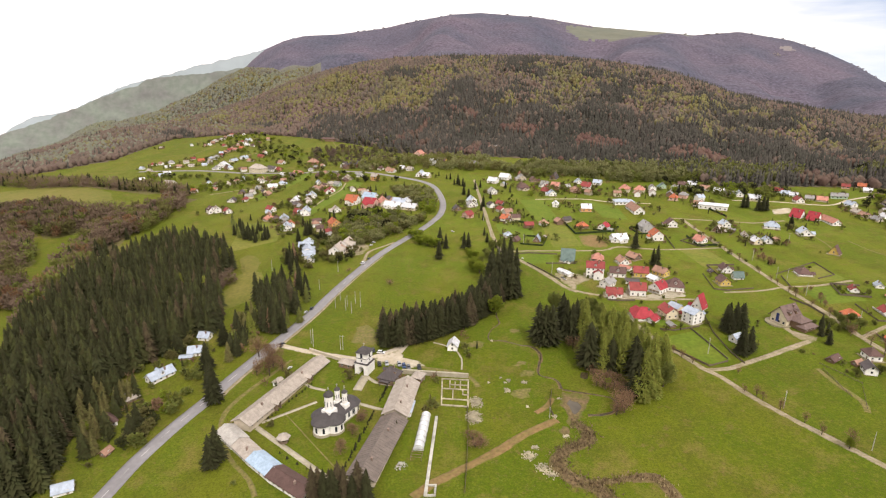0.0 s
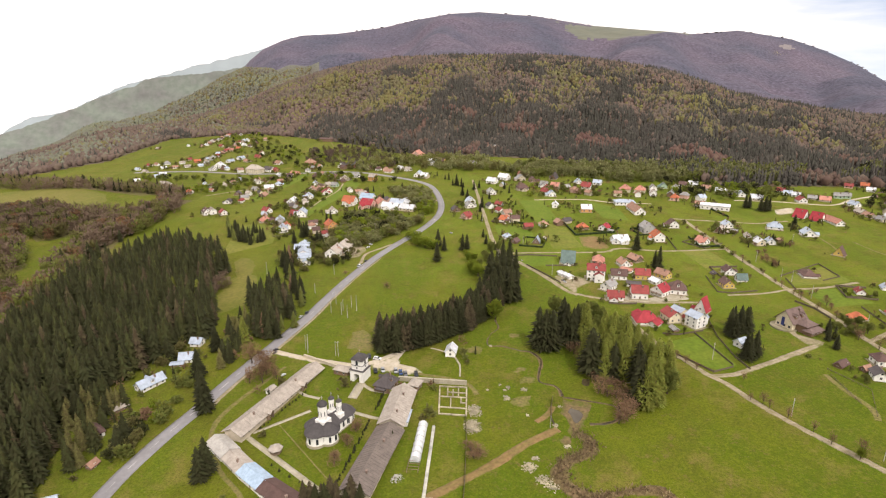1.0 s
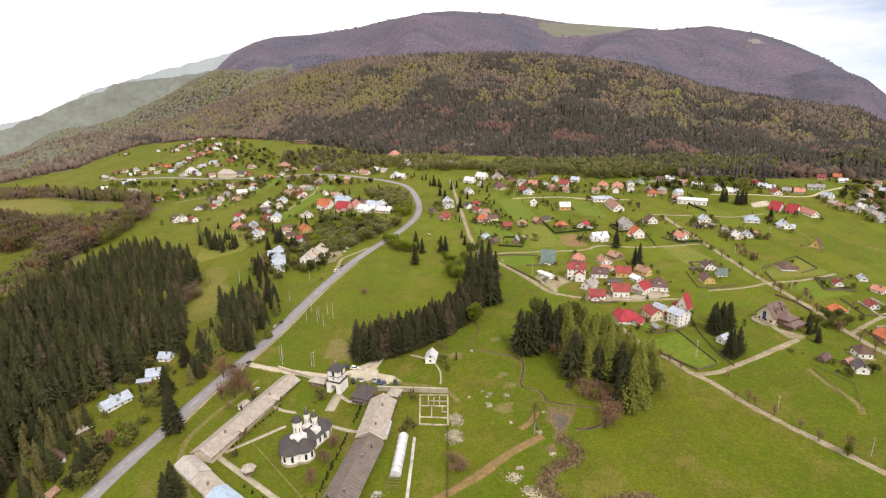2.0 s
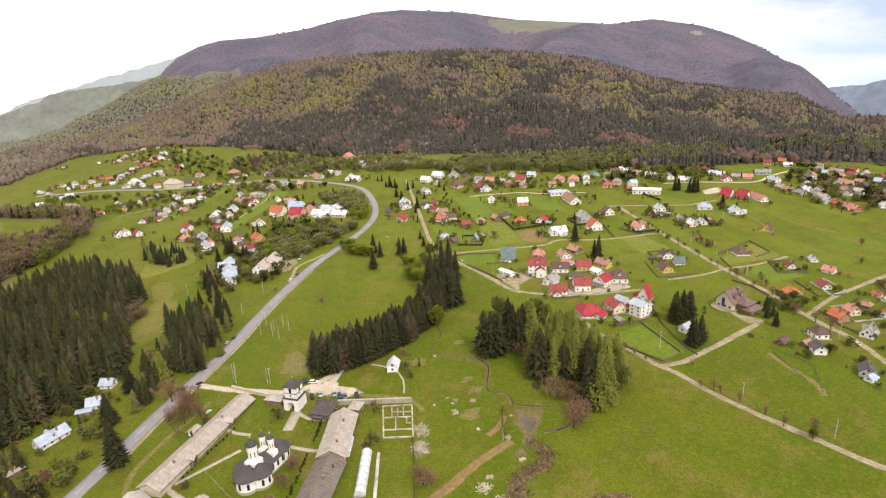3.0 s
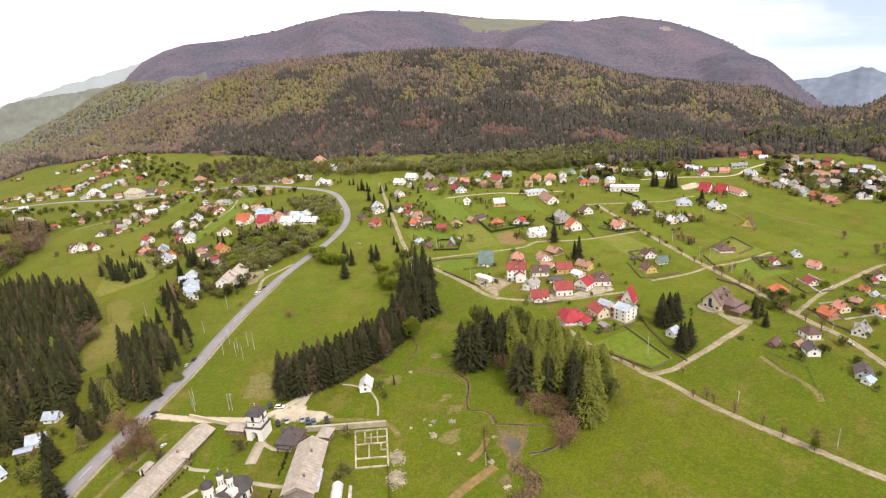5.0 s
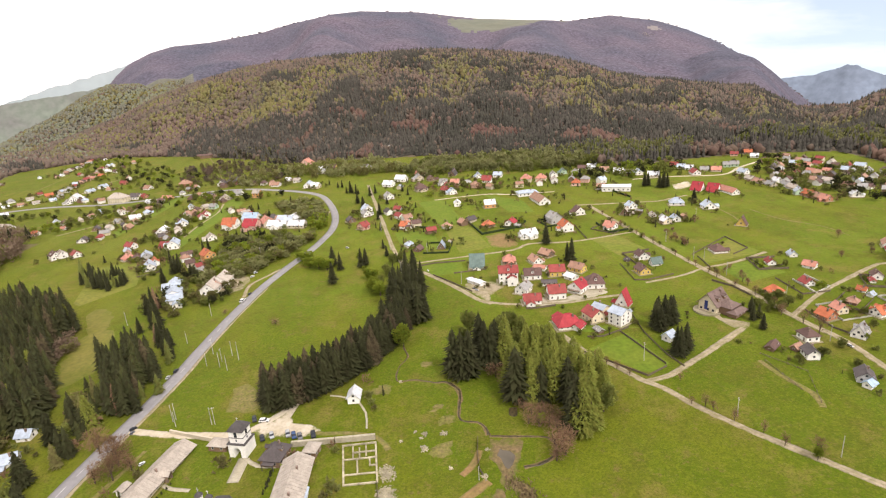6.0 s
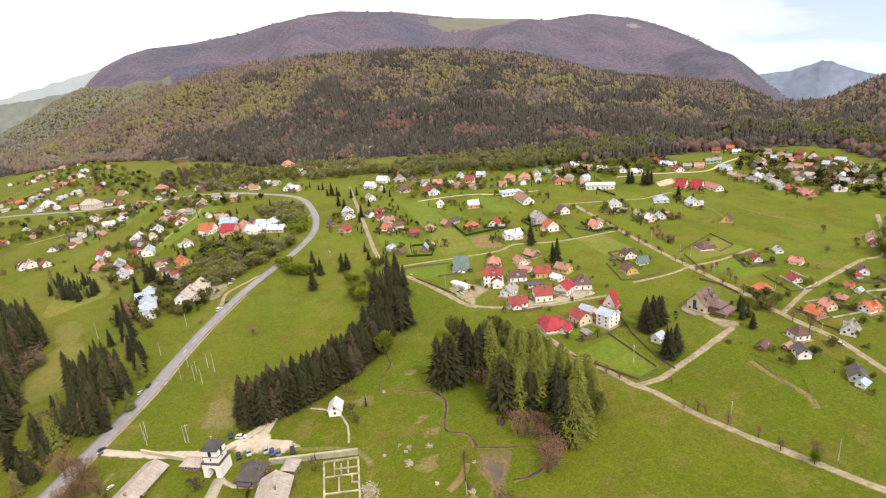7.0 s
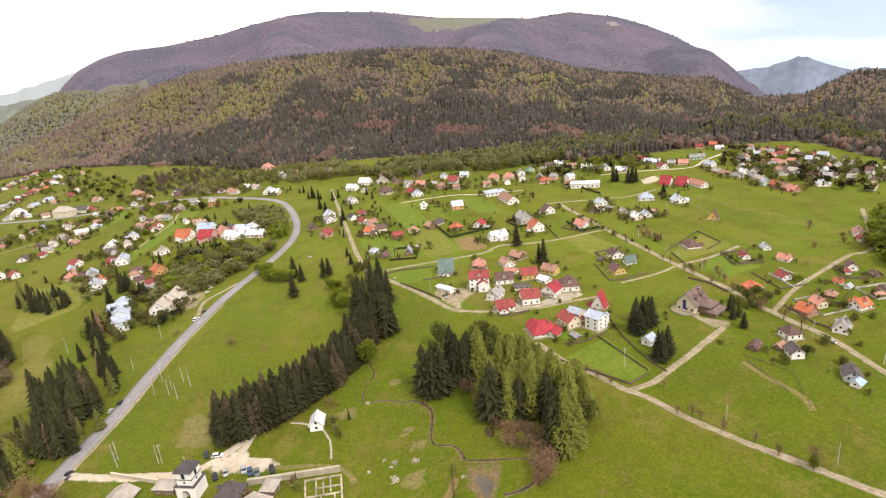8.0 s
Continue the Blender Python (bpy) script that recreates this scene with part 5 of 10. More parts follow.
def car(x, y, rot, paint="white", k=1.0, van=False):
    key = (paint, van)
    if key not in CARS:
        if paint not in M:
            M["car_" + paint] = car_paint("car_paint_" + paint, PAINTS[paint])
        lw, hl = 0.88, 2.15
        b = Shape()
        prof = [(-hl, 0.35), (-hl, 0.75), (-hl + 0.15, 0.9), (hl - 1.1, 0.92), (hl - 0.05, 0.78), (hl, 0.35)]
        v = [(sx * lw, yy, zz) for sx in (-1, 1) for yy, zz in prof]
        n = len(prof)
        b.add(v, [tuple(range(n)), tuple(range(2 * n - 1, n - 1, -1))] + [(i, i + n, (i + 1) % n + n, (i + 1) % n) for i in range(n)])
        roofl = (-hl + 0.25, -hl + 0.55, 0.45, 1.1) if not van else (-hl + 0.08, -hl + 0.15, 0.9, 1.5)
        top = 1.42 if not van else 1.9
        g = Shape()
        y0, y1, y2, y3 = roofl
        g.add([(-lw * 0.95, y0, 0.9), (lw * 0.95, y0, 0.9), (lw * 0.95, y3, 0.9), (-lw * 0.95, y3, 0.9), (-lw * 0.8, y1, top), (lw * 0.8, y1, top), (lw * 0.8, y2, top), (-lw * 0.8, y2, top)],
              [(0, 1, 5, 4), (1, 2, 6, 5), (2, 3, 7, 6), (3, 0, 4, 7), (4, 5, 6, 7)])
        rf = Shape().box(-lw * 0.8, y1, top, lw * 0.8, y2, top + 0.05)
        wh = Shape().turned([(0.31, -0.1), (0.31, 0.1)], 10)
        CARS[key] = (b.mesh("body", M["car_" + paint]), g.mesh("window_band", M["glass"]), rf.mesh("roof", M["car_" + paint]), wh.mesh("wheel", M["roof_black"]))
    b, g, rf, wh = CARS[key]
    z = float(land(x, y)) + 0.24
    ob = thing("van" if van else "car", x, y, rot, z=z, label=f"{'dark' if paint == 'dark' else paint} {'van' if van else 'passenger car'} parked or driving on the road", category="van" if van else "car", group="cars")
    ob.scale = (k, k, k)
    part("body", b, ob)
    part("window_band", g, ob)
    part("roof", rf, ob)
    for sx in (-0.85, 0.85):
        for yy in (-1.3, 1.35):
            part("wheel", wh, ob, pose(sx, yy, 0.31, 0, 90, 0))
    return ob


def pole(x, y, h=9.0, label="grey concrete power pole standing in the meadow", arm=True, rot=0.0):
    ob = thing("power_pole", x, y, rot, label=label, category="pole", group="power poles")
    if "pole" not in CACHE:
        CACHE["pole"] = Shape().turned([(0.22, -1.0), (0.14, 9.0)], 7).mesh("mast", M["pole"])
        CACHE["pole_arm"] = Shape().box(-1.1, -0.07, 8.3, 1.1, 0.07, 8.45).box(-1.0, -0.05, 8.45, -0.9, 0.05, 8.7).box(0.9, -0.05, 8.45, 1.0, 0.05, 8.7).mesh("crossarm", M["pole"])
    ob.scale = (0.85, 0.85, h / 9.0)
    part("mast", CACHE["pole"], ob)
    if arm and int(x + y) % 3 == 0:
        part("crossarm", CACHE["pole_arm"], ob)
    return ob


def corners(pts, gap):
    """Points along straight runs between corners, some gap apart."""
    c = []
    for (xa, ya), (xb, yb) in zip(pts[:-1], pts[1:]):
        n = max(1, round(math.hypot(xb - xa, yb - ya) / gap))
        c += [(xa + (xb - xa) * k / n, ya + (yb - ya) * k / n) for k in range(n)]
    return c + [pts[-1]]


def fence(pts, h=1.1, gap=4.0, mat="plank", label="weathered wooden garden fence", boards=True):
    """Posts as parts and a run of boards between them."""
    c = corners(pts, gap) if gap else pts
    x0, y0 = c[0]
    ob = thing("fence", x0, y0, label=label, category="fence")
    z0 = float(land(x0, y0))
    if "post_" + mat not in CACHE:
        CACHE["post_" + mat] = Shape().box(-0.09, -0.09, -0.6, 0.09, 0.09, 1.0).mesh("post", M[mat])
    for i, (x, y) in enumerate(c):
        m = pose(x - x0, y - y0, float(land(x, y)) - z0) @ Matrix.Diagonal((1, 1, h, 1))
        part("post", CACHE["post_" + mat], ob, m)
    n = len(c)
    zs = [float(land(x, y)) - z0 for x, y in c]
    for lo, hi in (((0.08, 0.95),) if boards else ((0.3, 0.4), (0.8, 0.9))):
        v = [(c[q][0] - x0 + o, c[q][1] - y0 + o, zs[q] + h * e) for e in (lo, hi) for o in ((-0.05, 0.05) if mat != "hedge" else (-0.35, 0.35)) for q in range(n)]
        f = [(r0 * n + q, r0 * n + q + 1, r1 * n + q + 1, r1 * n + q) for r0, r1 in ((0, 2), (3, 1), (2, 3), (1, 0)) for q in range(n - 1)]
        part("panel" if boards else "rail", mesh_of("panel", v, f, M[mat]), ob)
    return ob


def straight_fence(pts, h, mat):
    """A fence with its posts some five metres apart."""
    fence(pts, h, 5.5, mat, {"plank": "weathered wooden garden fence", "hedge": "dark clipped garden hedge", "pole": "pale concrete garden wall"}[mat])


def heap(x, y, r, n=40, mat="rubble", label="heap of pale broken stones in the grass", name="stone_heap", h=0.25):
    """A low heap of loose stones."""
    rnd = random.Random(int(x * 13 + y * 7))
    s = Shape()
    z0 = float(land(x, y))
    for _ in range(int(n * (1 if r > 20 else 2.2))):
        a, q = rnd.uniform(0, 6.28), r * rnd.random() ** 0.7 * (1 + 0.3 * math.sin(3 * len(s.v)))
        k = rnd.uniform(0.12, 0.42) * (4.0 if r > 20 else 1.0)
        px, py = q * math.cos(a), q * math.sin(a)
        pz = float(land(x + px, y + py)) - z0 + h * (1 - q / r)
        p = [(px + sx * k * rnd.uniform(0.5, 1), py + sy * k * rnd.uniform(0.5, 1), pz + sz * k * rnd.uniform(0.3, 0.6)) for sz in (-1, 1) for sy in (-1, 1) for sx in (-1, 1)]
        s.add(p, [(0, 2, 3, 1), (4, 5, 7, 6), (0, 1, 5, 4), (2, 6, 7, 3), (0, 4, 6, 2), (1, 3, 7, 5)])
    ob = new(name, s.mesh(name, M[mat]))
    ob.matrix_basis = pose(x, y, z0)
    return tagged(ob, label, "stones", kind="stuff")


M["plastic"] = node_mat("plastic_sheet", (0.66, 0.68, 0.70), 0.4, 0.15, 1.0, 0.2, (0.45, 0.47, 0.48), 0.8, 0.5)

# ---- roads and lanes ----
ribbon("road", [(-128.9, 166.6), (-125.7, 179.9), (-122.6, 200.2), (-116.1, 224.1), (-108.9, 244.4), (-102.1, 266.9), (-78.8, 332.5), (-69.4, 366.6), (-57.3, 406.7), (-41.5, 450.3), (-25.7, 483.8), (-9.7, 513.9), (3.3, 543.4), (13.4, 575.0), (17.4, 617.0), (14.4, 666.5), (5.8, 714.9), (-12.0, 748.0), (-42.9, 780.0), (-89.8, 817.4), (-144.4, 833.9), (-185.6, 828.4), (-264.0, 836.7), (-306.2, 854.2), (-349.8, 871.3), (-391.6, 877.0), (-450.5, 879.3)], 7.2, M["asphalt"], 0.22, "grey two-lane asphalt country road", "road")
ribbon("lane", [(62.9, 744.6), (61.5, 645.1), (60.9, 574.1), (60.0, 512.0), (60.8, 470.5), (63.8, 447.1), (76.1, 423.6), (88.2, 394.9), (98.3, 367.6), (104.3, 359.6)], 3.9, M["gravel"], 0.16, "pale gravel village lane", "lane", jag=0.4)
ribbon("lane", [(64.1, 449.2), (85.4, 448.7), (109.9, 446.4), (147.7, 444.0), (164.0, 451.6), (195.8, 441.5), (247.4, 440.8)], 3.1, M["gravel"], 0.14, "pale gravel village lane", "lane", jag=0.4)
ribbon("lane", [(97.9, 366.2), (111.5, 355.8), (129.3, 348.7), (147.4, 342.9), (164.6, 342.3), (181.5, 340.2)], 3.1, M["gravel"], 0.13, "pale gravel lane between red-roofed houses", "lane", jag=0.4)
ribbon("lane", [(251.2, 526.0), (248.2, 450.2), (247.4, 397.9), (247.2, 356.2), (248.8, 314.8), (247.5, 281.9), (249.7, 250.4), (244.8, 219.9), (244.0, 204.6)], 4.3, M["gravel"], 0.17, "long straight gravel lane", "lane", jag=0.4)
ribbon("lane", [(247.5, 281.9), (278.5, 297.3), (313.4, 309.5), (344.0, 318.7), (357.5, 317.7), (390.6, 345.2), (424.7, 377.7)], 3.1, M["gravel"], 0.15, "gravel lane", "lane", jag=0.4)
ribbon("lane", [(247.2, 356.2), (270.5, 356.2), (301.4, 363.4)], 3.1, M["gravel"], 0.14, "gravel lane across the meadow", "lane", jag=0.4)
ribbon("lane", [(202.9, 350.4), (226.7, 350.8), (246.6, 355.4)], 2.7, M["gravel"], 0.13, "gravel lane across the meadow", "lane", jag=0.4)
ribbon("lane", [(127.3, 308.6), (131.5, 287.2), (139.0, 270.2), (144.1, 256.3), (149.2, 247.8), (157.4, 224.1), (171.3, 197.9), (185.0, 173.3), (195.7, 164.0)], 3.9, M["gravel"], 0.16, "pale gravel farm track", "lane", jag=0.4)
ribbon("lane", [(145.5, 255.1), (157.5, 255.6), (174.0, 262.0), (192.5, 269.8), (216.2, 280.3)], 3.9, M["gravel"], 0.15, "pale gravel farm track", "lane", jag=0.4)
ribbon("lane", [(123.1, 625.1), (152.6, 624.0), (181.2, 618.2), (205.9, 601.5), (244.0, 590.4)], 3.1, M["pale_gravel"], 0.14, "pale gravel lane", "lane", jag=0.4)
ribbon("lane", [(241.0, 533.5), (283.5, 517.8), (311.7, 507.9), (324.7, 509.8), (344.1, 512.0)], 3.1, M["gravel"], 0.14, "pale gravel lane", "lane", jag=0.4)
ribbon("lane", [(335.5, 594.2), (375.3, 583.0), (421.5, 562.6), (457.5, 580.7), (511.0, 599.3)], 3.9, M["pale_gravel"], 0.14, "pale village street", "lane", jag=0.4)

# ---- houses of the new quarter by the lane ----
house(112.7, 423.3, -106, 10.2, 10.2, 1.9, "green", "white", pitch=1.5, chimney=False)
house(135.9, 420.0, -106, 8.7, 8.7, 3.0, "salmon", "wood", hip=True)
house(124.1, 387.4, -104, 9.4, 12.4, 8.2, "red", "white", floors=3, dormer=True, pitch=.7)
house(141.2, 387.6, -105, 8.2, 10.9, 3.4, "brown", "white", dormer=True)
house(153.4, 413.1, -174, 7.0, 9.6, 2.5, "rust", "white")
house(165.8, 422.6, -157, 7.0, 9.6, 2.1, "rust", "wood")
house(151.7, 399.4, -134, 6.2, 8.0, 2.0, "salmon", "white", pitch=.3, chimney=False)
house(158.0, 386.2, -103, 8.2, 10.0, 3.7, "red", "yellow", balcony=True)
house(173.6, 386.6, -147, 7.2, 9.9, 3.0, "rust", "yellow")
house(128.0, 368.6, -46, 7.4, 10.1, 3.4, "grey", "white")
house(127.3, 352.1, -102, 8.0, 10.3, 2.8, "red", "white", pitch=.7)
house(143.5, 353.2, -100, 9.3, 10.3, 4.6, "red", "white", balcony=True)
house(146.9, 372.7, -105, 5.5, 9.2, 2.1, "dark", "white", pitch=.4, chimney=False)
house(159.5, 356.4, -53, 9.2, 10.1, 3.9, "brightred", "white", balcony=True)
house(163.9, 375.6, -156, 6.3, 7.2, 2.2, "white", "white", pitch=.5, chimney=False)
house(172.1, 359.2, -106, 10.9, 10.9, 3.7, "brown", "white", hip=True, dormer=True)
house(175.7, 329.4, -49, 7.3, 7.3, 1.1, "brightred", "white", pitch=2.1, chimney=False)
house(157.5, 322.6, 26, 6.6, 7.6, 4.6, "silver", "cream", pitch=.5)
house(161.8, 309.4, 26, 8.6, 8.2, 7.0, "silver", "white", pitch=.5, floors=3)
house(150.9, 318.5, -171, 8.3, 10.0, 4.1, "red", "cream", pitch=.7)
house(134.8, 317.5, -95, 11.8, 13.5, 2.2, "brightred", "white", hip=True)
house(138.6, 312.3, -48, 5.9, 7.5, 1.8, "brightred", "white", pitch=.6, chimney=False)
house(147.1, 304.5, -172, 3.3, 5.0, 1.5, "grey", "wood", pitch=.5, chimney=False, name="shed")

# ---- houses along the lanes across the meadows ----
house(222.6, 388.4, 177, 6.8, 7.7, 3.1, "brown", "white")
yard(222.6, 388.4, 177, 6.8, 7.7, 24)
house(209.7, 365.6, 178, 7.0, 8.7, 2.9, "brown", "yellow")
house(224.6, 374.0, -94, 5.1, 6.8, 2.0, "green", "white", pitch=1.3, chimney=False)
house(211.5, 388.2, -123, 3.4, 3.4, 1.4, "dark", "wood", name="shed", chimney=False, hip=True)
house(275.4, 378.0, 169, 9.0, 9.8, 1.8, "brown", "white", hip=True, porch=True, detail=1)
house(327.5, 418.5, -50, 6.9, 6.9, 1.1, "brown", "yellow", pitch=1.7, chimney=False, detail=1)
house(290.4, 450.3, 169, 6.9, 6.9, 2.5, "silver", "white", detail=1)
yard(290.4, 450.3, 169, 6.9, 6.9, 30)
house(284.8, 458.1, 170, 4.6, 6.9, 1.9, "grey", "wood", name="shed", chimney=False, detail=1)
house(282.1, 469.8, 170, 4.6, 6.2, 1.9, "oldgrey", "white", detail=1)
house(289.0, 345.3, 162, 5.2, 5.8, 1.9, "red", "white")
yard(289.0, 345.3, 162, 5.2, 5.8, 33)
house(310.6, 350.7, 160, 4.9, 5.5, 1.8, "silver", "white", detail=1)
house(305.5, 331.0, -155, 5.8, 6.9, 1.9, "salmon", "white")
house(283.9, 310.9, 172, 5.8, 6.5, 2.1, "red", "white", balcony=True)
yard(283.9, 310.9, 172, 5.8, 6.5, 36)
house(260.8, 310.2, -166, 6.6, 7.9, 1.3, "orange", "wood", hip=True, chimney=False)
house(324.1, 302.8, 145, 5.4, 6.0, 2.7, "brown", "white")
house(317.8, 299.7, 146, 2.8, 5.0, 1.4, "red", "white", pitch=.5, chimney=False)
yard(317.8, 299.7, 146, 2.8, 5.0, 39)
house(302.5, 292.0, -157, 3.6, 4.2, 1.5, "orange", "white")
house(301.3, 285.5, -70, 3.1, 3.7, 1.3, "silver", "white", chimney=False)
house(285.4, 282.2, -153, 5.3, 5.3, 1.9, "rust", "wood", hip=True)
yard(285.4, 282.2, -153, 5.3, 5.3, 42)
house(286.9, 267.2, -83, 6.8, 8.2, 2.2, "orange", "white", dormer=True)
house(260.4, 274.0, -175, 7.0, 7.0, 2.6, "orange", "brick", balcony=True)
house(271.5, 277.0, 175, 6.1, 6.1, 2.8, "salmon", "cream")
yard(271.5, 277.0, 175, 6.1, 6.1, 45)
house(260.0, 254.0, -60, 6.4, 7.6, 2.2, "grey", "white", pitch=1.3, dormer=True)
house(236.0, 260.0, 172, 6.8, 7.2, 3.4, "brown", "white", hip=True, balcony=True)
house(224.8, 247.0, -20, 5.6, 6.8, 3.0, "dark", "white")
house(224.0, 254.2, -69, 3.3, 4.9, 1.6, "rust", "wood", name="shed", chimney=False)
house(215.1, 259.4, -59, 3.9, 7.8, 1.3, "brown", "wood", name="shed", chimney=False)
house(230.6, 224.7, -40, 6.4, 7.4, 2.5, "dark", "grey")
house(227.8, 219.8, -72, 3.6, 4.5, 1.9, "blue", "white", name="shed", chimney=False)
house(326.0, 289.9, 166, 4.3, 5.3, 1.3, "brown", "wood")
house(311.7, 274.0, 170, 4.2, 5.3, 1.3, "brown", "yellow")
yard(311.7, 274.0, 170, 4.2, 5.3, 54)
house(376.2, 340.5, 138, 6.8, 10.6, 2.2, "rust", "white", detail=1)
house(368.6, 332.3, 139, 5.2, 6.7, 1.8, "red", "white", detail=1)
chalet(216.5, 304.5, -66)
house(175.6, 284.0, -63, 4.8, 5.8, 2.7, "silver", "white", chimney=False)
house(78.2, 544.4, -122, 8.5, 6.9, 2.5, "orange", "white", porch=True, detail=1)
yard(78.2, 544.4, -122, 8.5, 6.9, 60)
house(80.3, 536.1, -122, 5.4, 3.8, 1.9, "brown", "white", chimney=False, detail=1)
house(80.7, 605.9, -125, 6.5, 7.3, 2.0, "red", "white", detail=1)
house(78.3, 660.8, -166, 8.8, 9.8, 3.6, "grey", "white", detail=1)
house(118.3, 678.3, -81, 10.8, 12.8, 3.2, "brown", "beige", hip=True, detail=1)
house(139.6, 591.7, 169, 6.4, 7.2, 3.6, "white", "white", detail=1)
house(146.4, 645.0, 177, 6.5, 7.3, 2.7, "silver", "white", detail=1)
house(140.7, 658.0, -127, 5.7, 6.5, 2.3, "red", "white", detail=1)
house(159.2, 686.9, -129, 8.1, 8.1, 2.7, "orange", "pink", hip=True, detail=1)
house(146.8, 690.4, 177, 7.4, 7.4, 2.7, "grey", "white", detail=1)
house(139.2, 723.9, -174, 9.0, 9.0, 2.5, "brown", "wood", detail=1)
house(125.5, 735.3, -173, 10.5, 10.5, 3.3, "grey", "beige", detail=1)
house(133.2, 758.0, -131, 10.6, 14.1, 3.4, "salmon", "beige", detail=1)
house(104.4, 742.2, -129, 10.6, 13.3, 3.8, "white", "white", detail=1)
house(86.2, 723.1, -129, 9.6, 12.3, 3.4, "white", "white", detail=1)
house(168.9, 734.8, -25, 7.3, 8.1, 1.3, "dark", "wood", pitch=1.5, detail=1)
house(193.9, 709.8, -28, 7.3, 8.1, 2.0, "blue", "white", detail=1)
house(197.9, 681.9, -131, 8.9, 10.5, 2.7, "red", "white", detail=1)
house(50.7, 622.5, -163, 8.2, 9.3, 3.4, "silver", "white", detail=1)
house(47.9, 603.0, -162, 8.3, 8.3, 3.0, "grey", "white", detail=1)
house(41.7, 561.0, -46, 7.8, 9.3, 3.2, "red", "pink", balcony=True, detail=1)
house(31.9, 589.7, -161, 7.5, 7.5, 2.3, "dark", "wood", detail=1)
house(74.0, 490.5, -161, 6.7, 6.7, 2.1, "silver", "white", hip=True, detail=1)
house(78.7, 476.8, -40, 5.9, 6.7, 1.8, "brown", "wood", name="barn", chimney=False, detail=1)
house(97.3, 473.6, -21, 5.9, 6.7, 1.6, "silver", "wood", pitch=1.5, chimney=False, detail=1)
yard(97.3, 473.6, -21, 5.9, 6.7, 84)
house(167.2, 570.4, -97, 9.2, 10.2, 3.8, "white", "orange", detail=1)
house(148.3, 511.3, -169, 7.4, 8.5, 2.6, "orange", "wood", hip=True, detail=1)
house(167.0, 506.0, -38, 8.2, 9.2, 2.5, "brightred", "white", detail=1)
yard(167.0, 506.0, -38, 8.2, 9.2, 87)
house(168.5, 467.9, -81, 9.2, 13.3, 2.9, "white", "white", dormer=True, detail=1)
house(164.4, 466.4, 167, 6.3, 8.4, 2.6, "white", "white", chimney=False, detail=1)
house(202.4, 494.7, -174, 10.5, 11.4, 5.1, "grey", "grey", detail=1)
yard(202.4, 494.7, -174, 10.5, 11.4, 90)
house(202.0, 469.4, -178, 9.6, 10.6, 5.1, "orange", "white", balcony=True, detail=1)
house(231.1, 506.6, 178, 9.0, 9.0, 3.7, "brown", "white", detail=1)
house(236.7, 458.3, -151, 8.0, 8.8, 2.5, "salmon", "white", detail=1)
yard(236.7, 458.3, -151, 8.0, 8.8, 93)
house(215.3, 594.7, -96, 13.2, 20.7, 3.1, "silver", "white", pitch=.3, hip=True, name="school_building", detail=1)
house(216.9, 563.0, 179, 11.1, 27.7, 3.0, "rust", "white", name="school_building", chimney=False, detail=1)
house(235.0, 649.9, -122, 10.7, 11.6, 4.4, "salmon", "cream", hip=True, detail=1)
house(250.6, 643.6, -121, 10.3, 11.1, 4.2, "salmon", "cream", hip=True, detail=1)
house(274.7, 604.0, -120, 8.4, 8.4, 3.5, "orange", "pink", hip=True, detail=1)
house(300.0, 564.1, -120, 13.8, 27.5, 4.3, "white", "white", pitch=.12, name="sports_hall", chimney=False, detail=1)
house(289.0, 575.7, -119, 7.3, 8.1, 2.7, "rust", "white", detail=1)
house(195.8, 674.3, -122, 9.4, 11.2, 3.1, "red", "white", detail=1)
house(215.4, 693.8, -123, 8.0, 9.8, 2.9, "silver", "white", detail=1)
house(193.7, 703.8, 178, 8.2, 8.2, 2.2, "silver", "white", detail=1)
house(171.3, 740.2, -29, 8.2, 8.2, 1.6, "dark", "wood", pitch=1.5, detail=1)
house(159.5, 682.2, -120, 9.7, 9.7, 3.2, "salmon", "cream", detail=1)
house(148.6, 695.5, -121, 8.7, 8.7, 2.8, "grey", "white", detail=1)
house(146.5, 642.1, -176, 8.1, 8.1, 3.3, "silver", "white", detail=1)
house(143.1, 659.1, -119, 8.1, 8.1, 2.5, "red", "white", detail=1)
house(270.6, 655.2, 169, 7.5, 9.1, 3.4, "grey", "white", detail=1)
house(286.2, 663.3, 168, 7.3, 8.9, 3.3, "green", "green", detail=1)
house(296.0, 650.1, 167, 7.3, 8.9, 3.3, "grey", "white", detail=1)
house(324.8, 668.4, -123, 8.1, 9.7, 2.7, "white", "white", detail=1)
house(313.1, 668.4, -123, 7.3, 9.7, 2.7, "brown", "white", detail=1)
house(330.4, 646.4, -122, 7.3, 9.7, 2.7, "rust", "white", detail=1)
house(339.0, 630.4, -122, 7.3, 9.7, 2.7, "white", "white", detail=1)
house(344.2, 617.0, -122, 7.3, 9.7, 2.7, "grey", "beige", detail=1)
house(352.9, 611.6, 164, 7.3, 9.7, 3.0, "silver", "white", detail=1)
house(360.2, 594.1, -121, 8.1, 11.3, 2.7, "white", "beige", detail=1)
house(279.7, 500.9, 178, 8.2, 8.2, 2.7, "silver", "white", detail=1)
house(266.8, 486.7, -44, 7.5, 8.3, 1.6, "oldgrey", "wood", pitch=1.2, detail=1)
yard(266.8, 486.7, -44, 7.5, 8.3, 120)
house(280.9, 449.2, 178, 7.2, 7.2, 2.6, "white", "cream", detail=1)
house(363.8, 523.5, -147, 11.3, 9.7, 1.1, "brightred", "white", pitch=1.25, name="guest_house", detail=1)
house(372.3, 511.6, -148, 11.3, 9.7, 1.1, "brightred", "white", pitch=1.25, name="guest_house", detail=1)
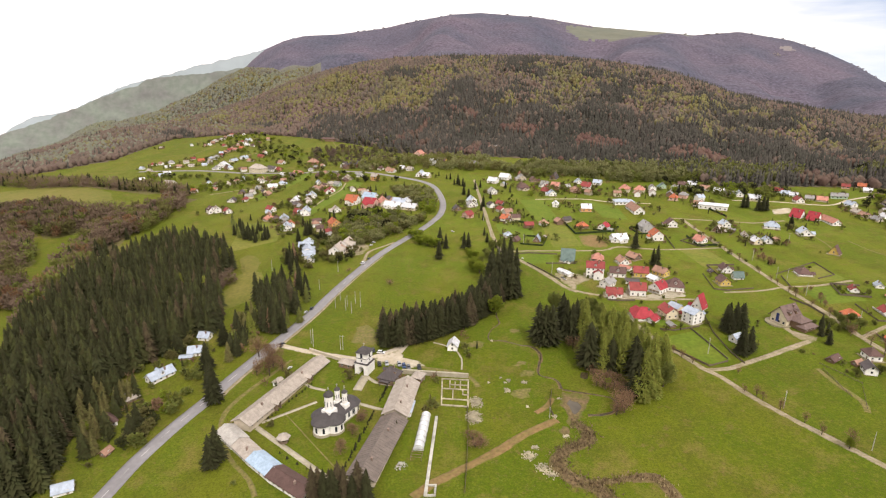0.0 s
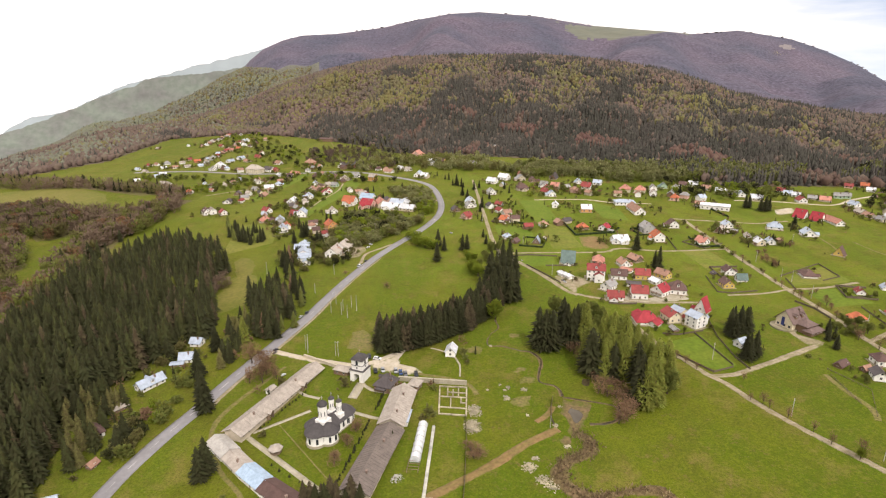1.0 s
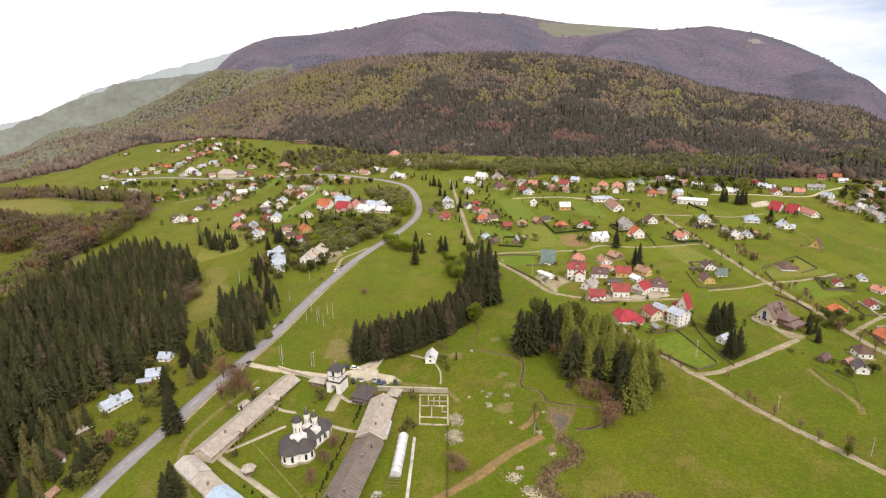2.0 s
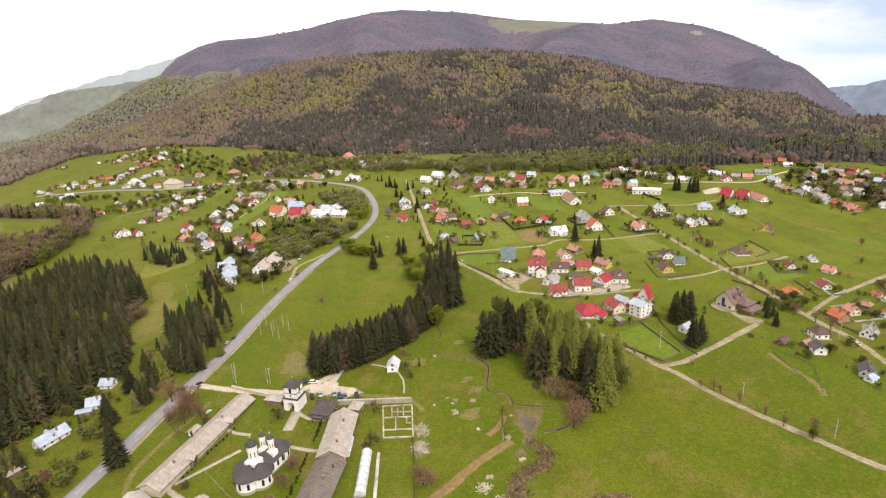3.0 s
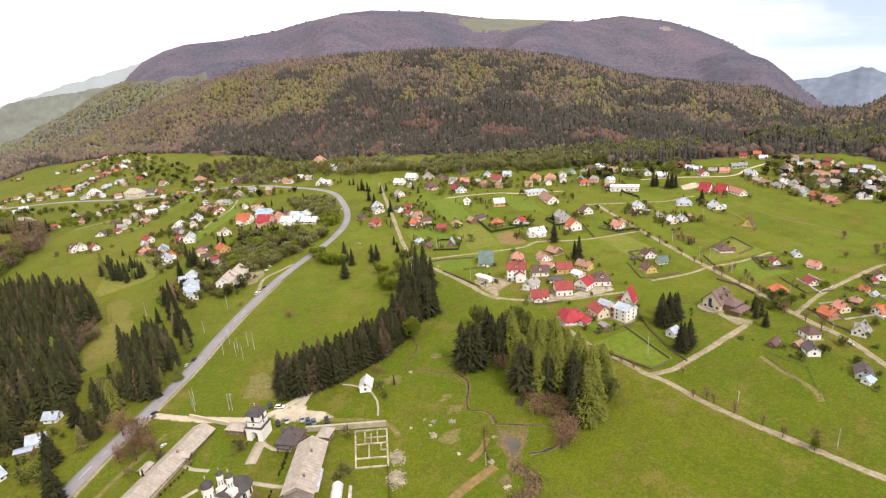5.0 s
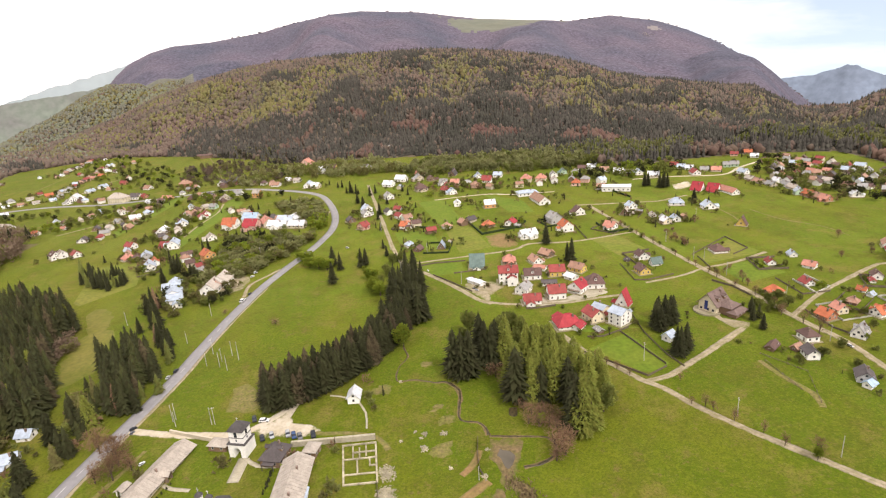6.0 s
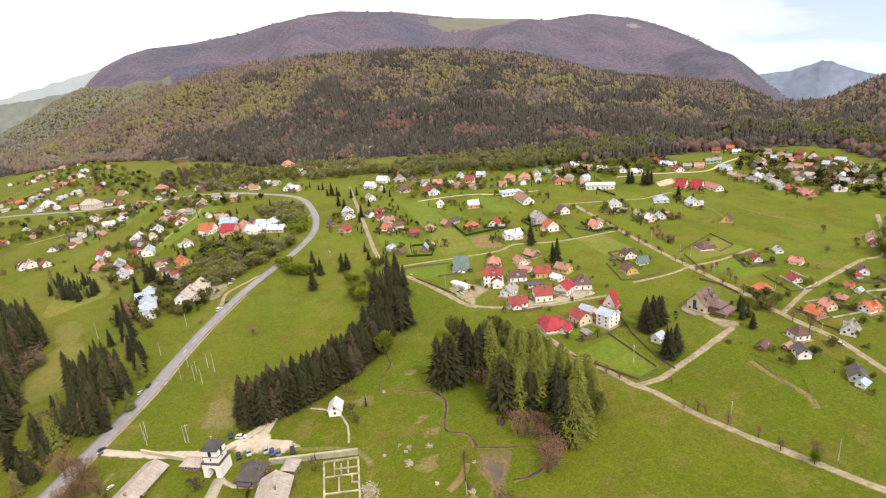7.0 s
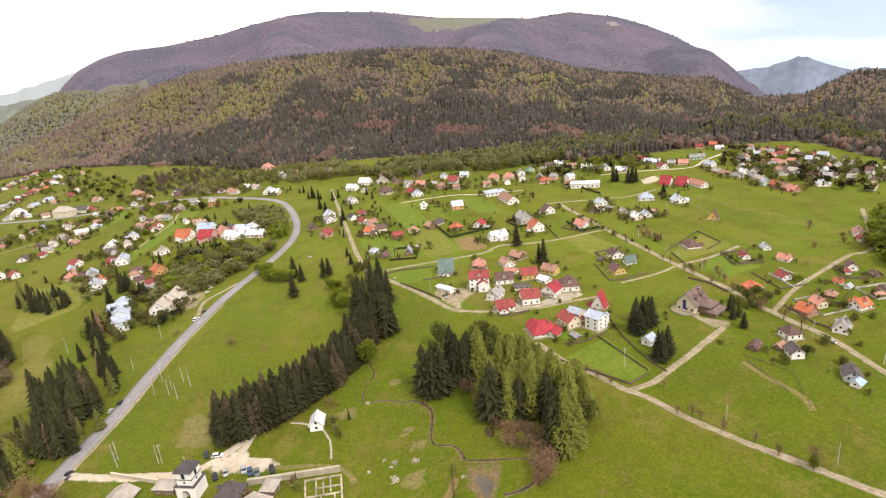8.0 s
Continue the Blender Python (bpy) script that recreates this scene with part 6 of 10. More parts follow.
house(381.3, 502.0, 178, 8.1, 21.0, 2.3, "salmon", "white", name="guest_house", chimney=False, detail=1)
house(319.1, 491.2, -117, 9.5, 11.8, 2.6, "silver", "white", hip=True, detail=1)
house(334.6, 468.8, 167, 9.4, 9.4, 2.9, "silver", "white", detail=1)
house(400.4, 579.3, 168, 8.1, 11.3, 2.7, "red", "white", detail=1)
house(407.0, 626.5, -123, 6.5, 8.1, 2.0, "red", "white", detail=1)
house(406.4, 612.5, -123, 6.5, 8.1, 2.0, "silver", "white", detail=1)
house(410.0, 603.2, -123, 6.5, 8.1, 2.0, "white", "white", detail=1)
house(418.1, 588.0, -122, 6.5, 8.1, 2.0, "grey", "beige", detail=1)
house(426.4, 579.6, -122, 8.1, 9.7, 2.0, "salmon", "beige", detail=1)
house(447.7, 589.7, -123, 6.5, 8.1, 3.3, "grey", "green", detail=1)
house(455.5, 588.1, -123, 6.5, 8.1, 3.3, "grey", "green", detail=1)
house(509.2, 632.2, -125, 7.3, 8.1, 2.7, "orange", "wood", detail=1)
house(501.7, 612.9, -126, 6.5, 8.1, 2.0, "white", "white", detail=1)
house(490.9, 633.0, -127, 6.5, 8.1, 2.7, "red", "pink", detail=1)
house(440.1, 555.2, -171, 7.3, 9.7, 2.7, "silver", "white", detail=1)
house(425.4, 467.4, 153, 7.3, 7.3, 3.3, "silver", "green", detail=1)
house(427.5, 459.6, 178, 7.3, 9.7, 2.6, "orange", "brick", detail=1)
house(428.6, 450.4, 178, 7.2, 8.0, 2.0, "rust", "brick", detail=1)
house(427.2, 440.8, 178, 7.2, 8.0, 2.6, "salmon", "brick", detail=1)
house(455.8, 439.5, 149, 7.3, 8.1, 2.7, "white", "white", detail=1)
house(437.1, 495.3, 178, 6.5, 8.1, 2.0, "grey", "white", detail=1)
house(434.3, 483.8, 177, 6.5, 9.7, 2.0, "oldgrey", "white", detail=1)
house(441.5, 511.0, 176, 6.5, 8.1, 2.0, "white", "white", detail=1)
house(427.8, 530.1, 178, 6.5, 9.7, 2.0, "oldgrey", "beige", detail=1)
house(426.7, 517.1, 178, 6.5, 11.3, 1.7, "rust", "beige", detail=1)
house(428.1, 503.2, 177, 6.5, 9.7, 1.7, "grey", "beige", detail=1)
house(409.9, 728.6, -72, 6.5, 8.1, 2.0, "white", "white", detail=1)
house(403.7, 733.7, -86, 6.5, 8.1, 2.0, "grey", "white", detail=1)
house(424.3, 730.6, -101, 6.5, 8.1, 2.0, "white", "white", detail=1)
house(384.1, 670.8, -113, 6.5, 7.3, 2.0, "white", "white", detail=1)

# ---- houses on the rise west of the road ----
house(-240.9, 612.3, -145, 8.2, 10.6, 4.0, "brown", "white", dormer=True, detail=1)
house(-235.0, 613.2, -146, 7.4, 8.2, 4.0, "oldgrey", "white", detail=1)
house(-221.7, 609.0, -146, 7.6, 8.4, 2.8, "red", "white", detail=1)
house(-232.9, 659.7, -3, 7.2, 8.0, 2.3, "dark", "white", detail=1)
house(-301.7, 718.9, -116, 6.5, 7.2, 2.4, "orange", "white", detail=1)
house(-298.6, 764.7, -147, 6.5, 7.2, 2.4, "silver", "white", detail=1)
house(-277.6, 728.5, -116, 5.1, 5.9, 1.6, "salmon", "white", detail=1)
house(-353.1, 766.3, -116, 10.9, 17.0, 3.0, "oldgrey", "white", detail=1)
house(-166.5, 574.9, -125, 8.0, 9.8, 2.2, "salmon", "beige", hip=True, detail=1)
house(-174.3, 609.6, -126, 8.0, 8.8, 3.3, "red", "white", detail=1)
house(-149.1, 567.2, -164, 8.3, 9.2, 4.1, "silver", "grey", detail=1)
house(-139.0, 537.6, -164, 8.3, 12.9, 3.4, "silver", "white", detail=1)
yard(-139.0, 537.6, -164, 8.3, 12.9, 165)
house(-137.6, 547.7, -163, 6.5, 9.3, 3.4, "orange", "white", detail=1)
house(-155.6, 650.8, -6, 8.7, 14.7, 2.8, "white", "white", detail=1)
house(-132.2, 592.5, 2, 9.2, 12.9, 4.5, "silver", "white", detail=1)
house(-140.8, 598.3, -115, 7.3, 9.1, 2.2, "red", "brick", detail=1)
house(-139.7, 670.3, -163, 8.6, 11.2, 3.2, "silver", "white", detail=1)
house(-135.9, 713.1, -164, 7.5, 10.0, 2.4, "rust", "wood", detail=1)
house(-140.9, 702.6, -164, 7.5, 8.3, 2.4, "rust", "beige", detail=1)
house(-146.3, 746.1, -161, 6.4, 7.2, 2.6, "silver", "white", detail=1)
house(-124.3, 689.5, -162, 7.7, 8.6, 2.8, "red", "white", detail=1)
house(-204.4, 732.2, -69, 7.0, 11.7, 2.2, "white", "white", detail=1)
house(-195.9, 749.4, -155, 7.7, 7.7, 2.5, "silver", "white", hip=True, detail=1)
house(-227.3, 766.0, -154, 7.4, 7.4, 2.4, "oldgrey", "white", detail=1)
house(-235.5, 702.9, 1, 7.0, 7.0, 1.9, "dark", "wood", detail=1)
house(-199.8, 689.9, -7, 7.3, 11.3, 1.7, "rust", "wood", name="barn", chimney=False, detail=1)
house(-220.0, 724.6, -117, 7.0, 7.0, 1.9, "grey", "beige", detail=1)
house(-255.0, 845.1, -120, 13.9, 24.1, 6.8, "oldgrey", "cream", hip=True, name="hotel", floors=4, detail=1)
house(-235.6, 851.5, -120, 9.5, 15.2, 3.9, "dark", "white", detail=1)
house(-209.7, 811.2, -119, 6.4, 7.1, 2.3, "white", "white", detail=1)
house(-192.5, 785.9, -157, 6.0, 6.7, 2.4, "dark", "white", detail=1)
house(-190.5, 824.2, -119, 6.4, 14.3, 1.8, "salmon", "orange", detail=1)
house(-227.2, 850.2, -119, 8.7, 9.6, 2.8, "red", "brick", detail=1)
house(-182.4, 896.2, -120, 11.9, 13.8, 4.9, "rust", "brick", hip=True, detail=1)
house(-236.7, 912.7, -122, 9.3, 10.2, 2.3, "rust", "white", detail=1)
house(-291.6, 1017.3, -157, 8.5, 10.2, 3.5, "rust", "white", detail=0)
house(-356.0, 1088.9, -121, 7.1, 9.4, 2.6, "orange", "brick", detail=0)
house(-362.3, 1072.0, -121, 6.9, 9.1, 2.5, "salmon", "beige", detail=0)
house(-360.0, 1135.2, -122, 6.9, 9.2, 2.5, "white", "white", detail=0)
house(-342.6, 1118.8, -122, 7.0, 7.8, 2.6, "brown", "white", detail=0)
house(-344.1, 1160.4, -122, 7.1, 7.9, 1.9, "brown", "wood", detail=0)
house(-402.5, 1128.3, -122, 7.2, 7.2, 2.4, "red", "beige", detail=0)
house(-440.7, 1152.6, -123, 6.2, 6.8, 1.7, "white", "white", detail=0)
house(-477.3, 1153.8, -152, 5.8, 7.8, 2.1, "silver", "white", detail=0)
house(-525.6, 1126.2, -122, 5.8, 7.8, 1.6, "oldgrey", "wood", detail=0)
house(-594.0, 1204.9, -139, 5.8, 6.5, 1.6, "oldgrey", "wood", detail=0)
house(-419.5, 1307.2, -126, 4.9, 5.6, 1.7, "white", "white", detail=0)
house(-327.7, 901.2, -1, 11.3, 16.2, 4.0, "white", "white", detail=1)
house(-329.3, 880.7, -145, 8.0, 9.6, 2.6, "grey", "white", detail=1)
house(-429.2, 946.3, -54, 7.8, 9.1, 2.7, "grey", "white", hip=True, detail=0)
house(-442.6, 938.8, -118, 5.8, 7.8, 2.4, "rust", "white", detail=0)
house(-451.9, 933.0, -118, 5.8, 7.8, 2.1, "red", "white", detail=0)
house(-418.4, 908.3, -55, 5.3, 7.9, 1.9, "white", "white", detail=1)
house(-400.2, 908.9, -56, 5.5, 8.3, 2.3, "rust", "white", detail=1)
house(-405.4, 948.3, -55, 5.5, 8.3, 2.3, "oldgrey", "white", detail=0)
house(-406.4, 979.8, -54, 5.6, 8.4, 2.3, "red", "beige", detail=0)
house(-385.0, 960.0, -56, 6.5, 10.1, 2.4, "orange", "brick", detail=0)
house(-382.8, 913.5, -56, 5.8, 8.8, 1.8, "oldgrey", "white", detail=1)
house(-363.1, 917.2, -57, 6.1, 7.6, 1.9, "silver", "white", detail=1)
house(-362.2, 939.2, -57, 6.1, 7.7, 2.2, "grey", "beige", detail=1)
house(-315.8, 972.6, -28, 7.4, 13.2, 2.7, "silver", "white", detail=0)
house(-326.4, 950.0, -29, 7.2, 12.9, 2.0, "silver", "white", detail=1)
house(-289.8, 983.2, -121, 6.9, 10.3, 2.8, "red", "brick", detail=0)
house(-296.7, 944.7, -120, 6.8, 10.3, 2.1, "rust", "beige", detail=1)
house(-434.2, 880.2, -118, 5.8, 7.8, 1.9, "oldgrey", "beige", detail=1)
house(-455.6, 901.0, -117, 5.8, 7.8, 1.9, "silver", "white", detail=1)
house(-393.5, 849.6, -58, 6.7, 9.4, 2.2, "white", "beige", detail=1)
house(-395.3, 835.6, -59, 5.9, 7.9, 2.2, "silver", "white", detail=1)
house(-411.3, 806.9, -59, 5.8, 7.8, 2.1, "white", "beige", detail=1)
house(-86.6, 635.3, -108, 12.8, 14.0, 4.8, "orange", "white", detail=1)
house(-64.3, 619.8, -117, 13.1, 14.3, 4.4, "brightred", "pink", detail=1)
house(-67.4, 648.6, -117, 12.8, 16.3, 3.8, "blue", "white", detail=1)
house(-49.6, 623.5, -162, 11.9, 16.6, 3.9, "salmon", "beige", detail=1)
house(-38.5, 609.2, -116, 9.6, 19.3, 3.0, "white", "white", detail=1)
house(-31.6, 625.8, -117, 9.5, 16.6, 2.9, "silver", "white", detail=1)
house(-24.0, 626.5, -29, 9.5, 10.7, 2.9, "white", "white", detail=1)
house(-19.4, 599.8, -117, 9.6, 16.8, 3.0, "white", "cream", detail=1)
house(-201.2, 1165.4, -110, 12.5, 28.6, 5.1, "brown", "wood", floors=3, name="hotel", pitch=.3, chimney=False, detail=0)
house(-92.8, 539.0, -149, 9.7, 10.7, 5.6, "orange", "orange", balcony=True, detail=1)
house(-100.4, 600.3, -159, 8.5, 9.4, 2.7, "oldgrey", "white", detail=1)
house(-71.8, 762.1, -119, 9.1, 9.1, 5.8, "oldgrey", "orange", detail=1)
house(-99.5, 790.7, -119, 8.7, 13.6, 2.4, "grey", "white", detail=1)
house(-110.5, 769.9, -169, 9.0, 10.0, 2.9, "oldgrey", "beige", detail=1)
house(-118.8, 731.9, -117, 7.4, 8.3, 2.7, "grey", "green", detail=1)
house(-121.8, 700.9, -160, 7.7, 8.5, 2.8, "red", "white", detail=1)
house(-128.2, 868.8, -15, 10.4, 11.7, 3.2, "dark", "white", detail=1)
house(-111.5, 866.9, -121, 13.1, 14.5, 4.3, "dark", "brick", detail=1)
house(-52.7, 814.8, -120, 8.5, 11.3, 2.3, "rust", "white", detail=1)
house(-37.5, 836.7, -120, 7.4, 7.4, 2.3, "white", "white", detail=1)
house(-25.5, 825.7, -121, 7.5, 9.3, 2.3, "oldgrey", "white", detail=1)
house(-9.9, 782.2, -13, 10.0, 15.9, 3.3, "silver", "white", detail=1)
house(-1.1, 769.7, -121, 9.0, 10.1, 3.3, "white", "cream", detail=1)
house(-14.2, 955.3, -21, 12.9, 18.0, 3.7, "salmon", "pink", detail=1)
house(21.5, 862.4, -117, 13.5, 16.2, 5.5, "brown", "yellow", detail=1)
house(10.1, 865.2, -117, 12.1, 13.4, 4.4, "white", "white", detail=1)
house(69.6, 846.7, -122, 10.6, 15.8, 3.6, "grey", "beige", hip=True, detail=1)
house(109.9, 978.2, 177, 11.1, 17.3, 4.6, "rust", "beige", detail=1)
house(120.5, 970.5, -33, 11.5, 12.8, 4.2, "grey", "beige", detail=1)
metal_house(-104.5, 461.0, 7)
house(-77.4, 461.0, -13, 11.2, 14.9, 4.1, "oldgrey", "white", detail=1)
house(-71.6, 472.5, -13, 11.7, 14.3, 4.3, "oldgrey", "white", detail=1)
house(-75.7, 465.3, -154, 7.5, 7.5, 3.5, "orange", "brick", chimney=False, detail=1)
house(-134.6, 309.6, -100, 5.6, 6.4, 2.3, "silver", "white")
house(-133.4, 291.4, -80, 6.4, 7.0, 2.4, "silver", "white")
house(-136.4, 285.8, -80, 3.4, 6.4, 1.7, "silver", "wood", pitch=.3, chimney=False, name="shed")
house(-142.2, 266.4, -34, 6.4, 13.0, 2.5, "silver", "white", dormer=True)
house(-148.1, 246.7, -127, 6.0, 6.0, 2.2, "oldgrey", "wood", hip=True)
house(-148.8, 226.6, -136, 6.8, 7.4, 2.8, "brown", "white", hip=True, pitch=1.0, balcony=True)
house(-137.9, 205.6, -16, 3.1, 3.9, 1.6, "rust", "wood", name="shed", chimney=False)
house(-142.8, 184.2, -66, 5.2, 6.7, 1.8, "silver", "white", chimney=False)

def dashes(pts, every, long, wide, lift):
    # centre line of the road, painted in dashes
    c = smooth_line(pts, 1.0)
    s = Shape()
    i = 0
    while i + long < min(len(c), 520):
        a, b = c[i], c[i + long]
        d = (b - a) / np.linalg.norm(b - a)
        q = np.array([-d[1], d[0]]) * wide / 2
        s.add([(*(p + sg * q), float(land(*p)) + lift) for p, sg in ((a, -1), (b, -1), (b, 1), (a, 1))], [(0, 1, 2, 3)])
        i += every
    tagged(new("road_marking", s.mesh("road_marking", M["paint"])), "worn white dashes along the middle of the road", "road marking", kind="structure")

dashes([(-128.9, 166.6), (-125.7, 179.9), (-122.6, 200.2), (-116.1, 224.1), (-108.9, 244.4), (-102.1, 266.9), (-78.8, 332.5), (-69.4, 366.6), (-57.3, 406.7), (-41.5, 450.3), (-25.7, 483.8), (-9.7, 513.9), (3.3, 543.4), (13.4, 575.0), (17.4, 617.0), (14.4, 666.5), (5.8, 714.9)], 12, 5, 0.35, 0.27)

# ---- the monastery ----
church(-42.6, 222.6, -31.9, 27.0)
gate_tower(-33.8, 265.8, -23.9, 7.7)
long_wing(-71.8, 247.9, -23.5, 62.8, 9, 3.0, "oldgrey", 0.5, "long low monastery range with a weathered grey sheet roof", dormers=2)
long_wing(-12.9, 235.3, -10.0, 28.2, 10.5, 3.4, "oldgrey", 0.55, "monastery range with a pale grey sheet roof")
long_wing(-21.1, 200.4, -15.7, 39.8, 11, 3.2, "weathered", 0.5, "monastery range with a dark brown tiled roof", dormers=0)
house(-86.6, 212.9, -135.9, 8.0, 13.2, 2.4, "palesheet", "white", pitch=0.45, chimney=False, name="outbuilding", group="monastery outbuildings")
house(-77.1, 203.1, -135.9, 7.4, 14.1, 2.2, "oldgrey", "white", pitch=0.45, chimney=True, name="outbuilding", group="monastery outbuildings")
house(-67.0, 193.3, -132.4, 7.6, 14.2, 2.5, "blue", "white", pitch=0.45, chimney=False, name="outbuilding", group="monastery outbuildings")
house(-53.5, 182.2, -127.7, 8.2, 20.6, 2.3, "brown", "white", pitch=0.45, chimney=True, name="outbuilding", group="monastery outbuildings")
house(-19.8, 256.4, -23.9, 8.6, 10, 3.4, "dark", "wood", pitch=0.9, hip=True, porch=True, dormer=True, name="gatehouse", group="monastery outbuildings")
house(-43.7, 271.6, 66.1, 5, 8, 2.8, "oldgrey", "wood", pitch=0.5, hip=True, chimney=False, name="gatehouse", group="monastery outbuildings")
house(-5.1, 254.8, -23.9, 5, 6, 3, "oldgrey", "wood", pitch=0.4, hip=True, chimney=False, name="shelter", group="monastery outbuildings")
house(-9.2, 228.4, -10.0, 3.5, 9, 2.6, "silver", "white", pitch=0.3, chimney=False, name="shed", group="monastery outbuildings")
house(-77.6, 256.2, -23.5, 2.8, 4.5, 2.2, "oldgrey", "white", pitch=0.4, chimney=False, name="shed", group="monastery outbuildings")
gazebo(-63.4, 209.8, 2.6)
greenhouse(-2.7, 212.6, -7.8, 25.0, 4.5)
low_wall("concrete_footing", [(-1.3, 174.7), (3.7, 222.5)], 0.5, 1.3, M["pole"], "long pale concrete strip laid in the grass", "footing")
low_wall("concrete_tank", [(-1.1, 179.4), (2.7, 179.2), (2.2, 173.9), (-1.6, 174.1)], 0.7, 0.7, M["pole"], "small open concrete tank with dark water", "tank", closed=True)
heap(-11.5, 191.2, 2.6, 30, "pole", "pale round heap of sand", "sand_heap", 0.8)
low_wall("boundary_wall", [(-13.3, 262.0), (20.1, 255.4)], 2.4, 1.2, M["concrete"], "pale roofed boundary wall of the monastery", "wall")
low_wall("boundary_wall", [(-67.6, 289.7), (-48.2, 277.4)], 1.8, 0.8, M["wall_beige"], "old boundary wall along the access road", "wall")
low_wall("ruin_footing", [(7.2, 254.9), (20.5, 252.7), (18.7, 229.8), (6.2, 232.1)], 0.5, 0.7, M["rubble"], "excavated pale stone footings of an old building", "ruin", closed=True)
low_wall("ruin_footing", [(6.8, 246.1), (19.8, 243.9)], 0.45, 0.6, M["rubble"], "inner footings of an excavated stone building", "ruin")
low_wall("ruin_footing", [(12.3, 245.2), (11.8, 236.4)], 0.45, 0.6, M["rubble"], "inner footings of an excavated stone building", "ruin")
low_wall("ruin_footing", [(6.5, 237.4), (19.1, 235.1)], 0.45, 0.6, M["rubble"], "inner footings of an excavated stone building", "ruin")
low_wall("ruin_footing", [(11.2, 254.2), (10.7, 245.4)], 0.45, 0.6, M["rubble"], "inner footings of an excavated stone building", "ruin")
low_wall("ruin_footing", [(13.7, 251.3), (13.3, 245.0)], 0.45, 0.6, M["rubble"], "inner footings of an excavated stone building", "ruin")
low_wall("ruin_footing", [(16.5, 253.4), (16.0, 246.0)], 0.45, 0.6, M["rubble"], "inner footings of an excavated stone building", "ruin")
low_wall("ruin_footing", [(10.9, 249.3), (20.1, 247.7)], 0.45, 0.6, M["rubble"], "inner footings of an excavated stone building", "ruin")
low_wall("ruin_footing", [(17.2, 244.3), (16.9, 239.9), (19.5, 239.4)], 0.45, 0.6, M["rubble"], "inner footings of an excavated stone building", "ruin")
ribbon("path", [(-35.9, 247.6), (-32.8, 261.1)], 4.68, M["concrete"], 0.13, "narrow pale path in the monastery garden", "path", jag=0.1, step=3.0, across=2)
ribbon("path", [(-77.1, 223.8), (-54.4, 238.9)], 1.716, M["concrete"], 0.13, "narrow pale path in the monastery garden", "path", jag=0.1, step=3.0, across=2)
ribbon("path", [(-35.1, 236.9), (-23.3, 231.1), (-17.4, 230.1)], 1.872, M["concrete"], 0.13, "narrow pale path in the monastery garden", "path", jag=0.1, step=3.0, across=2)
ribbon("path", [(-78.0, 220.3), (-35.3, 181.2)], 2.496, M["concrete"], 0.13, "narrow pale path in the monastery garden", "path", jag=0.1, step=3.0, across=2)
ribbon("path", [(-63.1, 255.2), (-59.0, 251.7), (-51.8, 248.7)], 1.716, M["concrete"], 0.13, "narrow pale path in the monastery garden", "path", jag=0.1, step=3.0, across=2)
ribbon("path", [(-66.7, 229.0), (-36.6, 189.7)], 0.936, M["dirt"], 0.13, "narrow pale path in the monastery garden", "path", jag=0.1, step=3.0, across=2)
ribbon("path", [(-32.8, 261.1), (-27.1, 254.5), (-19.3, 251.3)], 1.872, M["concrete"], 0.13, "narrow pale path in the monastery garden", "path", jag=0.1, step=3.0, across=2)
ribbon("path", [(-31.7, 183.0), (-26.0, 200.7), (-18.3, 226.4), (-16.2, 232.0)], 2.652, M["concrete"], 0.13, "narrow pale path in the monastery garden", "path", jag=0.1, step=3.0, across=2)
ribbon("path", [(-77.7, 221.7), (-83.6, 219.9)], 2.34, M["concrete"], 0.13, "narrow pale path in the monastery garden", "path", jag=0.1, step=3.0, across=2)
ribbon("path", [(-78.6, 222.2), (-60.9, 258.4)], 2.028, M["dirt"], 0.13, "narrow pale path in the monastery garden", "path", jag=0.1, step=3.0, across=2)

def garden_row(a, b, n, h, seed):
    # a row of small clipped conifers
    r = random.Random(seed)
    for k in range(n):
        u = k / (n - 1)
        spruce(a[0] + (b[0] - a[0]) * u + r.uniform(-0.4, 0.4), a[1] + (b[1] - a[1]) * u + r.uniform(-0.4, 0.4), h * r.uniform(0.7, 1.2), "spruce", "small garden conifers", r, 1.5)

garden_row((-35.3, 187.4), (-25.7, 229.0), 26, 1.8, 3)
garden_row((-23.4, 237.8), (-20.7, 252.6), 13, 1.9, 4)
garden_row((-74.8, 226.7), (-60.0, 254.8), 14, 1.6, 5)
garden_row((-63.4, 201.7), (-45.5, 188.1), 5, 1.6, 6)
patch("forecourt", [(-30.6, 281.1), (-24.3, 282.6), (-18.5, 286.7), (-13.0, 293.7), (-11.6, 291.5), (-15.0, 284.2), (-12.5, 277.4), (-4.6, 273.3), (-2.8, 266.3), (-12.6, 268.0), (-29.2, 274.7)], M["pale_gravel"], 0.18, "pale gravel forecourt before the monastery gate", "yard")
ribbon("lane", [(-89.2, 299.1), (-78.9, 293.8), (-62.6, 286.7), (-37.6, 278.7), (-23.3, 284.5), (-11.5, 294.5), (2.9, 305.0)], 4.7, M["pale_gravel"], 0.2, "pale gravel access road to the monastery", "lane", jag=0.3)
ribbon("lane", [(-8.7, 271.7), (-1.0, 266.2), (10.9, 262.7), (21.1, 256.2), (24.9, 246.4)], 3.0, M["dirt"], 0.094, "worn earth track", "lane", jag=0.4)
ribbon("verge", [(-104.5, 243.1), (-97.7, 265.4), (-74.4, 331.1), (-65.0, 365.3), (-52.9, 405.2), (-37.2, 448.7)], [2.6, 2.2, 1.6, 1.0], M["gravel"], 0.15, "dusty gravel verge of the road", "verge", jag=0.4)
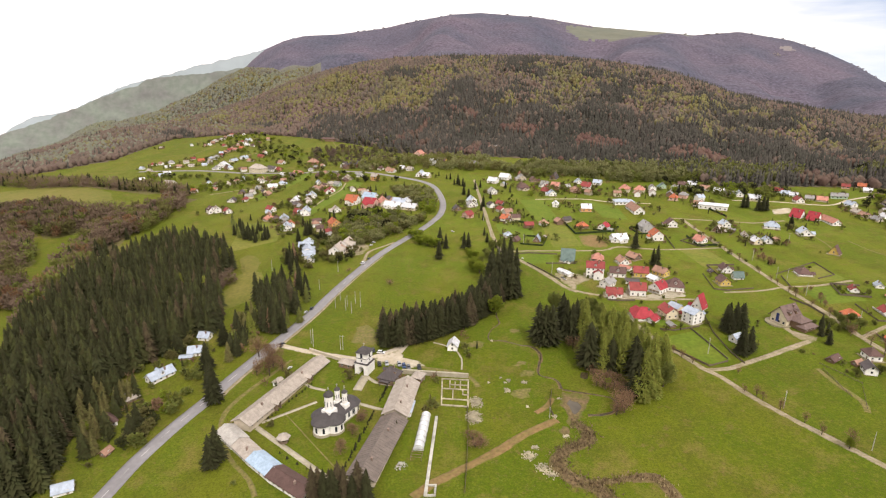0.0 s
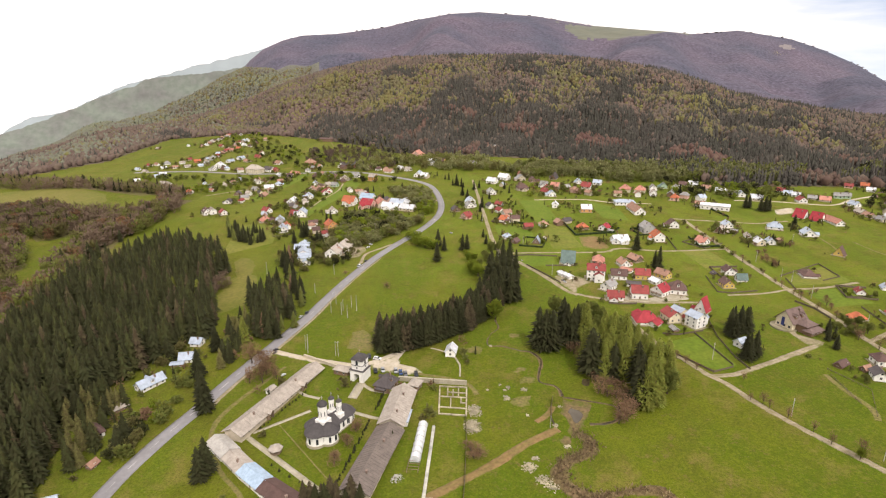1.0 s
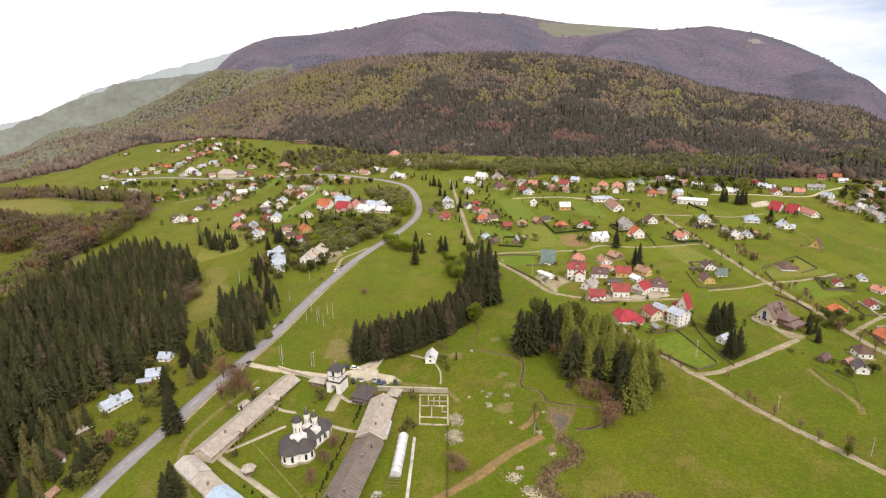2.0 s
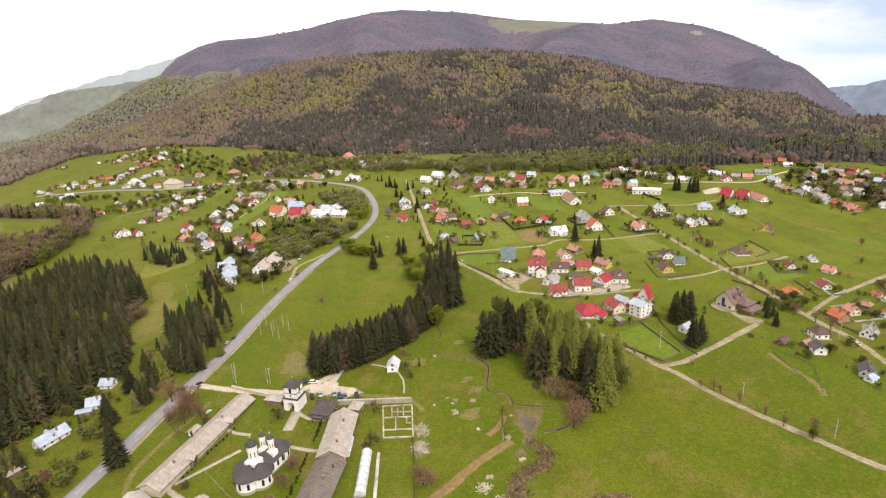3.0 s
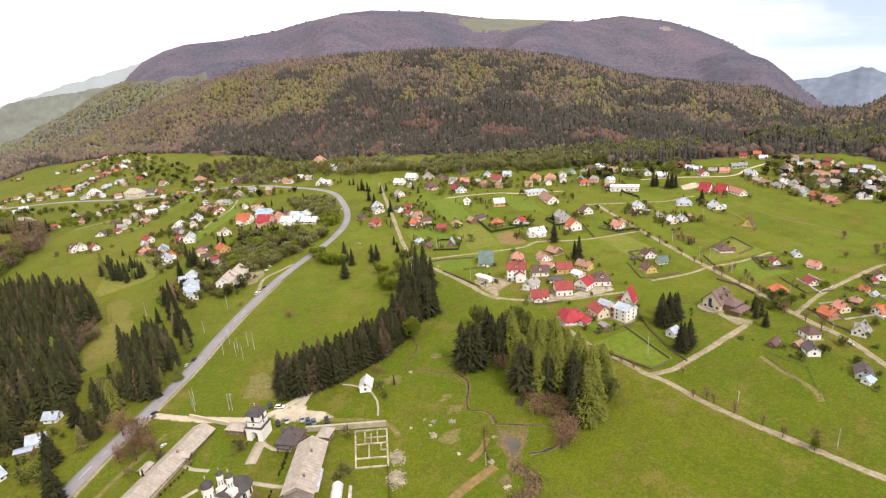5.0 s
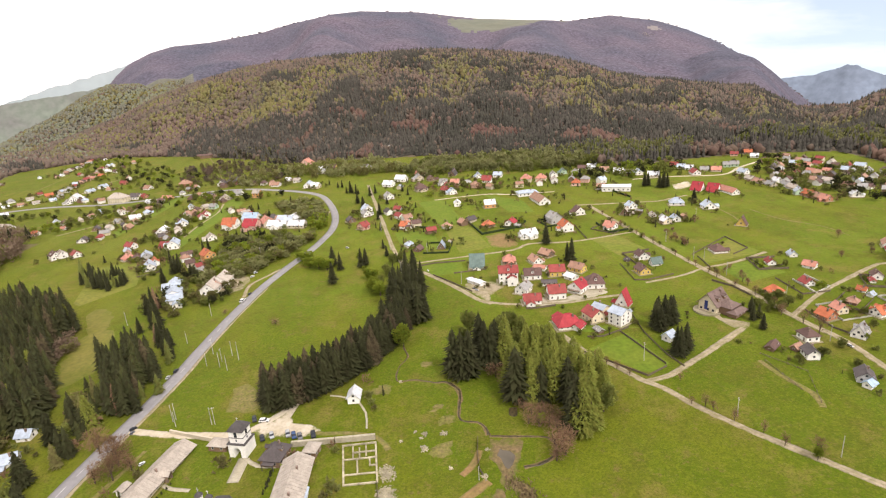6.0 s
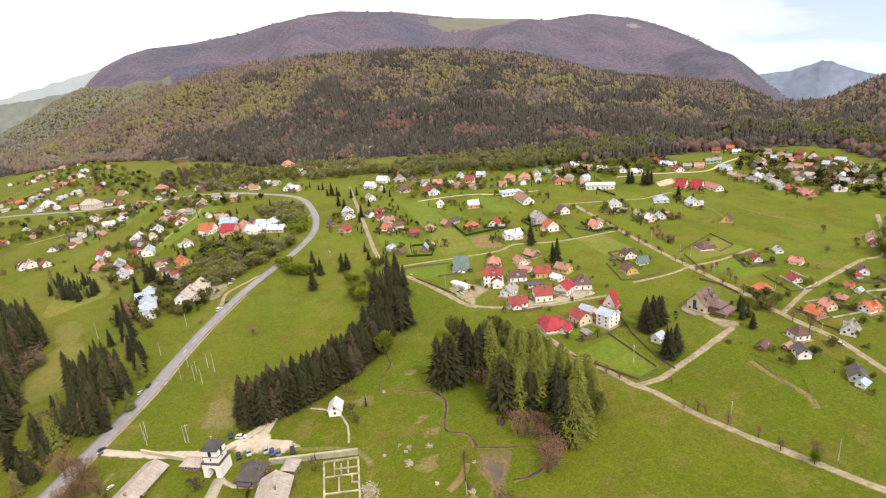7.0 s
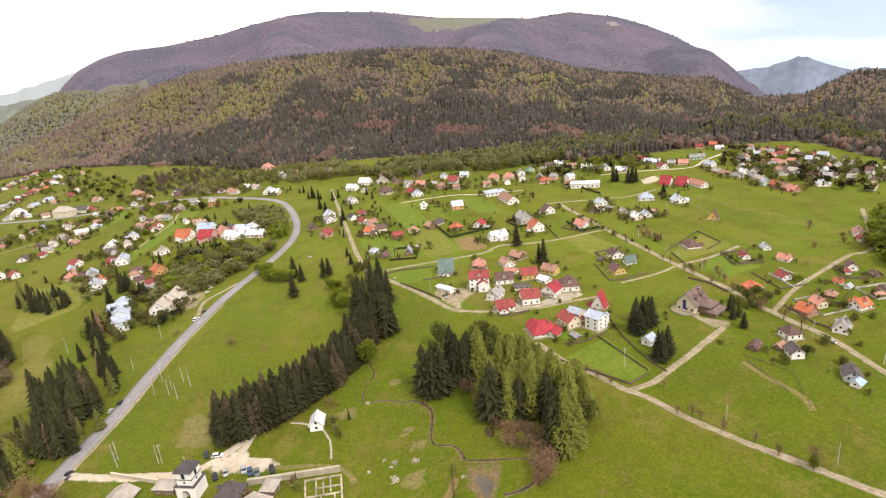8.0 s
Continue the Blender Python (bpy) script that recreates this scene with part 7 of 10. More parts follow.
ribbon("track", [(49.7, 223.5), (56.2, 228.4), (60.2, 234.5)], 3.9, M["soil"], 0.12, "brown earth track across the meadow", "track", jag=0.6)
ribbon("track", [(58.5, 217.8), (42.8, 208.8), (29.2, 198.1), (14.1, 188.5), (2.5, 181.5), (-6.2, 173.7)], 4.7, M["soil"], 0.12, "brown earth track across the meadow", "track", jag=0.7)
ribbon("track", [(-93.4, 216.1), (-96.8, 231.8), (-92.1, 248.8), (-84.0, 264.3), (-76.2, 280.3)], 2.6, M["dirt"], 0.1, "worn earth path along the outer side of the range", "track", jag=0.5)
ribbon("track", [(-91.0, 227.8), (-90.9, 216.9), (-84.5, 201.2), (-71.7, 186.6), (-66.7, 177.1)], 2.3, M["dirt"], 0.12, "worn earth track", "track", jag=0.5)
BROOK = [(43.5, 326.6), (43.8, 315.1), (38.6, 307.8), (35.4, 297.7), (37.2, 294.0), (44.7, 293.1), (52.5, 287.4), (56.5, 286.8), (59.4, 284.2), (62.1, 277.6), (61.2, 271), (60.2, 267.6), (57.4, 257.7), (58.9, 254.0), (64.0, 251.7), (66.1, 247.4), (66.2, 242.1)]
BROOK_LOOP = [(66.2, 241.5), (74.5, 238.4), (82.6, 235.7), (88.3, 233.1), (89.5, 228.2), (86, 222.4), (80.1, 220.1), (73.4, 220.4)]
for line, wide, bank in ((BROOK, [0.3, 0.4, 0.4, 0.9, 1.2, 0.7, 1.0], [0.9, 1.1, 1.2, 2.2, 3.0, 1.7, 2.6]), (BROOK_LOOP, [0.6, 0.9], [1.6, 2.4])):
    ribbon("stream_bank", line, bank, M["mud"], 0.07, "ragged earth banks of the brook", "bank", jag=0.7, step=1.6)
    ribbon("stream", line, wide, M["water"], 0.11, "narrow dark brook winding through the meadow", "stream", jag=0.35, step=1.3, across=2)
patch("mud_bank", [(65.5, 240.2), (74.5, 238.4), (78.9, 234.5), (74.4, 225.8), (69, 217.3), (64.8, 212.8), (61.4, 211.3), (64.3, 221.2), (62.6, 229.9)], M["mud"], 0.1, "bare muddy bank by the brook", "mud", wob=0.8, cell=3.0)
patch("pond", [(67.5, 234), (71.5, 231.5), (73.2, 227.4), (69.9, 221.5), (67, 219.6), (66, 224.2), (65.6, 230.8)], M["pond"], 0.16, "shallow muddy pond", "pond", wob=0.3, cell=2.5)
patch("mud_bank", [(60.5, 213.5), (63, 211), (61.5, 206.5), (58.5, 206), (57.8, 210)], M["mud"], 0.12, "dark wet patch below the pond", "mud", seed=4, wob=0.3)
DITCH = [(66.2, 214.3), (70.2, 208.5), (66.7, 201.1), (58.2, 197.8), (53, 191.9), (53.3, 184.9), (57.2, 179.1), (62.7, 176.8), (66.3, 173.9), (67.5, 166)]
DITCH_EAST = [(63.5, 177.4), (72.9, 178.6), (80.4, 179.6), (88.1, 179), (90.8, 174.8), (92.1, 167)]
ribbon("ditch", DITCH, [5.0, 7.0, 6.0, 8.0, 7.0, 8.0], M["mud"], 0.1, "wet brown ditch winding through the meadow", "ditch", jag=1.2, step=2.0)
ribbon("ditch", DITCH_EAST, [3.0, 3.5, 5.0, 7.0], M["mud"], 0.11, "wet brown ditch winding through the meadow", "ditch", jag=1.0, step=2.0)


def reeds(line, width, n, seed):
    """Bent dry stalks in tufts along a ditch."""
    rng = np.random.default_rng(seed)
    c = smooth_line(line, 1.0)
    p = c[rng.integers(0, len(c), n)] + rng.normal(0, width, (n, 2))
    z = land(p[:, 0], p[:, 1])
    lean, h = rng.normal(0, 0.45, (n, 2)), rng.uniform(0.5, 1.3, n)
    side = rng.normal(0, 0.22, (n, 2))
    v = np.stack([np.column_stack([p - side, z]), np.column_stack([p + side, z]), np.column_stack([p + lean, z + h])], 1).reshape(-1, 3)
    tagged(new("reeds", big_mesh("reeds", v, np.arange(3 * n).reshape(-1, 3), [M["reed"]])), "dry brown reeds along the ditch", "reeds", kind="stuff")


reeds(DITCH, 2.1, 1700, 5)
reeds(DITCH_EAST, 1.4, 700, 6)
patch("water_hole", [(79.8, 257.6), (83.6, 256.3), (81.1, 249.4), (77.8, 251.6)], M["water"], 0.12, "dark water hole in the bushes", "pond", wob=0.2, cell=2.0)
patch("bare_patch", [(55.7, 305.2), (54.9, 307.0), (52.8, 308.0), (50.4, 307.6), (48.9, 306.1), (48.9, 304.2), (50.5, 302.8), (52.9, 302.4), (54.9, 303.4)], M["dirt"], 0.08, "worn patch of bare earth in the grass", "bare patch", wob=1.1, seed=290)
patch("bare_patch", [(52.5, 267.7), (51.8, 269.2), (50.0, 270.1), (48.0, 269.8), (46.7, 268.5), (46.7, 266.9), (48.0, 265.6), (50.1, 265.3), (51.8, 266.2)], M["dirt"], 0.08, "worn patch of bare earth in the grass", "bare patch", wob=1.1, seed=330)
patch("bare_patch", [(55.4, 257.8), (54.6, 259.6), (52.5, 260.6), (50.1, 260.2), (48.6, 258.7), (48.6, 256.8), (50.2, 255.4), (52.6, 255.0), (54.6, 256.0)], M["dirt"], 0.08, "worn patch of bare earth in the grass", "bare patch", wob=1.1, seed=370)
patch("bare_patch", [(51.6, 239.9), (50.2, 243.0), (46.6, 244.6), (42.6, 244.0), (39.9, 241.5), (40.0, 238.2), (42.7, 235.7), (46.7, 235.2), (50.3, 236.9)], M["dirt"], 0.08, "worn patch of bare earth in the grass", "bare patch", wob=1.1, seed=350)
patch("bare_patch", [(32.8, 290.0), (31.6, 292.6), (28.6, 293.9), (25.3, 293.5), (23.1, 291.3), (23.1, 288.6), (25.3, 286.5), (28.7, 286.1), (31.7, 287.5)], M["dirt"], 0.08, "worn patch of bare earth in the grass", "bare patch", wob=1.1, seed=120)
patch("bare_patch", [(-45.4, 318.0), (-38.4, 321.5), (-31.5, 310.3), (-29.1, 295.7), (-35.7, 292.8), (-44.6, 298.3)], M["dirt"], 0.08, "worn patch of dry grass by the spruces", "bare patch")
heap(39.2, 242.5, 1.9, 40)
heap(41.0, 251.5, 1.3, 25)
heap(48.8, 249.2, 1.6, 20)
heap(23.0, 234.5, 3.2, 70)
heap(37.2, 294.2, 1.0, 8)
heap(20.9, 223.6, 3.6, 110)
heap(57.8, 220.3, 1.6, 20)
heap(47.0, 228.4, 0.8, 8)
heap(37.4, 254.2, 0.6, 6)
heap(22.7, 232.1, 3.2, 60)
heap(21.0, 220.2, 3.6, 100)
heap(41.9, 194.6, 2.8, 60)
heap(46.3, 186.8, 3.2, 60)
heap(45.1, 199.5, 1.6, 20)
heap(48.8, 182.9, 2.4, 30)
heap(59.8, 205.8, 1.6, 15)
heap(63.0, 233.9, 1.2, 8)
heap(30.9, 250.0, 0.8, 6)
heap(39.0, 249.3, 0.8, 6)
heap(110.9, 254.2, 0.8, 4)
house(14.3, 287.0, -11.9, 5.5, 7, 3.0, "white", "white", pitch=0.9, chimney=False, name="chapel", group="chapels", extra="in the meadow")
ribbon("path", [(14.9, 286.9), (18.4, 275.0), (17.7, 263.2)], 0.9, M["concrete"], 0.1, "narrow path", "path", jag=0.1, across=2)
ribbon("path", [(13.6, 287.0), (7.9, 291.7), (3.0, 294.3)], 1.0, M["concrete"], 0.1, "narrow path", "path", jag=0.1, across=2)

# ---- cars ----
car(-26.6, 283.9, -101, "white", 1.08)
car(-31.2, 286.5, -170, "dark", 1.05)
car(-15.7, 270.4, -171, "silver", 1.09)
car(-13.1, 268.3, -172, "blue", 1.08)
car(-10.5, 266.7, -172, "grey", 1.09)
car(-4.9, 266.1, -173, "dark", 1.12)
car(-26.5, 271.1, -169, "dark", 1.02)
car(-22.6, 271.7, -170, "silver", 1.04)
car(-74.9, 271.1, -35, "white", 0.65)
car(-85.4, 295.4, -19, "grey", 0.64)
car(-80.6, 341.3, -12, "white", 0.78)
car(-49.1, 441.8, -17, "dark", 0.79)
car(-85.8, 298.3, -42, "dark", 0.78)
car(-52.6, 430.6, -21, "white", 1.30)
car(-77.9, 346.8, -7, "dark", 0.93)
car(-48.9, 484.4, -53, "white", 0.77, van=True)
car(-50.5, 477.0, -54, "white", 0.77)
car(100.5, 381.7, -130, "white", 0.58)
car(99.7, 384.9, -132, "grey", 0.58)
car(77.2, 429.4, -157, "white", 0.51)
car(23.7, 509.6, -129, "white", 0.74)
car(247.5, 247.4, -175, "white", 0.69)
car(23.8, 510.9, -11, "white", 0.45)
house(101.5, 396.1, 20, 4, 6, 2.2, "white", "white", pitch=0.3, chimney=False, detail=0, name="garden_tent", group="white tents")
house(103.6, 393.0, 20, 4, 6, 2.2, "white", "white", pitch=0.3, chimney=False, detail=0, name="garden_tent", group="white tents")
house(105.3, 390.2, 20, 4, 6, 2.2, "white", "white", pitch=0.3, chimney=False, detail=0, name="garden_tent", group="white tents")

# ---- poles ----
pole(-45.4, 347.9, 11.0, rot=45)
pole(-50.1, 337.8, 9.0, rot=10)
pole(-54.6, 342.8, 9.0, rot=72)
pole(-60.7, 359.9, 9.0, rot=30)
pole(-49.5, 353.5, 9.0, rot=17)
pole(-62.0, 346.8, 8.0, rot=16)
pole(-54.4, 349.0, 8.0, rot=72)
pole(-48.9, 289.8, 9.0, rot=24)
pole(-67.8, 300.0, 9.0, rot=71)
pole(-50.3, 290.1, 9.0, rot=10)
pole(-68.8, 298.7, 9.0, rot=64)
pole(11.4, 487.2, 9.0, rot=77)
pole(-48.0, 522.2, 9.0, rot=24)
pole(-124.0, 422.4, 10.0, rot=32)
pole(-78.7, 380.1, 8.0, rot=84)
pole(-70.5, 414.8, 9.0, rot=50)
pole(-66.7, 294.3, 8.0, rot=78)
pole(153.3, 270.5, 10.0, rot=81)
pole(164.5, 220.3, 9.0, rot=68)
pole(182.4, 189.5, 9.0, rot=14)
pole(84.1, 467.0, 9.0, rot=48)
pole(251.9, 371.8, 9.0, rot=47)
pole(257.4, 368.2, 9.0, rot=89)
pole(253.1, 340.5, 9.0, rot=61)
pole(309.4, 449.9, 8.0, rot=3)
pole(255.3, 409.3, 9.0, rot=75)
pole(257.3, 297.4, 9.0, rot=89)
pole(243.4, 254.6, 9.0, rot=81)
pole(55.4, 219.2, 6.0, rot=25)
pole(250.2, 226.2, 9.0, rot=40)
pole(58.3, 432.8, 9.0, rot=46)
pole(57.6, 489.4, 9.0, rot=39)
pole(56.1, 542.0, 9.0, rot=32)
pole(94.1, 396.3, 9.0, rot=28)

# ---- fences and hedges ----
patch("yard", [(115.7, 350.5), (122.3, 358.8), (126.9, 343.0), (140.7, 343.4), (156.1, 342.9), (172.6, 343.6), (181.9, 347.0), (173.9, 359.1), (160.2, 350.7), (142.7, 347.8), (132.9, 357.3)], M["concrete"], 0.1, "pale paved yards before the red-roofed houses", "yard", wob=0.3)
fence([(18.5, 229.3), (17.6, 212.4), (15.6, 191.1), (13.8, 175.5)], h=1.6)
fence([(61.2, 241.2), (58.6, 232.4), (57.0, 223.9), (57.4, 220.5)], h=1.5)
fence([(173.7, 318.9), (167.9, 294.5), (166.2, 271.7), (167.5, 259.3)])
fence([(120.6, 344.1), (126.6, 342.4), (138.1, 341.6)], h=1.4)
fence([(138.8, 300.8), (146.7, 298.4), (163.3, 302.2)])
fence([(204.3, 384.6), (198.7, 355.9), (208.0, 352.2)])
fence([(206.6, 353.1), (225.5, 354.6)])
fence([(257.1, 374.6), (251.9, 354.3)], h=1.2)
fence([(256, 379), (298, 400), (296, 374), (280, 368)])
fence([(284, 357), (280, 339), (294, 340)])
low_wall("garden_wall", [(282, 319), (279, 299), (292, 303), (293, 322)], 0.9, 0.5, M["pole"], "low white wall round a garden", "wall")
fence([(130, 288), (148, 258), (160, 262)], h=1.2)
fence([(157, 300), (161, 264)], h=1.2)
fence([(257.8, 284.8), (255.0, 264.7), (257.2, 256.9)])
fence([(70.7, 440.9), (84.0, 442.4), (107.3, 437.0)], h=1.2)
fence([(79.1, 419.8), (89.3, 399.0), (97.1, 381.0)], h=1.2)
fence([(93.8, 416.6), (116.7, 414.3)])
fence([(134, 534), (136, 490), (173, 494)], h=2.0, label='dark trimmed garden hedge', mat='hedge')
fence([(69.3, 551.9), (101.9, 525.8)], h=2.0, label='dark trimmed garden hedge', mat='hedge')
fence([(231.7, 473.9), (229.2, 446.8), (246.1, 446.6)], h=1.8, label='dark trimmed garden hedge', mat='hedge')
fence([(292.1, 574.9), (297.3, 531.1)], h=1.8, label='dark trimmed garden hedge', mat='hedge')
fence([(213.5, 477.5), (207.3, 441.4)], h=1.5)
fence([(239.5, 336.2), (244.6, 324.3), (245.3, 310.4)], h=1.4)
fence([(203.9, 250.9), (201.3, 227.0)], h=1.0, boards=False)
fence([(205.9, 256.4), (213.9, 237.0), (201.3, 216.9)], h=1.0, boards=False)
patch("vegetable_plot", [(137, 487), (154, 487), (155, 452), (135, 456)], M["soil"], 0.1, "dug brown vegetable plot", "plot", wob=0.3)
patch("yard", [(99.4, 371.1), (93.9, 389.0), (100.1, 397.8), (113.7, 393.2), (120.8, 381.6), (109.3, 374.4), (102.8, 360.3)], M["gravel"], 0.15, "dusty gravel yard", "yard")
patch("yard", [(209.3, 309.8), (210.4, 297.8), (211.4, 284.5), (215.4, 277.5), (223.7, 282.9), (211.4, 286.5), (216.4, 309.6)], M["gravel"], 0.1, "worn gravel yard by the barn", "yard", wob=0.3)
patch("court", [(354.9, 552.2), (376.1, 557.1), (368.4, 539.2), (347.9, 534.6)], M["pale_gravel"], 0.12, "pale sports court", "court", wob=0.1)
patch("yard", [(-83.2, 493.8), (-72.2, 496.0), (-52.6, 480.6), (-54.6, 455.9), (-70.7, 450.9)], M["gravel"], 0.12, "gravel yard with parked vans", "yard")
ribbon("lane", [(-52.8, 437.8), (-50.8, 460.4), (-38.8, 474.5), (-30.3, 484.4)], 3.1, M["gravel"], 0.16, "short gravel lane", "lane", jag=0.2)
ribbon("lane", [(-21.8, 634.8), (-6.8, 620.2), (8.3, 631.3), (17.0, 651.9)], 3.1, M["gravel"], 0.15, "short gravel lane", "lane", jag=0.2)
ribbon("lane", [(-210.4, 1225.6), (-158.9, 1019.5), (-134.0, 905.4)], 2.3, M["dirt"], 0.15, "earth track", "lane", jag=0.3)
ribbon("lane", [(-275.5, 701.7), (-251.3, 718.0), (-221.7, 743.8), (-217.7, 790.2)], 2.7, M["gravel"], 0.15, "village lane", "lane", jag=0.2)
ribbon("lane", [(-130.0, 622.2), (-122.8, 662.2), (-111.1, 706.1), (-110.3, 748.0)], 2.7, M["gravel"], 0.15, "village lane", "lane", jag=0.2)
ribbon("lane", [(-428.3, 995.8), (-425.9, 1074.6), (-422.0, 1193.1), (-423.8, 1259.7)], 2.7, M["dirt"], 0.15, "village lane", "lane", jag=0.2)
ribbon("lane", [(-340.1, 890.1), (-334.8, 962.9), (-319.5, 1020.3), (-282.8, 1047.4)], 2.7, M["gravel"], 0.15, "village lane", "lane", jag=0.2)
ribbon("lane", [(319.3, 502.0), (339.5, 482.2), (337.8, 445.0), (330.1, 422.0)], 1.6, M["dirt"], 0.12, "faint earth path", "path", jag=0.2)
ribbon("track", [(201.9, 252.0), (201.6, 239.0), (203.4, 223.4), (199.5, 214.5)], 3.1, M["dirt"], 0.1, "faint earth track", "track", jag=0.5)
ribbon("track", [(360.4, 448.9), (361.8, 417.4), (372.9, 390.1), (372.3, 365.6)], 1.6, M["dirt"], 0.1, "faint earth track", "track", jag=0.4)


def lawn(pts, mat, label="mown bright green plot between fences"):
    """A mown plot with straight sides: a grid of quads between four corners, laid on the ground."""
    a, b, c, d = (np.array(q, float) for q in pts)
    n = 9
    u, v = np.meshgrid(np.linspace(0, 1, n), np.linspace(0, 1, n))
    q = (a * ((1 - u) * (1 - v))[..., None] + b * (u * (1 - v))[..., None] + c * (u * v)[..., None] + d * ((1 - u) * v)[..., None]).reshape(-1, 2)
    rim = np.maximum(abs(u * 2 - 1), abs(v * 2 - 1)).ravel()
    z = land(q[:, 0], q[:, 1]) + np.where(rim > 0.99, 0.0, 0.07)
    i, j = np.meshgrid(np.arange(n - 1), np.arange(n - 1))
    f = np.stack([j * n + i, j * n + i + 1, (j + 1) * n + i + 1, (j + 1) * n + i], -1).reshape(-1, 4)
    me = big_mesh("lawn", np.column_stack([q, z]), f, [M[mat]])
    tagged(new("lawn", me), label, "lawn", kind="structure")


for plot, kind in (
        ([(105, 624), (132, 626), (132, 536), (109, 530)], "lawn_fresh"), ([(110, 527), (133, 531), (134, 458), (108, 455)], "lawn_olive"),
        ([(67, 532), (100, 526), (97, 471), (67, 482)], "lawn_fresh"), ([(71, 443), (104, 440), (102, 418), (80, 417)], "lawn_fresh"),
        ([(176, 617), (204, 578), (199, 531), (178, 543)], "lawn_fresh"), ([(253, 361), (300, 364), (297, 395), (258, 376)], "lawn_olive"),
        ([(257, 353), (283, 355), (288, 330), (255, 326)], "lawn_fresh"), ([(134, 290), (160, 298), (163, 264), (149, 260)], "lawn_fresh"),
        ([(136, 318), (170, 300), (160, 303), (140, 306)], "lawn_fresh"), ([(-204, 654), (-164, 812), (-178, 830), (-214, 690)], "lawn_fresh"),
        ([(-127, 584), (-84, 738), (-103, 778), (-132, 626)], "lawn_fresh"), ([(-190, 560), (-150, 570), (-140, 500), (-176, 470)], "lawn_olive"),
        ([(210, 440), (232, 440), (236, 400), (212, 396)], "lawn_olive")):
    lawn(plot, kind)

# ---- trees ----
random.seed(7)

def spruce_belt(line, width, step, h, seed, group):
    """A dense belt of spruces along a line, edge trees brownish."""
    rnd = random.Random(seed)
    c = smooth_line(line, step)
    d = np.gradient(c, axis=0)
    d /= np.linalg.norm(d, axis=1)[:, None]
    for i, (p, q) in enumerate(zip(c, d)):
        for k in range(int(width / step) + 1):
            o = -k * step + rnd.uniform(-0.8, 0.8)
            x, y = p[0] + -q[1] * -o + rnd.uniform(-0.9, 0.9), p[1] + q[0] * -o + rnd.uniform(-0.9, 0.9)
            spruce(x, y, h * rnd.uniform(0.8, 1.15), "spruce_brown" if rnd.random() < 0.28 else "spruce", group, rnd, 1.2)

spruce_belt([(-24.1, 291.4), (-9.3, 295.4), (8.4, 303.5), (30.0, 321.2), (47.7, 346.5), (61.5, 371.6)], 12, 3.7, 19, 3, "spruce belt in the meadow")
spruce(44.4, 373.6, 27.3, "spruce", "spruce belt in the meadow", wide=1.00)
spruce(50.4, 380.7, 27.7, "spruce", "spruce belt in the meadow", wide=1.00)
spruce(55.5, 383.6, 26.7, "spruce", "spruce belt in the meadow", wide=1.00)
spruce(61.1, 391.5, 24.1, "spruce", "spruce belt in the meadow", wide=1.00)
spruce(66.5, 394.6, 23.0, "spruce", "spruce belt in the meadow", wide=1.00)
spruce(48.8, 396.4, 23.4, "spruce", "spruce belt in the meadow", wide=1.00)
spruce(58.8, 408.7, 26.9, "spruce", "spruce belt in the meadow", wide=1.00)
spruce(64.3, 412.1, 26.0, "spruce", "spruce belt in the meadow", wide=1.00)
spruce(60.8, 354.0, 23.7, "spruce", "spruce belt in the meadow", wide=1.00)
spruce(56.7, 351.3, 28.1, "spruce", "spruce belt in the meadow", wide=1.00)
spruce(66.3, 286.3, 26.3, "spruce", "grove spruces", wide=1.15)
spruce(70.1, 286.1, 26.3, "spruce", "grove spruces", wide=1.15)
spruce(63.3, 289.8, 26.4, "spruce", "grove spruces", wide=1.15)
spruce(80.1, 293.5, 26.0, "spruce", "grove spruces", wide=1.15)
spruce(82.8, 291.2, 24.3, "spruce", "grove spruces", wide=1.15)
spruce(79.4, 300.2, 27.4, "spruce", "grove spruces", wide=1.15)
spruce(86.0, 295.1, 25.1, "spruce", "grove spruces", wide=1.15)
spruce(90.0, 291.0, 26.6, "spruce_light", "grove larches", wide=1.25)
spruce(84.6, 260.9, 28.0, "spruce", "grove spruces", wide=1.15)
spruce(91.0, 258.6, 21.9, "spruce_light", "grove larches", wide=1.25)
spruce(95.3, 257.1, 20.8, "spruce", "grove spruces", wide=1.15)
spruce(100.9, 256.1, 23.8, "spruce_light", "grove larches", wide=1.25)
spruce(105.0, 251.5, 24.4, "spruce", "grove spruces", wide=1.15)
spruce(100.6, 234.4, 27.6, "spruce", "grove spruces", wide=1.15)
spruce(105.6, 237.9, 23.2, "spruce_light", "grove larches", wide=1.25)
spruce(88.8, 265.7, 22.6, "spruce", "grove spruces", wide=1.15)
spruce(96.1, 265.3, 21.5, "spruce_light", "grove larches", wide=1.25)
spruce(106.1, 259.4, 24.2, "spruce_light", "grove larches", wide=1.25)
spruce(86.6, 266.5, 26.0, "spruce_light", "grove larches", wide=1.35)
spruce(84.6, 269.5, 22.2, "spruce_light", "grove larches", wide=1.35)
spruce(92.5, 262.3, 22.8, "spruce_light", "grove larches", wide=1.35)
spruce(106.2, 268.2, 22.3, "spruce_light", "grove larches", wide=1.35)
spruce(102.0, 267.4, 20.5, "spruce_light", "grove larches", wide=1.35)
spruce(112.5, 257.0, 25.1, "spruce_light", "grove larches", wide=1.35)
spruce(114.1, 250.2, 25.1, "spruce_light", "grove larches", wide=1.35)
spruce(107.8, 235.3, 22.9, "spruce_light", "grove larches", wide=1.35)
spruce(120.9, 253.9, 22.8, "spruce_light", "grove larches", wide=1.35)
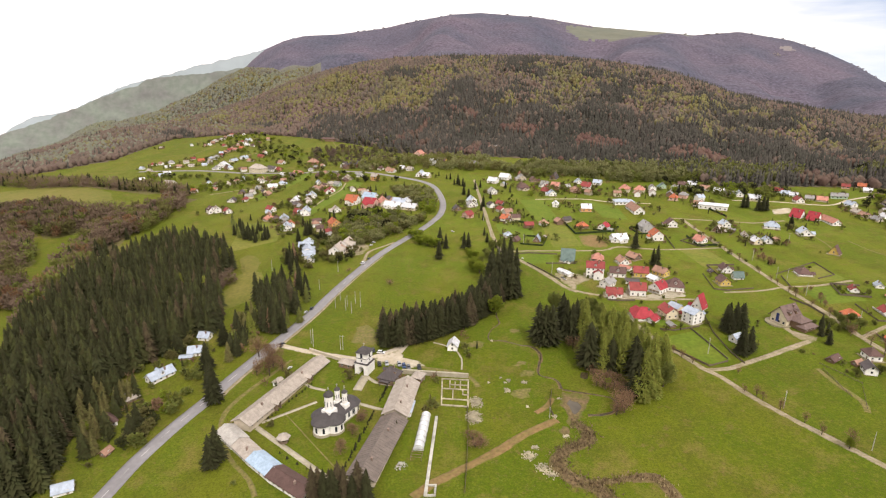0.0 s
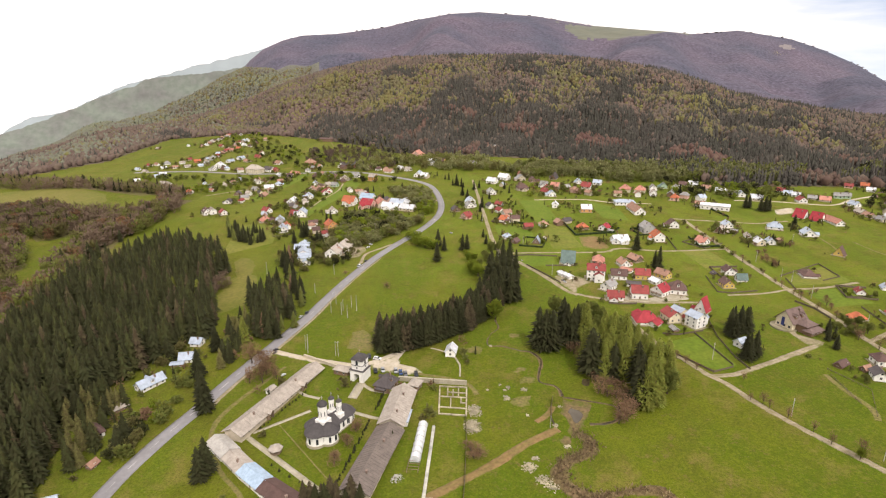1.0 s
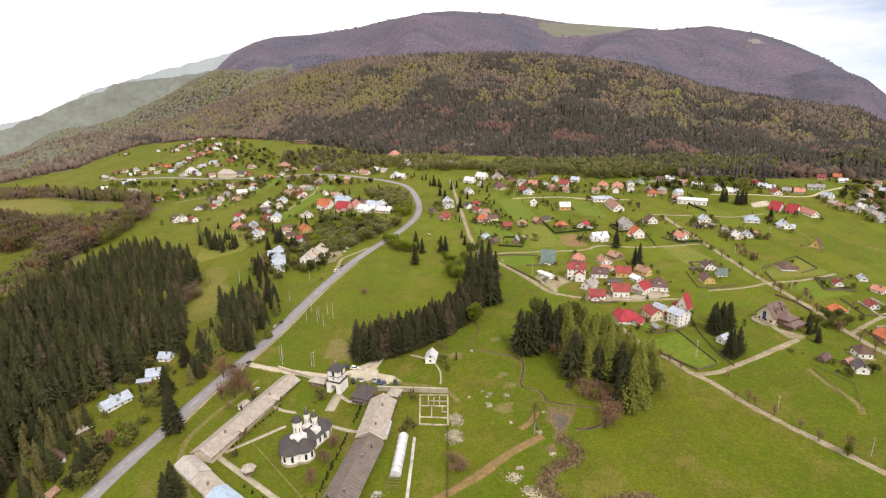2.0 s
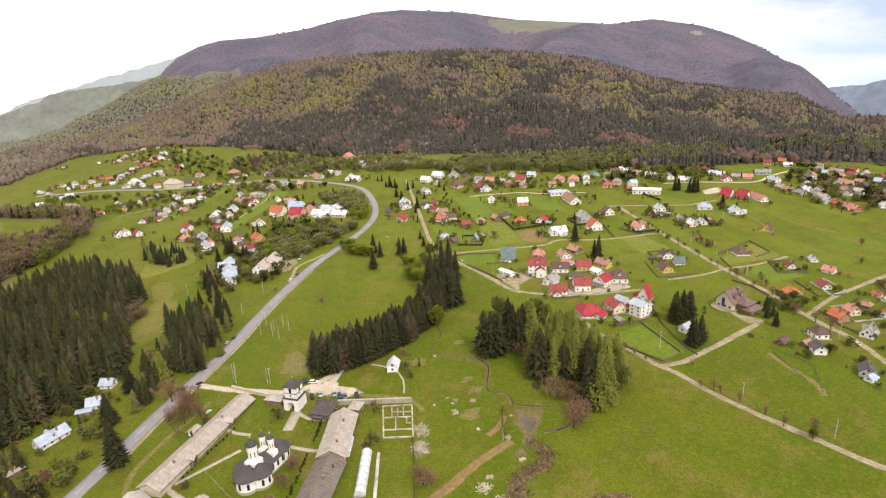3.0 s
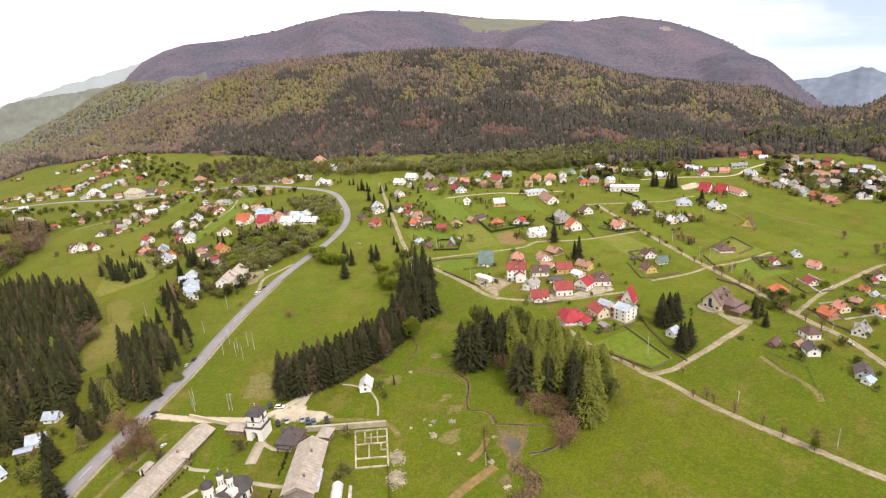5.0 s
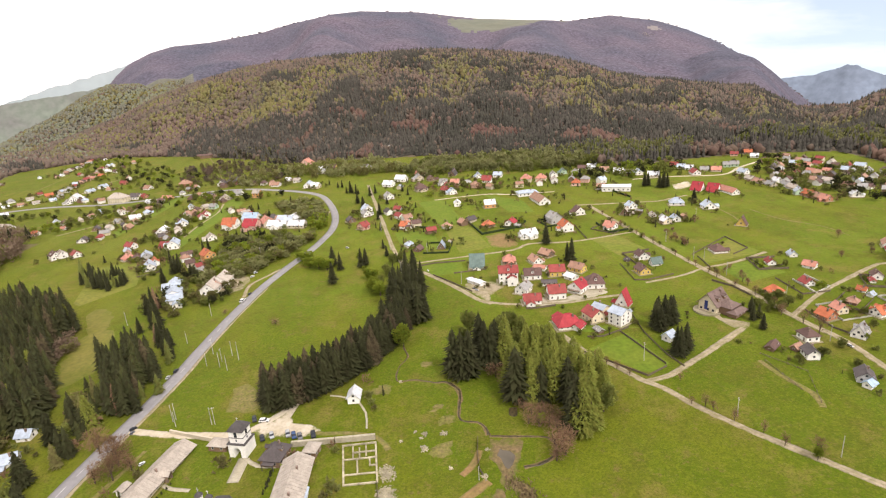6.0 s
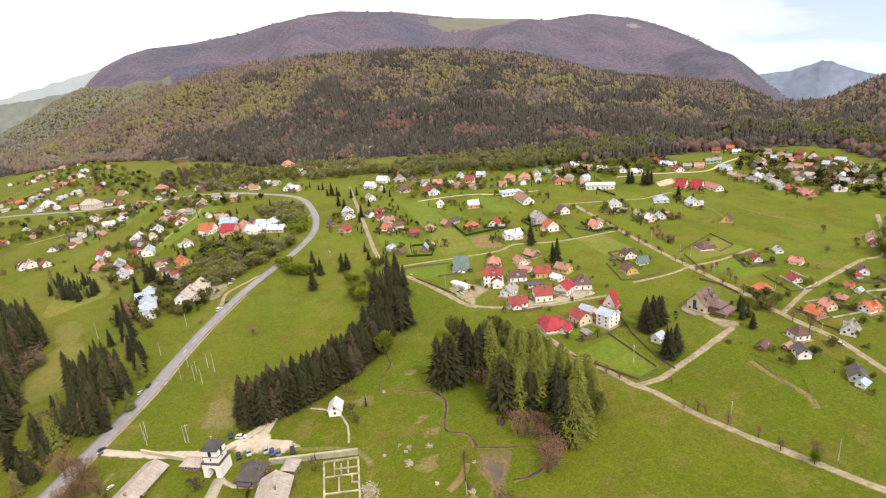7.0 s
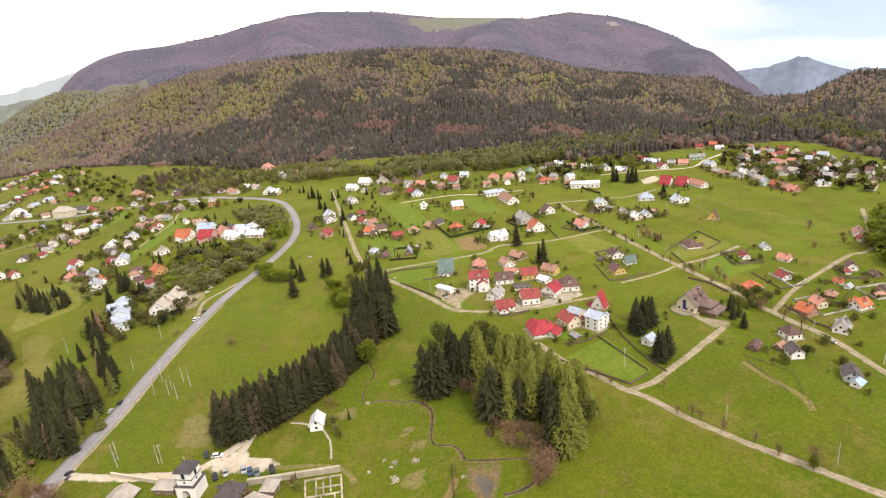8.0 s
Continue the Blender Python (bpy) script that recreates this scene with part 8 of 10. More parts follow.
spruce(120.2, 247.9, 19.6, "spruce_light", "grove larches", wide=1.35)
spruce(102.7, 231.9, 25.9, "spruce_light", "grove larches", wide=1.35)
spruce(114.8, 267.2, 22.7, "spruce_light", "grove larches", wide=1.35)
spruce(103.4, 283.5, 24.3, "spruce_light", "grove larches", wide=1.35)
spruce(99.5, 287.4, 22.4, "spruce_light", "grove larches", wide=1.35)
spruce(114.0, 277.0, 19.9, "spruce_light", "grove larches", wide=1.35)
spruce(109.2, 281.3, 24.1, "spruce_light", "grove larches", wide=1.35)
leafy_tree(74.7, 315.9, 10.9, 4.2, "leaf_dark")
leafy_tree(80.9, 325.4, 13.8, 5.3, "leaf_dark")
leafy_tree(103.8, 322.5, 11.5, 4.4, "leaf_dark")
leafy_tree(106.1, 312.4, 11.5, 4.4, "leaf_dark")
leafy_tree(108.3, 302.9, 11.0, 4.2, "leaf_dark")
leafy_tree(111.2, 296.1, 14.1, 5.4, "leaf_dark")
leafy_tree(100.8, 305.8, 10.1, 3.9, "leaf_dark")
leafy_tree(97.1, 315.9, 14.2, 5.4, "leaf_dark")
leafy_tree(114.1, 289.6, 12.0, 4.6, "leaf_dark")
leafy_tree(116.8, 241.3, 12.9, 4.9, "leaf_dark")
leafy_tree(123.6, 261.6, 14.1, 5.4, "leaf_dark")
leafy_tree(93.7, 314.3, 14.2, 5.4, "leaf_dark")
leafy_tree(81.7, 281.8, 6.8, 4.5, "twig", name="bush", group="bushes")
leafy_tree(80.1, 284.8, 4.8, 3.2, "twig", name="bush", group="bushes")
leafy_tree(83.6, 272.0, 5.1, 3.4, "twig", name="bush", group="bushes")
leafy_tree(84.0, 259.1, 5.6, 3.8, "twig", name="bush", group="bushes")
leafy_tree(85.2, 252.8, 4.9, 3.3, "twig", name="bush", group="bushes")
leafy_tree(87.0, 248.3, 5.9, 3.9, "twig", name="bush", group="bushes")
leafy_tree(90.4, 245.2, 6.4, 4.3, "twig", name="bush", group="bushes")
leafy_tree(94.5, 243.8, 6.1, 4.0, "twig", name="bush", group="bushes")
leafy_tree(94.4, 238.4, 4.9, 3.3, "twig", name="bush", group="bushes")
leafy_tree(92.8, 232.0, 6.9, 4.6, "twig", name="bush", group="bushes")
leafy_tree(89.0, 228.4, 6.2, 4.1, "twig", name="bush", group="bushes")
leafy_tree(90.5, 224.6, 7.0, 4.7, "twig", name="bush", group="bushes")
leafy_tree(86.4, 219.9, 7.2, 4.8, "twig", name="bush", group="bushes")
leafy_tree(94.0, 229.9, 6.2, 4.1, "twig", name="bush", group="bushes")
leafy_tree(97.6, 235.4, 5.4, 3.6, "twig", name="bush", group="bushes")
leafy_tree(97.3, 240.9, 5.1, 3.4, "twig", name="bush", group="bushes")
leafy_tree(91.5, 239.4, 5.9, 3.9, "twig", name="bush", group="bushes")
leafy_tree(87.5, 240.8, 6.2, 4.1, "twig", name="bush", group="bushes")
leafy_tree(84.1, 243.8, 5.7, 3.8, "twig", name="bush", group="bushes")
leafy_tree(94.6, 226.4, 6.7, 4.4, "twig", name="bush", group="bushes")
leafy_tree(90.7, 221.5, 6.0, 4.0, "twig", name="bush", group="bushes")
leafy_tree(92.8, 248.1, 4.9, 3.3, "twig", name="bush", group="bushes")
leafy_tree(85.8, 257.5, 5.9, 3.9, "twig", name="bush", group="bushes")
leafy_tree(83.1, 263.6, 5.1, 3.4, "twig", name="bush", group="bushes")
leafy_tree(82.7, 276.8, 4.8, 3.2, "twig", name="bush", group="bushes")
leafy_tree(43.7, 327.4, 11.7, 5.3, "leaf")
leafy_tree(89.1, 242.0, 5.7, 1.9, "leaf")
spruce(15.7, 461.3, 14.8, "spruce", "spruces", wide=1.00)
spruce(10.8, 473.1, 17.3, "spruce", "spruces", wide=1.00)
spruce(31.4, 460.0, 16.1, "spruce", "spruces", wide=1.00)
spruce(35.2, 462.4, 14.6, "spruce", "spruces", wide=1.00)
spruce(9.3, 434.9, 17.7, "spruce", "spruces", wide=1.00)
leafy_tree(-7.4, 476.9, 8.7, 5.8, "leaf")
leafy_tree(-0.6, 471.2, 9.0, 6.0, "leaf")
leafy_tree(6.0, 465.5, 9.4, 6.3, "leaf")
leafy_tree(-9.7, 489.4, 9.0, 6.0, "leaf")
leafy_tree(36.4, 429.6, 9.2, 6.1, "leaf")
leafy_tree(36.3, 409.0, 9.0, 6.0, "leaf")
leafy_tree(39.3, 400.2, 9.4, 6.3, "leaf")
leafy_tree(-14.4, 499.1, 7.1, 4.7, "leaf")
leafy_tree(-27.8, 385.2, 3.7, 3.7, "twig", name="bush", group="bushes")
leafy_tree(-62.1, 415.4, 2.5, 2.5, "twig", name="bush", group="bushes")
leafy_tree(41.2, 415.9, 7.4, 3.3, "leaf_dark")
leafy_tree(48.0, 437.1, 7.3, 3.2, "leaf_dark")
leafy_tree(54.7, 454.0, 8.9, 3.9, "leaf_dark")
leafy_tree(62.1, 457.8, 8.7, 3.9, "leaf_dark")
leafy_tree(49.3, 430.3, 7.3, 3.2, "leaf_dark")
spruce(175.8, 296.6, 18.2, "spruce", "spruces", wide=1.10)
spruce(176.5, 293.0, 15.5, "spruce", "spruces", wide=1.10)
spruce(182.2, 296.4, 15.3, "spruce", "spruces", wide=1.10)
spruce(186.3, 297.5, 17.9, "spruce", "spruces", wide=1.10)
spruce(181.6, 303.6, 15.7, "spruce", "spruces", wide=1.10)
spruce(188.7, 303.1, 15.0, "spruce", "spruces", wide=1.10)
spruce(171.0, 268.0, 17.0, "spruce", "spruces", wide=1.10)
spruce(176.1, 270.8, 16.9, "spruce", "spruces", wide=1.10)
spruce(170.7, 270.4, 16.2, "spruce", "spruces", wide=1.10)
spruce(186.2, 304.5, 15.2, "spruce", "spruces", wide=1.10)
spruce(176.3, 401.8, 19.5, "spruce", "spruces", wide=1.00)
spruce(174.4, 405.2, 15.0, "spruce", "spruces", wide=1.00)
spruce(339.9, 550.2, 9.7, "spruce", "spruces", wide=1.00)
spruce(347.8, 552.4, 10.1, "spruce", "spruces", wide=1.00)
spruce(340.5, 570.7, 9.8, "spruce", "spruces", wide=1.00)
spruce(350.9, 561.8, 11.3, "spruce", "spruces", wide=1.00)
spruce(295.1, 635.8, 8.6, "spruce", "spruces", wide=1.00)
spruce(347.6, 583.8, 9.6, "spruce", "spruces", wide=1.00)
spruce(339.8, 475.2, 9.5, "spruce", "spruces", wide=1.00)
spruce(332.9, 487.1, 8.1, "spruce", "spruces", wide=1.00)
spruce(195.5, 498.6, 8.1, "spruce", "spruces", wide=1.00)
spruce(178.8, 452.3, 10.3, "spruce", "spruces", wide=1.00)
spruce(56.1, 546.4, 8.6, "spruce", "spruces", wide=1.00)
spruce(52.4, 495.2, 8.6, "spruce", "spruces", wide=1.00)
spruce(52.9, 475.1, 9.8, "spruce", "spruces", wide=1.00)
spruce(57.6, 582.2, 10.2, "spruce", "spruces", wide=1.00)
spruce(58.9, 436.5, 9.2, "spruce", "spruces", wide=1.00)
spruce(63.4, 428.6, 9.7, "spruce", "spruces", wide=1.00)
spruce(67.8, 431.5, 11.3, "spruce", "spruces", wide=1.00)
spruce(58.4, 459.6, 8.6, "spruce", "spruces", wide=1.00)
spruce(63.9, 468.7, 8.6, "spruce", "spruces", wide=1.00)
leafy_tree(34.8, 429.0, 4.1, 2.1, "leaf")
leafy_tree(34.4, 444.8, 3.9, 2.0, "leaf")
leafy_tree(31.4, 481.2, 4.7, 2.3, "leaf")
leafy_tree(33.0, 451.0, 3.8, 1.9, "leaf")
leafy_tree(34.7, 410.1, 5.6, 2.8, "leaf")
leafy_tree(93.3, 588.6, 4.7, 2.0, "leaf_dark")
leafy_tree(94.9, 567.1, 4.7, 2.0, "leaf_dark")
leafy_tree(101.2, 572.9, 3.7, 1.6, "leaf_dark")
leafy_tree(93.3, 622.1, 3.9, 1.7, "leaf_dark")
leafy_tree(98.8, 637.7, 4.3, 1.9, "leaf_dark")
leafy_tree(102.4, 552.4, 3.7, 1.6, "leaf_dark")
leafy_tree(105.2, 541.3, 4.7, 2.0, "leaf_dark")
spruce(99.2, 606.4, 6.6, "spruce", "spruces", wide=1.00)
spruce(100.0, 663.4, 9.8, "spruce", "spruces", wide=1.00)
spruce(73.4, 636.4, 9.3, "spruce", "spruces", wide=1.00)
spruce(97.3, 685.8, 10.9, "spruce", "spruces", wide=1.00)
spruce(59.5, 685.8, 12.9, "spruce", "spruces", wide=1.00)
spruce(66.7, 694.8, 10.9, "spruce", "spruces", wide=1.00)
spruce(39.5, 715.3, 15.1, "spruce", "spruces", wide=1.00)
spruce(45.3, 705.1, 12.6, "spruce", "spruces", wide=1.00)
leafy_tree(159.0, 523.7, 2.8, 1.4, "leaf_dark")
leafy_tree(158.1, 506.0, 2.8, 1.4, "leaf_dark")
leafy_tree(164.7, 510.5, 3.5, 1.8, "leaf_dark")
leafy_tree(164.6, 496.4, 4.1, 2.0, "leaf_dark")
leafy_tree(147.9, 512.8, 3.5, 1.8, "leaf_dark")
leafy_tree(146.1, 523.2, 2.8, 1.4, "leaf_dark")
leafy_tree(173.5, 513.7, 3.5, 1.8, "leaf_dark")
leafy_tree(157.6, 511.7, 3.0, 1.8, "twig", name="bush", group="bushes")
leafy_tree(149.7, 502.9, 2.3, 1.4, "twig", name="bush", group="bushes")
leafy_tree(158.7, 493.5, 2.5, 1.5, "twig", name="bush", group="bushes")
leafy_tree(261.9, 412.1, 3.9, 2.0, "twig")
leafy_tree(263.7, 408.0, 5.1, 2.5, "twig")
leafy_tree(264.7, 402.9, 4.9, 2.4, "twig")
leafy_tree(262.8, 397.2, 4.9, 2.5, "twig")
leafy_tree(267.1, 416.1, 3.9, 1.9, "twig")
leafy_tree(264.5, 422.6, 5.0, 2.5, "twig")
spruce(262.7, 400.1, 4.8, "spruce", "spruces", wide=1.00)
spruce(267.8, 400.8, 4.9, "spruce", "spruces", wide=1.00)
spruce(301.1, 467.8, 4.3, "spruce", "spruces", wide=1.00)
spruce(297.5, 470.4, 4.3, "spruce", "spruces", wide=1.00)
spruce(297.6, 474.5, 4.2, "spruce", "spruces", wide=1.00)
spruce(301.8, 461.3, 4.2, "spruce", "spruces", wide=1.00)
leafy_tree(248.6, 290.4, 5.2, 2.6, "leaf_dark")
leafy_tree(253.4, 291.5, 6.4, 3.2, "leaf_dark")
leafy_tree(253.7, 299.6, 6.2, 3.1, "leaf_dark")
leafy_tree(245.1, 288.6, 5.2, 2.6, "leaf_dark")
leafy_tree(244.0, 293.2, 5.0, 2.5, "leaf_dark")
leafy_tree(239.2, 296.0, 5.1, 2.5, "leaf_dark")
leafy_tree(247.6, 299.1, 6.2, 3.1, "leaf_dark")
spruce(225.8, 285.2, 10.7, "spruce", "spruces", wide=1.00)
spruce(230.2, 286.2, 9.1, "spruce", "spruces", wide=1.00)
spruce(224.0, 275.8, 9.6, "spruce", "spruces", wide=1.00)
spruce(231.1, 293.1, 10.5, "spruce", "spruces", wide=1.00)
leafy_tree(361.9, 365.4, 5.9, 2.6, "twig")
leafy_tree(334.3, 336.0, 4.7, 2.1, "twig")
leafy_tree(355.8, 334.2, 4.7, 2.1, "twig")
leafy_tree(133.7, 280.7, 5.2, 1.9, "twig", name="bush", group="bushes")
leafy_tree(135.1, 273.2, 5.0, 1.8, "twig", name="bush", group="bushes")
leafy_tree(137.8, 268.3, 5.3, 1.9, "twig", name="bush", group="bushes")
leafy_tree(140.8, 261.9, 4.2, 1.6, "twig", name="bush", group="bushes")
leafy_tree(157.0, 229.9, 5.7, 2.1, "twig", name="bush", group="bushes")
leafy_tree(158.1, 226.5, 4.8, 1.8, "twig", name="bush", group="bushes")
leafy_tree(161.8, 218.6, 6.4, 2.3, "twig", name="bush", group="bushes")
leafy_tree(166.7, 208.5, 5.5, 2.0, "twig", name="bush", group="bushes")
leafy_tree(153.0, 233.2, 4.7, 1.7, "twig", name="bush", group="bushes")
leafy_tree(159.0, 250.0, 4.4, 1.6, "twig", name="bush", group="bushes")
leafy_tree(168.7, 200.3, 5.9, 2.2, "twig", name="bush", group="bushes")
leafy_tree(174.9, 191.8, 8.1, 3.0, "twig", name="bush", group="bushes")
leafy_tree(173.8, 190.8, 5.4, 2.2, "leaf")
leafy_tree(258.9, 249.5, 3.6, 1.4, "leaf")
leafy_tree(294.7, 296.7, 2.7, 1.6, "leaf_dark", name="bush", group="bushes")
leafy_tree(276.7, 273.9, 3.1, 1.9, "leaf_dark", name="bush", group="bushes")
leafy_tree(272.9, 258.1, 4.1, 2.4, "leaf_dark", name="bush", group="bushes")
leafy_tree(243.9, 248.5, 4.7, 2.8, "leaf_dark", name="bush", group="bushes")
leafy_tree(236.4, 233.2, 3.9, 2.3, "leaf_dark", name="bush", group="bushes")
leafy_tree(229.3, 244.7, 5.2, 3.1, "leaf_dark", name="bush", group="bushes")
leafy_tree(215.9, 244.1, 4.0, 2.4, "leaf_dark", name="bush", group="bushes")
leafy_tree(313.7, 285.2, 2.6, 1.6, "leaf_dark", name="bush", group="bushes")
leafy_tree(281.9, 256.6, 3.1, 1.9, "leaf_dark", name="bush", group="bushes")
leafy_tree(265.9, 296.4, 3.1, 1.9, "leaf_dark", name="bush", group="bushes")
spruce(-104.7, 241.5, 23.0, "spruce", "spruces", wide=0.95)
for x, y in [(-120.0, 273.0), (-120.3, 300.7), (-131.3, 214.5), (-131.0, 219.7), (-143.1, 290.9), (-151.2, 241.8), (-162.3, 238.2), (-160.7, 283.4)]:
    spruce(x, y, random.uniform(12, 18), "spruce", "spruces round the roadside houses", wide=1.1)
spruce(-112.6, 255.9, 15.8, "spruce", "spruces", wide=1.10)
spruce(-89.4, 194.5, 17.0, "spruce", "spruces", wide=1.00)
spruce(-88.4, 199.1, 18.1, "spruce", "spruces", wide=1.00)
spruce(-41.6, 175.1, 15.3, "spruce_brown", "spruces", wide=1.00)
spruce(-37.2, 174.0, 14.9, "spruce_brown", "spruces", wide=1.00)
spruce(-31.7, 172.9, 17.0, "spruce_brown", "spruces", wide=1.00)
spruce(-26.5, 173.7, 18.6, "spruce_brown", "spruces", wide=1.00)
spruce(-34.3, 175.8, 17.1, "spruce_brown", "spruces", wide=1.00)
spruce(-43.4, 173.0, 17.5, "spruce_brown", "spruces", wide=1.00)
spruce(-35.6, 171.2, 17.3, "spruce", "spruces", wide=1.00)
spruce(-28.2, 170.8, 14.8, "spruce", "spruces", wide=1.00)
spruce(-22.9, 170.5, 17.4, "spruce", "spruces", wide=1.00)
spruce(-38.9, 171.9, 16.8, "spruce", "spruces", wide=1.00)
leafy_tree(-84.5, 273.5, 12.5, 6.2, "twig")
leafy_tree(-95.5, 285.0, 11.0, 5.2, "twig")
leafy_tree(-88.6, 282.0, 9.0, 4.2, "twig")
leafy_tree(-84.1, 264.7, 10.9, 4.5, "twig")
leafy_tree(-91.0, 265.5, 8.6, 3.6, "twig")
leafy_tree(-78.0, 268.5, 7.7, 3.2, "twig")
leafy_tree(-33.7, 212.6, 5.0, 3.3, "twig")
leafy_tree(-31.3, 222.4, 5.1, 3.4, "twig")
leafy_tree(-37.4, 201.5, 5.2, 3.5, "twig")
leafy_tree(19.9, 201.1, 3.6, 3.6, "twig", name="bush", group="bushes")
leafy_tree(19.0, 204.7, 4.6, 4.6, "twig", name="bush", group="bushes")
leafy_tree(22.5, 202.7, 4.6, 4.6, "twig", name="bush", group="bushes")
leafy_tree(293.2, 534.2, 4.1, 1.8, "twig")
leafy_tree(292.3, 522.8, 3.3, 1.4, "twig")
leafy_tree(288.4, 507.2, 3.9, 1.7, "twig")
leafy_tree(285.7, 493.9, 4.1, 1.8, "twig")
leafy_tree(282.0, 477.8, 4.3, 1.8, "twig")
leafy_tree(279.4, 464.0, 3.9, 1.7, "twig")
leafy_tree(274.2, 443.9, 4.1, 1.8, "twig")
leafy_tree(273.0, 427.8, 4.1, 1.8, "twig")
leafy_tree(262.8, 397.2, 4.3, 1.9, "twig")
leafy_tree(261.6, 348.1, 3.7, 1.6, "twig")
leafy_tree(258.0, 334.3, 4.8, 2.0, "twig")
leafy_tree(253.4, 322.2, 5.0, 2.1, "twig")
leafy_tree(251.5, 305.2, 4.2, 1.8, "twig")

def filled(poly, step, seed, jit=0.45):
    """Places on a jittered grid inside a polygon."""
    rnd = random.Random(seed)
    xs, ys = [p[0] for p in poly], [p[1] for p in poly]
    out, y = [], min(ys)
    while y < max(ys):
        x = min(xs)
        while x < max(xs):
            px, py = x + rnd.uniform(-jit, jit) * step, y + rnd.uniform(-jit, jit) * step
            inside = False
            for (xa, ya), (xb, yb) in zip(poly, poly[1:] + poly[:1]):
                if (ya > py) != (yb > py) and px < (xb - xa) * (py - ya) / (yb - ya) + xa:
                    inside = not inside
            if inside:
                out.append((px, py))
            x += step
        y += step
    return out


LOWER = [(v / 22.0, f) for v, f in (spruce_crown(60 + k, 22.0, 3.5, 17, 11) for k in range(5))]
SHRUB = [leafy_crown(70 + k, 1.0, 0.5, 150, 0.085, 7, 0.08, True, 0.85, 1.2)[:2] for k in range(4)]
MINI = [leafy_crown(90 + k, 1.0, 0.5, 38, 0.16, 6, 0.05, True, 0.85, 1.2)[:2] for k in range(4)]
BELT = [leafy_crown(85 + k, 1.0, 0.5, 90, 0.115, 7, 0.04, True, 0.75, 1.0)[:2] for k in range(5)]
MINI_TWIGS = [leafy_crown(95 + k, 1.0, 0.5, 46, 0.12, 6, 0.05, True, 0.34, 2.0)[:2] for k in range(4)]
MINI_SPRUCE = [(v / 22.0, f) for v, f in (spruce_crown(65 + k, 22.0, 3.7, 10, 8) for k in range(4))]


def stand(poly, step, seed, name, label, kinds, shapes, h, w, keep=1.0):
    """A stand of trees that nobody would count; kinds: (material, share)."""
    rnd = np.random.default_rng(seed)
    xy = np.array(filled(poly, step, seed))
    xy = xy[rnd.uniform(0, 1, len(xy)) < keep]
    n = len(xy)
    share = np.cumsum([s for _, s in kinds])
    idx = np.searchsorted(share / share[-1], rnd.uniform(0, 1, n))
    hs = h * rnd.uniform(0.72, 1.2, n)
    woods(name, xy, hs, hs * w * rnd.uniform(0.85, 1.2, n), [s[0] for s in shapes], [s[1] for s in shapes], [M[k] for k, _ in kinds], np.minimum(idx, len(kinds) - 1), label, seed=seed)

CROWN = [leafy_crown(75 + k, 1.0, 0.5, 170, 0.095, 10, 0.05, True, 0.5, 1.1)[:2] for k in range(5)]
BROWN_WOOD = [("twig_dark", 0.50), ("leaf_olive", 0.30), ("beech_old", 0.08), ("leaf_dark", 0.12)]
stand([(-197, 480), (-169.5, 452), (-155.5, 431), (-160, 400), (-136, 343), (-130, 318), (-146, 310), (-149.3, 293.5), (-158, 272.7), (-165, 258.8), (-167, 243.9), (-165, 225.4), (-156, 207), (-152, 190), (-151, 175.7), (-175.2, 177), (-226, 250), (-232, 284), (-249, 318), (-256, 363), (-264, 412), (-250, 436), (-244, 460), (-232, 492)], 4.5, 21, "spruce_wood", "dense dark spruce wood on the slope above the road", [("spruce", 0.64), ("spruce_mid", 0.26), ("spruce_brown", 0.10)], LOWER, 22, 1.2, 0.95)
stand([(-262, 330), (-283, 372), (-300, 432), (-326, 513), (-338, 575), (-325, 634), (-298, 684), (-282, 639), (-281, 549), (-293, 518), (-293, 478), (-272, 435), (-268, 405), (-252, 359), (-238, 310)], 7.6, 24, "leafless_wood", "brown and reddish leafless trees along the edge of the spruce wood", BROWN_WOOD, CROWN, 12.7, 1.05, 1.0)
stand([(-432, 524), (-422, 541), (-405, 539), (-375, 515), (-343, 471), (-329, 443), (-338, 436), (-362, 431)], 7.4, 25, "leafless_wood", "round grove of brown leafless trees in the hill meadow", BROWN_WOOD, CROWN, 12.1, 1.05, 1.0)
stand([(-516, 636), (-498, 646), (-469, 661), (-430, 662), (-365, 585), (-345, 560), (-358, 526), (-384, 541), (-425, 560), (-454, 553)], 8.0, 70, "leafless_wood", "brown leafless wood between the meadows", BROWN_WOOD, CROWN, 12.1, 1.05, 1.0)
stand([(-352, 418), (-340, 426), (-315, 415), (-286, 380), (-277, 356), (-291, 357), (-304, 354)], 7.2, 72, "leafless_wood", "brown leafless trees above a small meadow", BROWN_WOOD, CROWN, 11.0, 1.05, 1.0)
for poly, seed in (([(-262, 334), (-300, 432), (-330, 540), (-300, 684), (-281, 549), (-272, 435), (-238, 312)], 73), ([(-516, 636), (-430, 662), (-365, 585), (-358, 526), (-454, 553)], 74), ([(-430, 525), (-405, 539), (-343, 471), (-338, 436), (-362, 431)], 75)):
    stand(poly, 14.0, seed, "spruce_wood", "scattered dark spruces in the leafless wood", [("spruce", 0.7), ("spruce_mid", 0.3)], LOWER, 15, 1.3, 0.5)
stand([(-172, 402), (-160, 432), (-146, 400), (-152, 382)], 4.0, 30, "bush_thicket", "brown leafless thicket at the edge of the spruces", [("twig_dark", 0.7), ("leaf_olive", 0.3)], CROWN, 5.5, 1.3, 0.8)
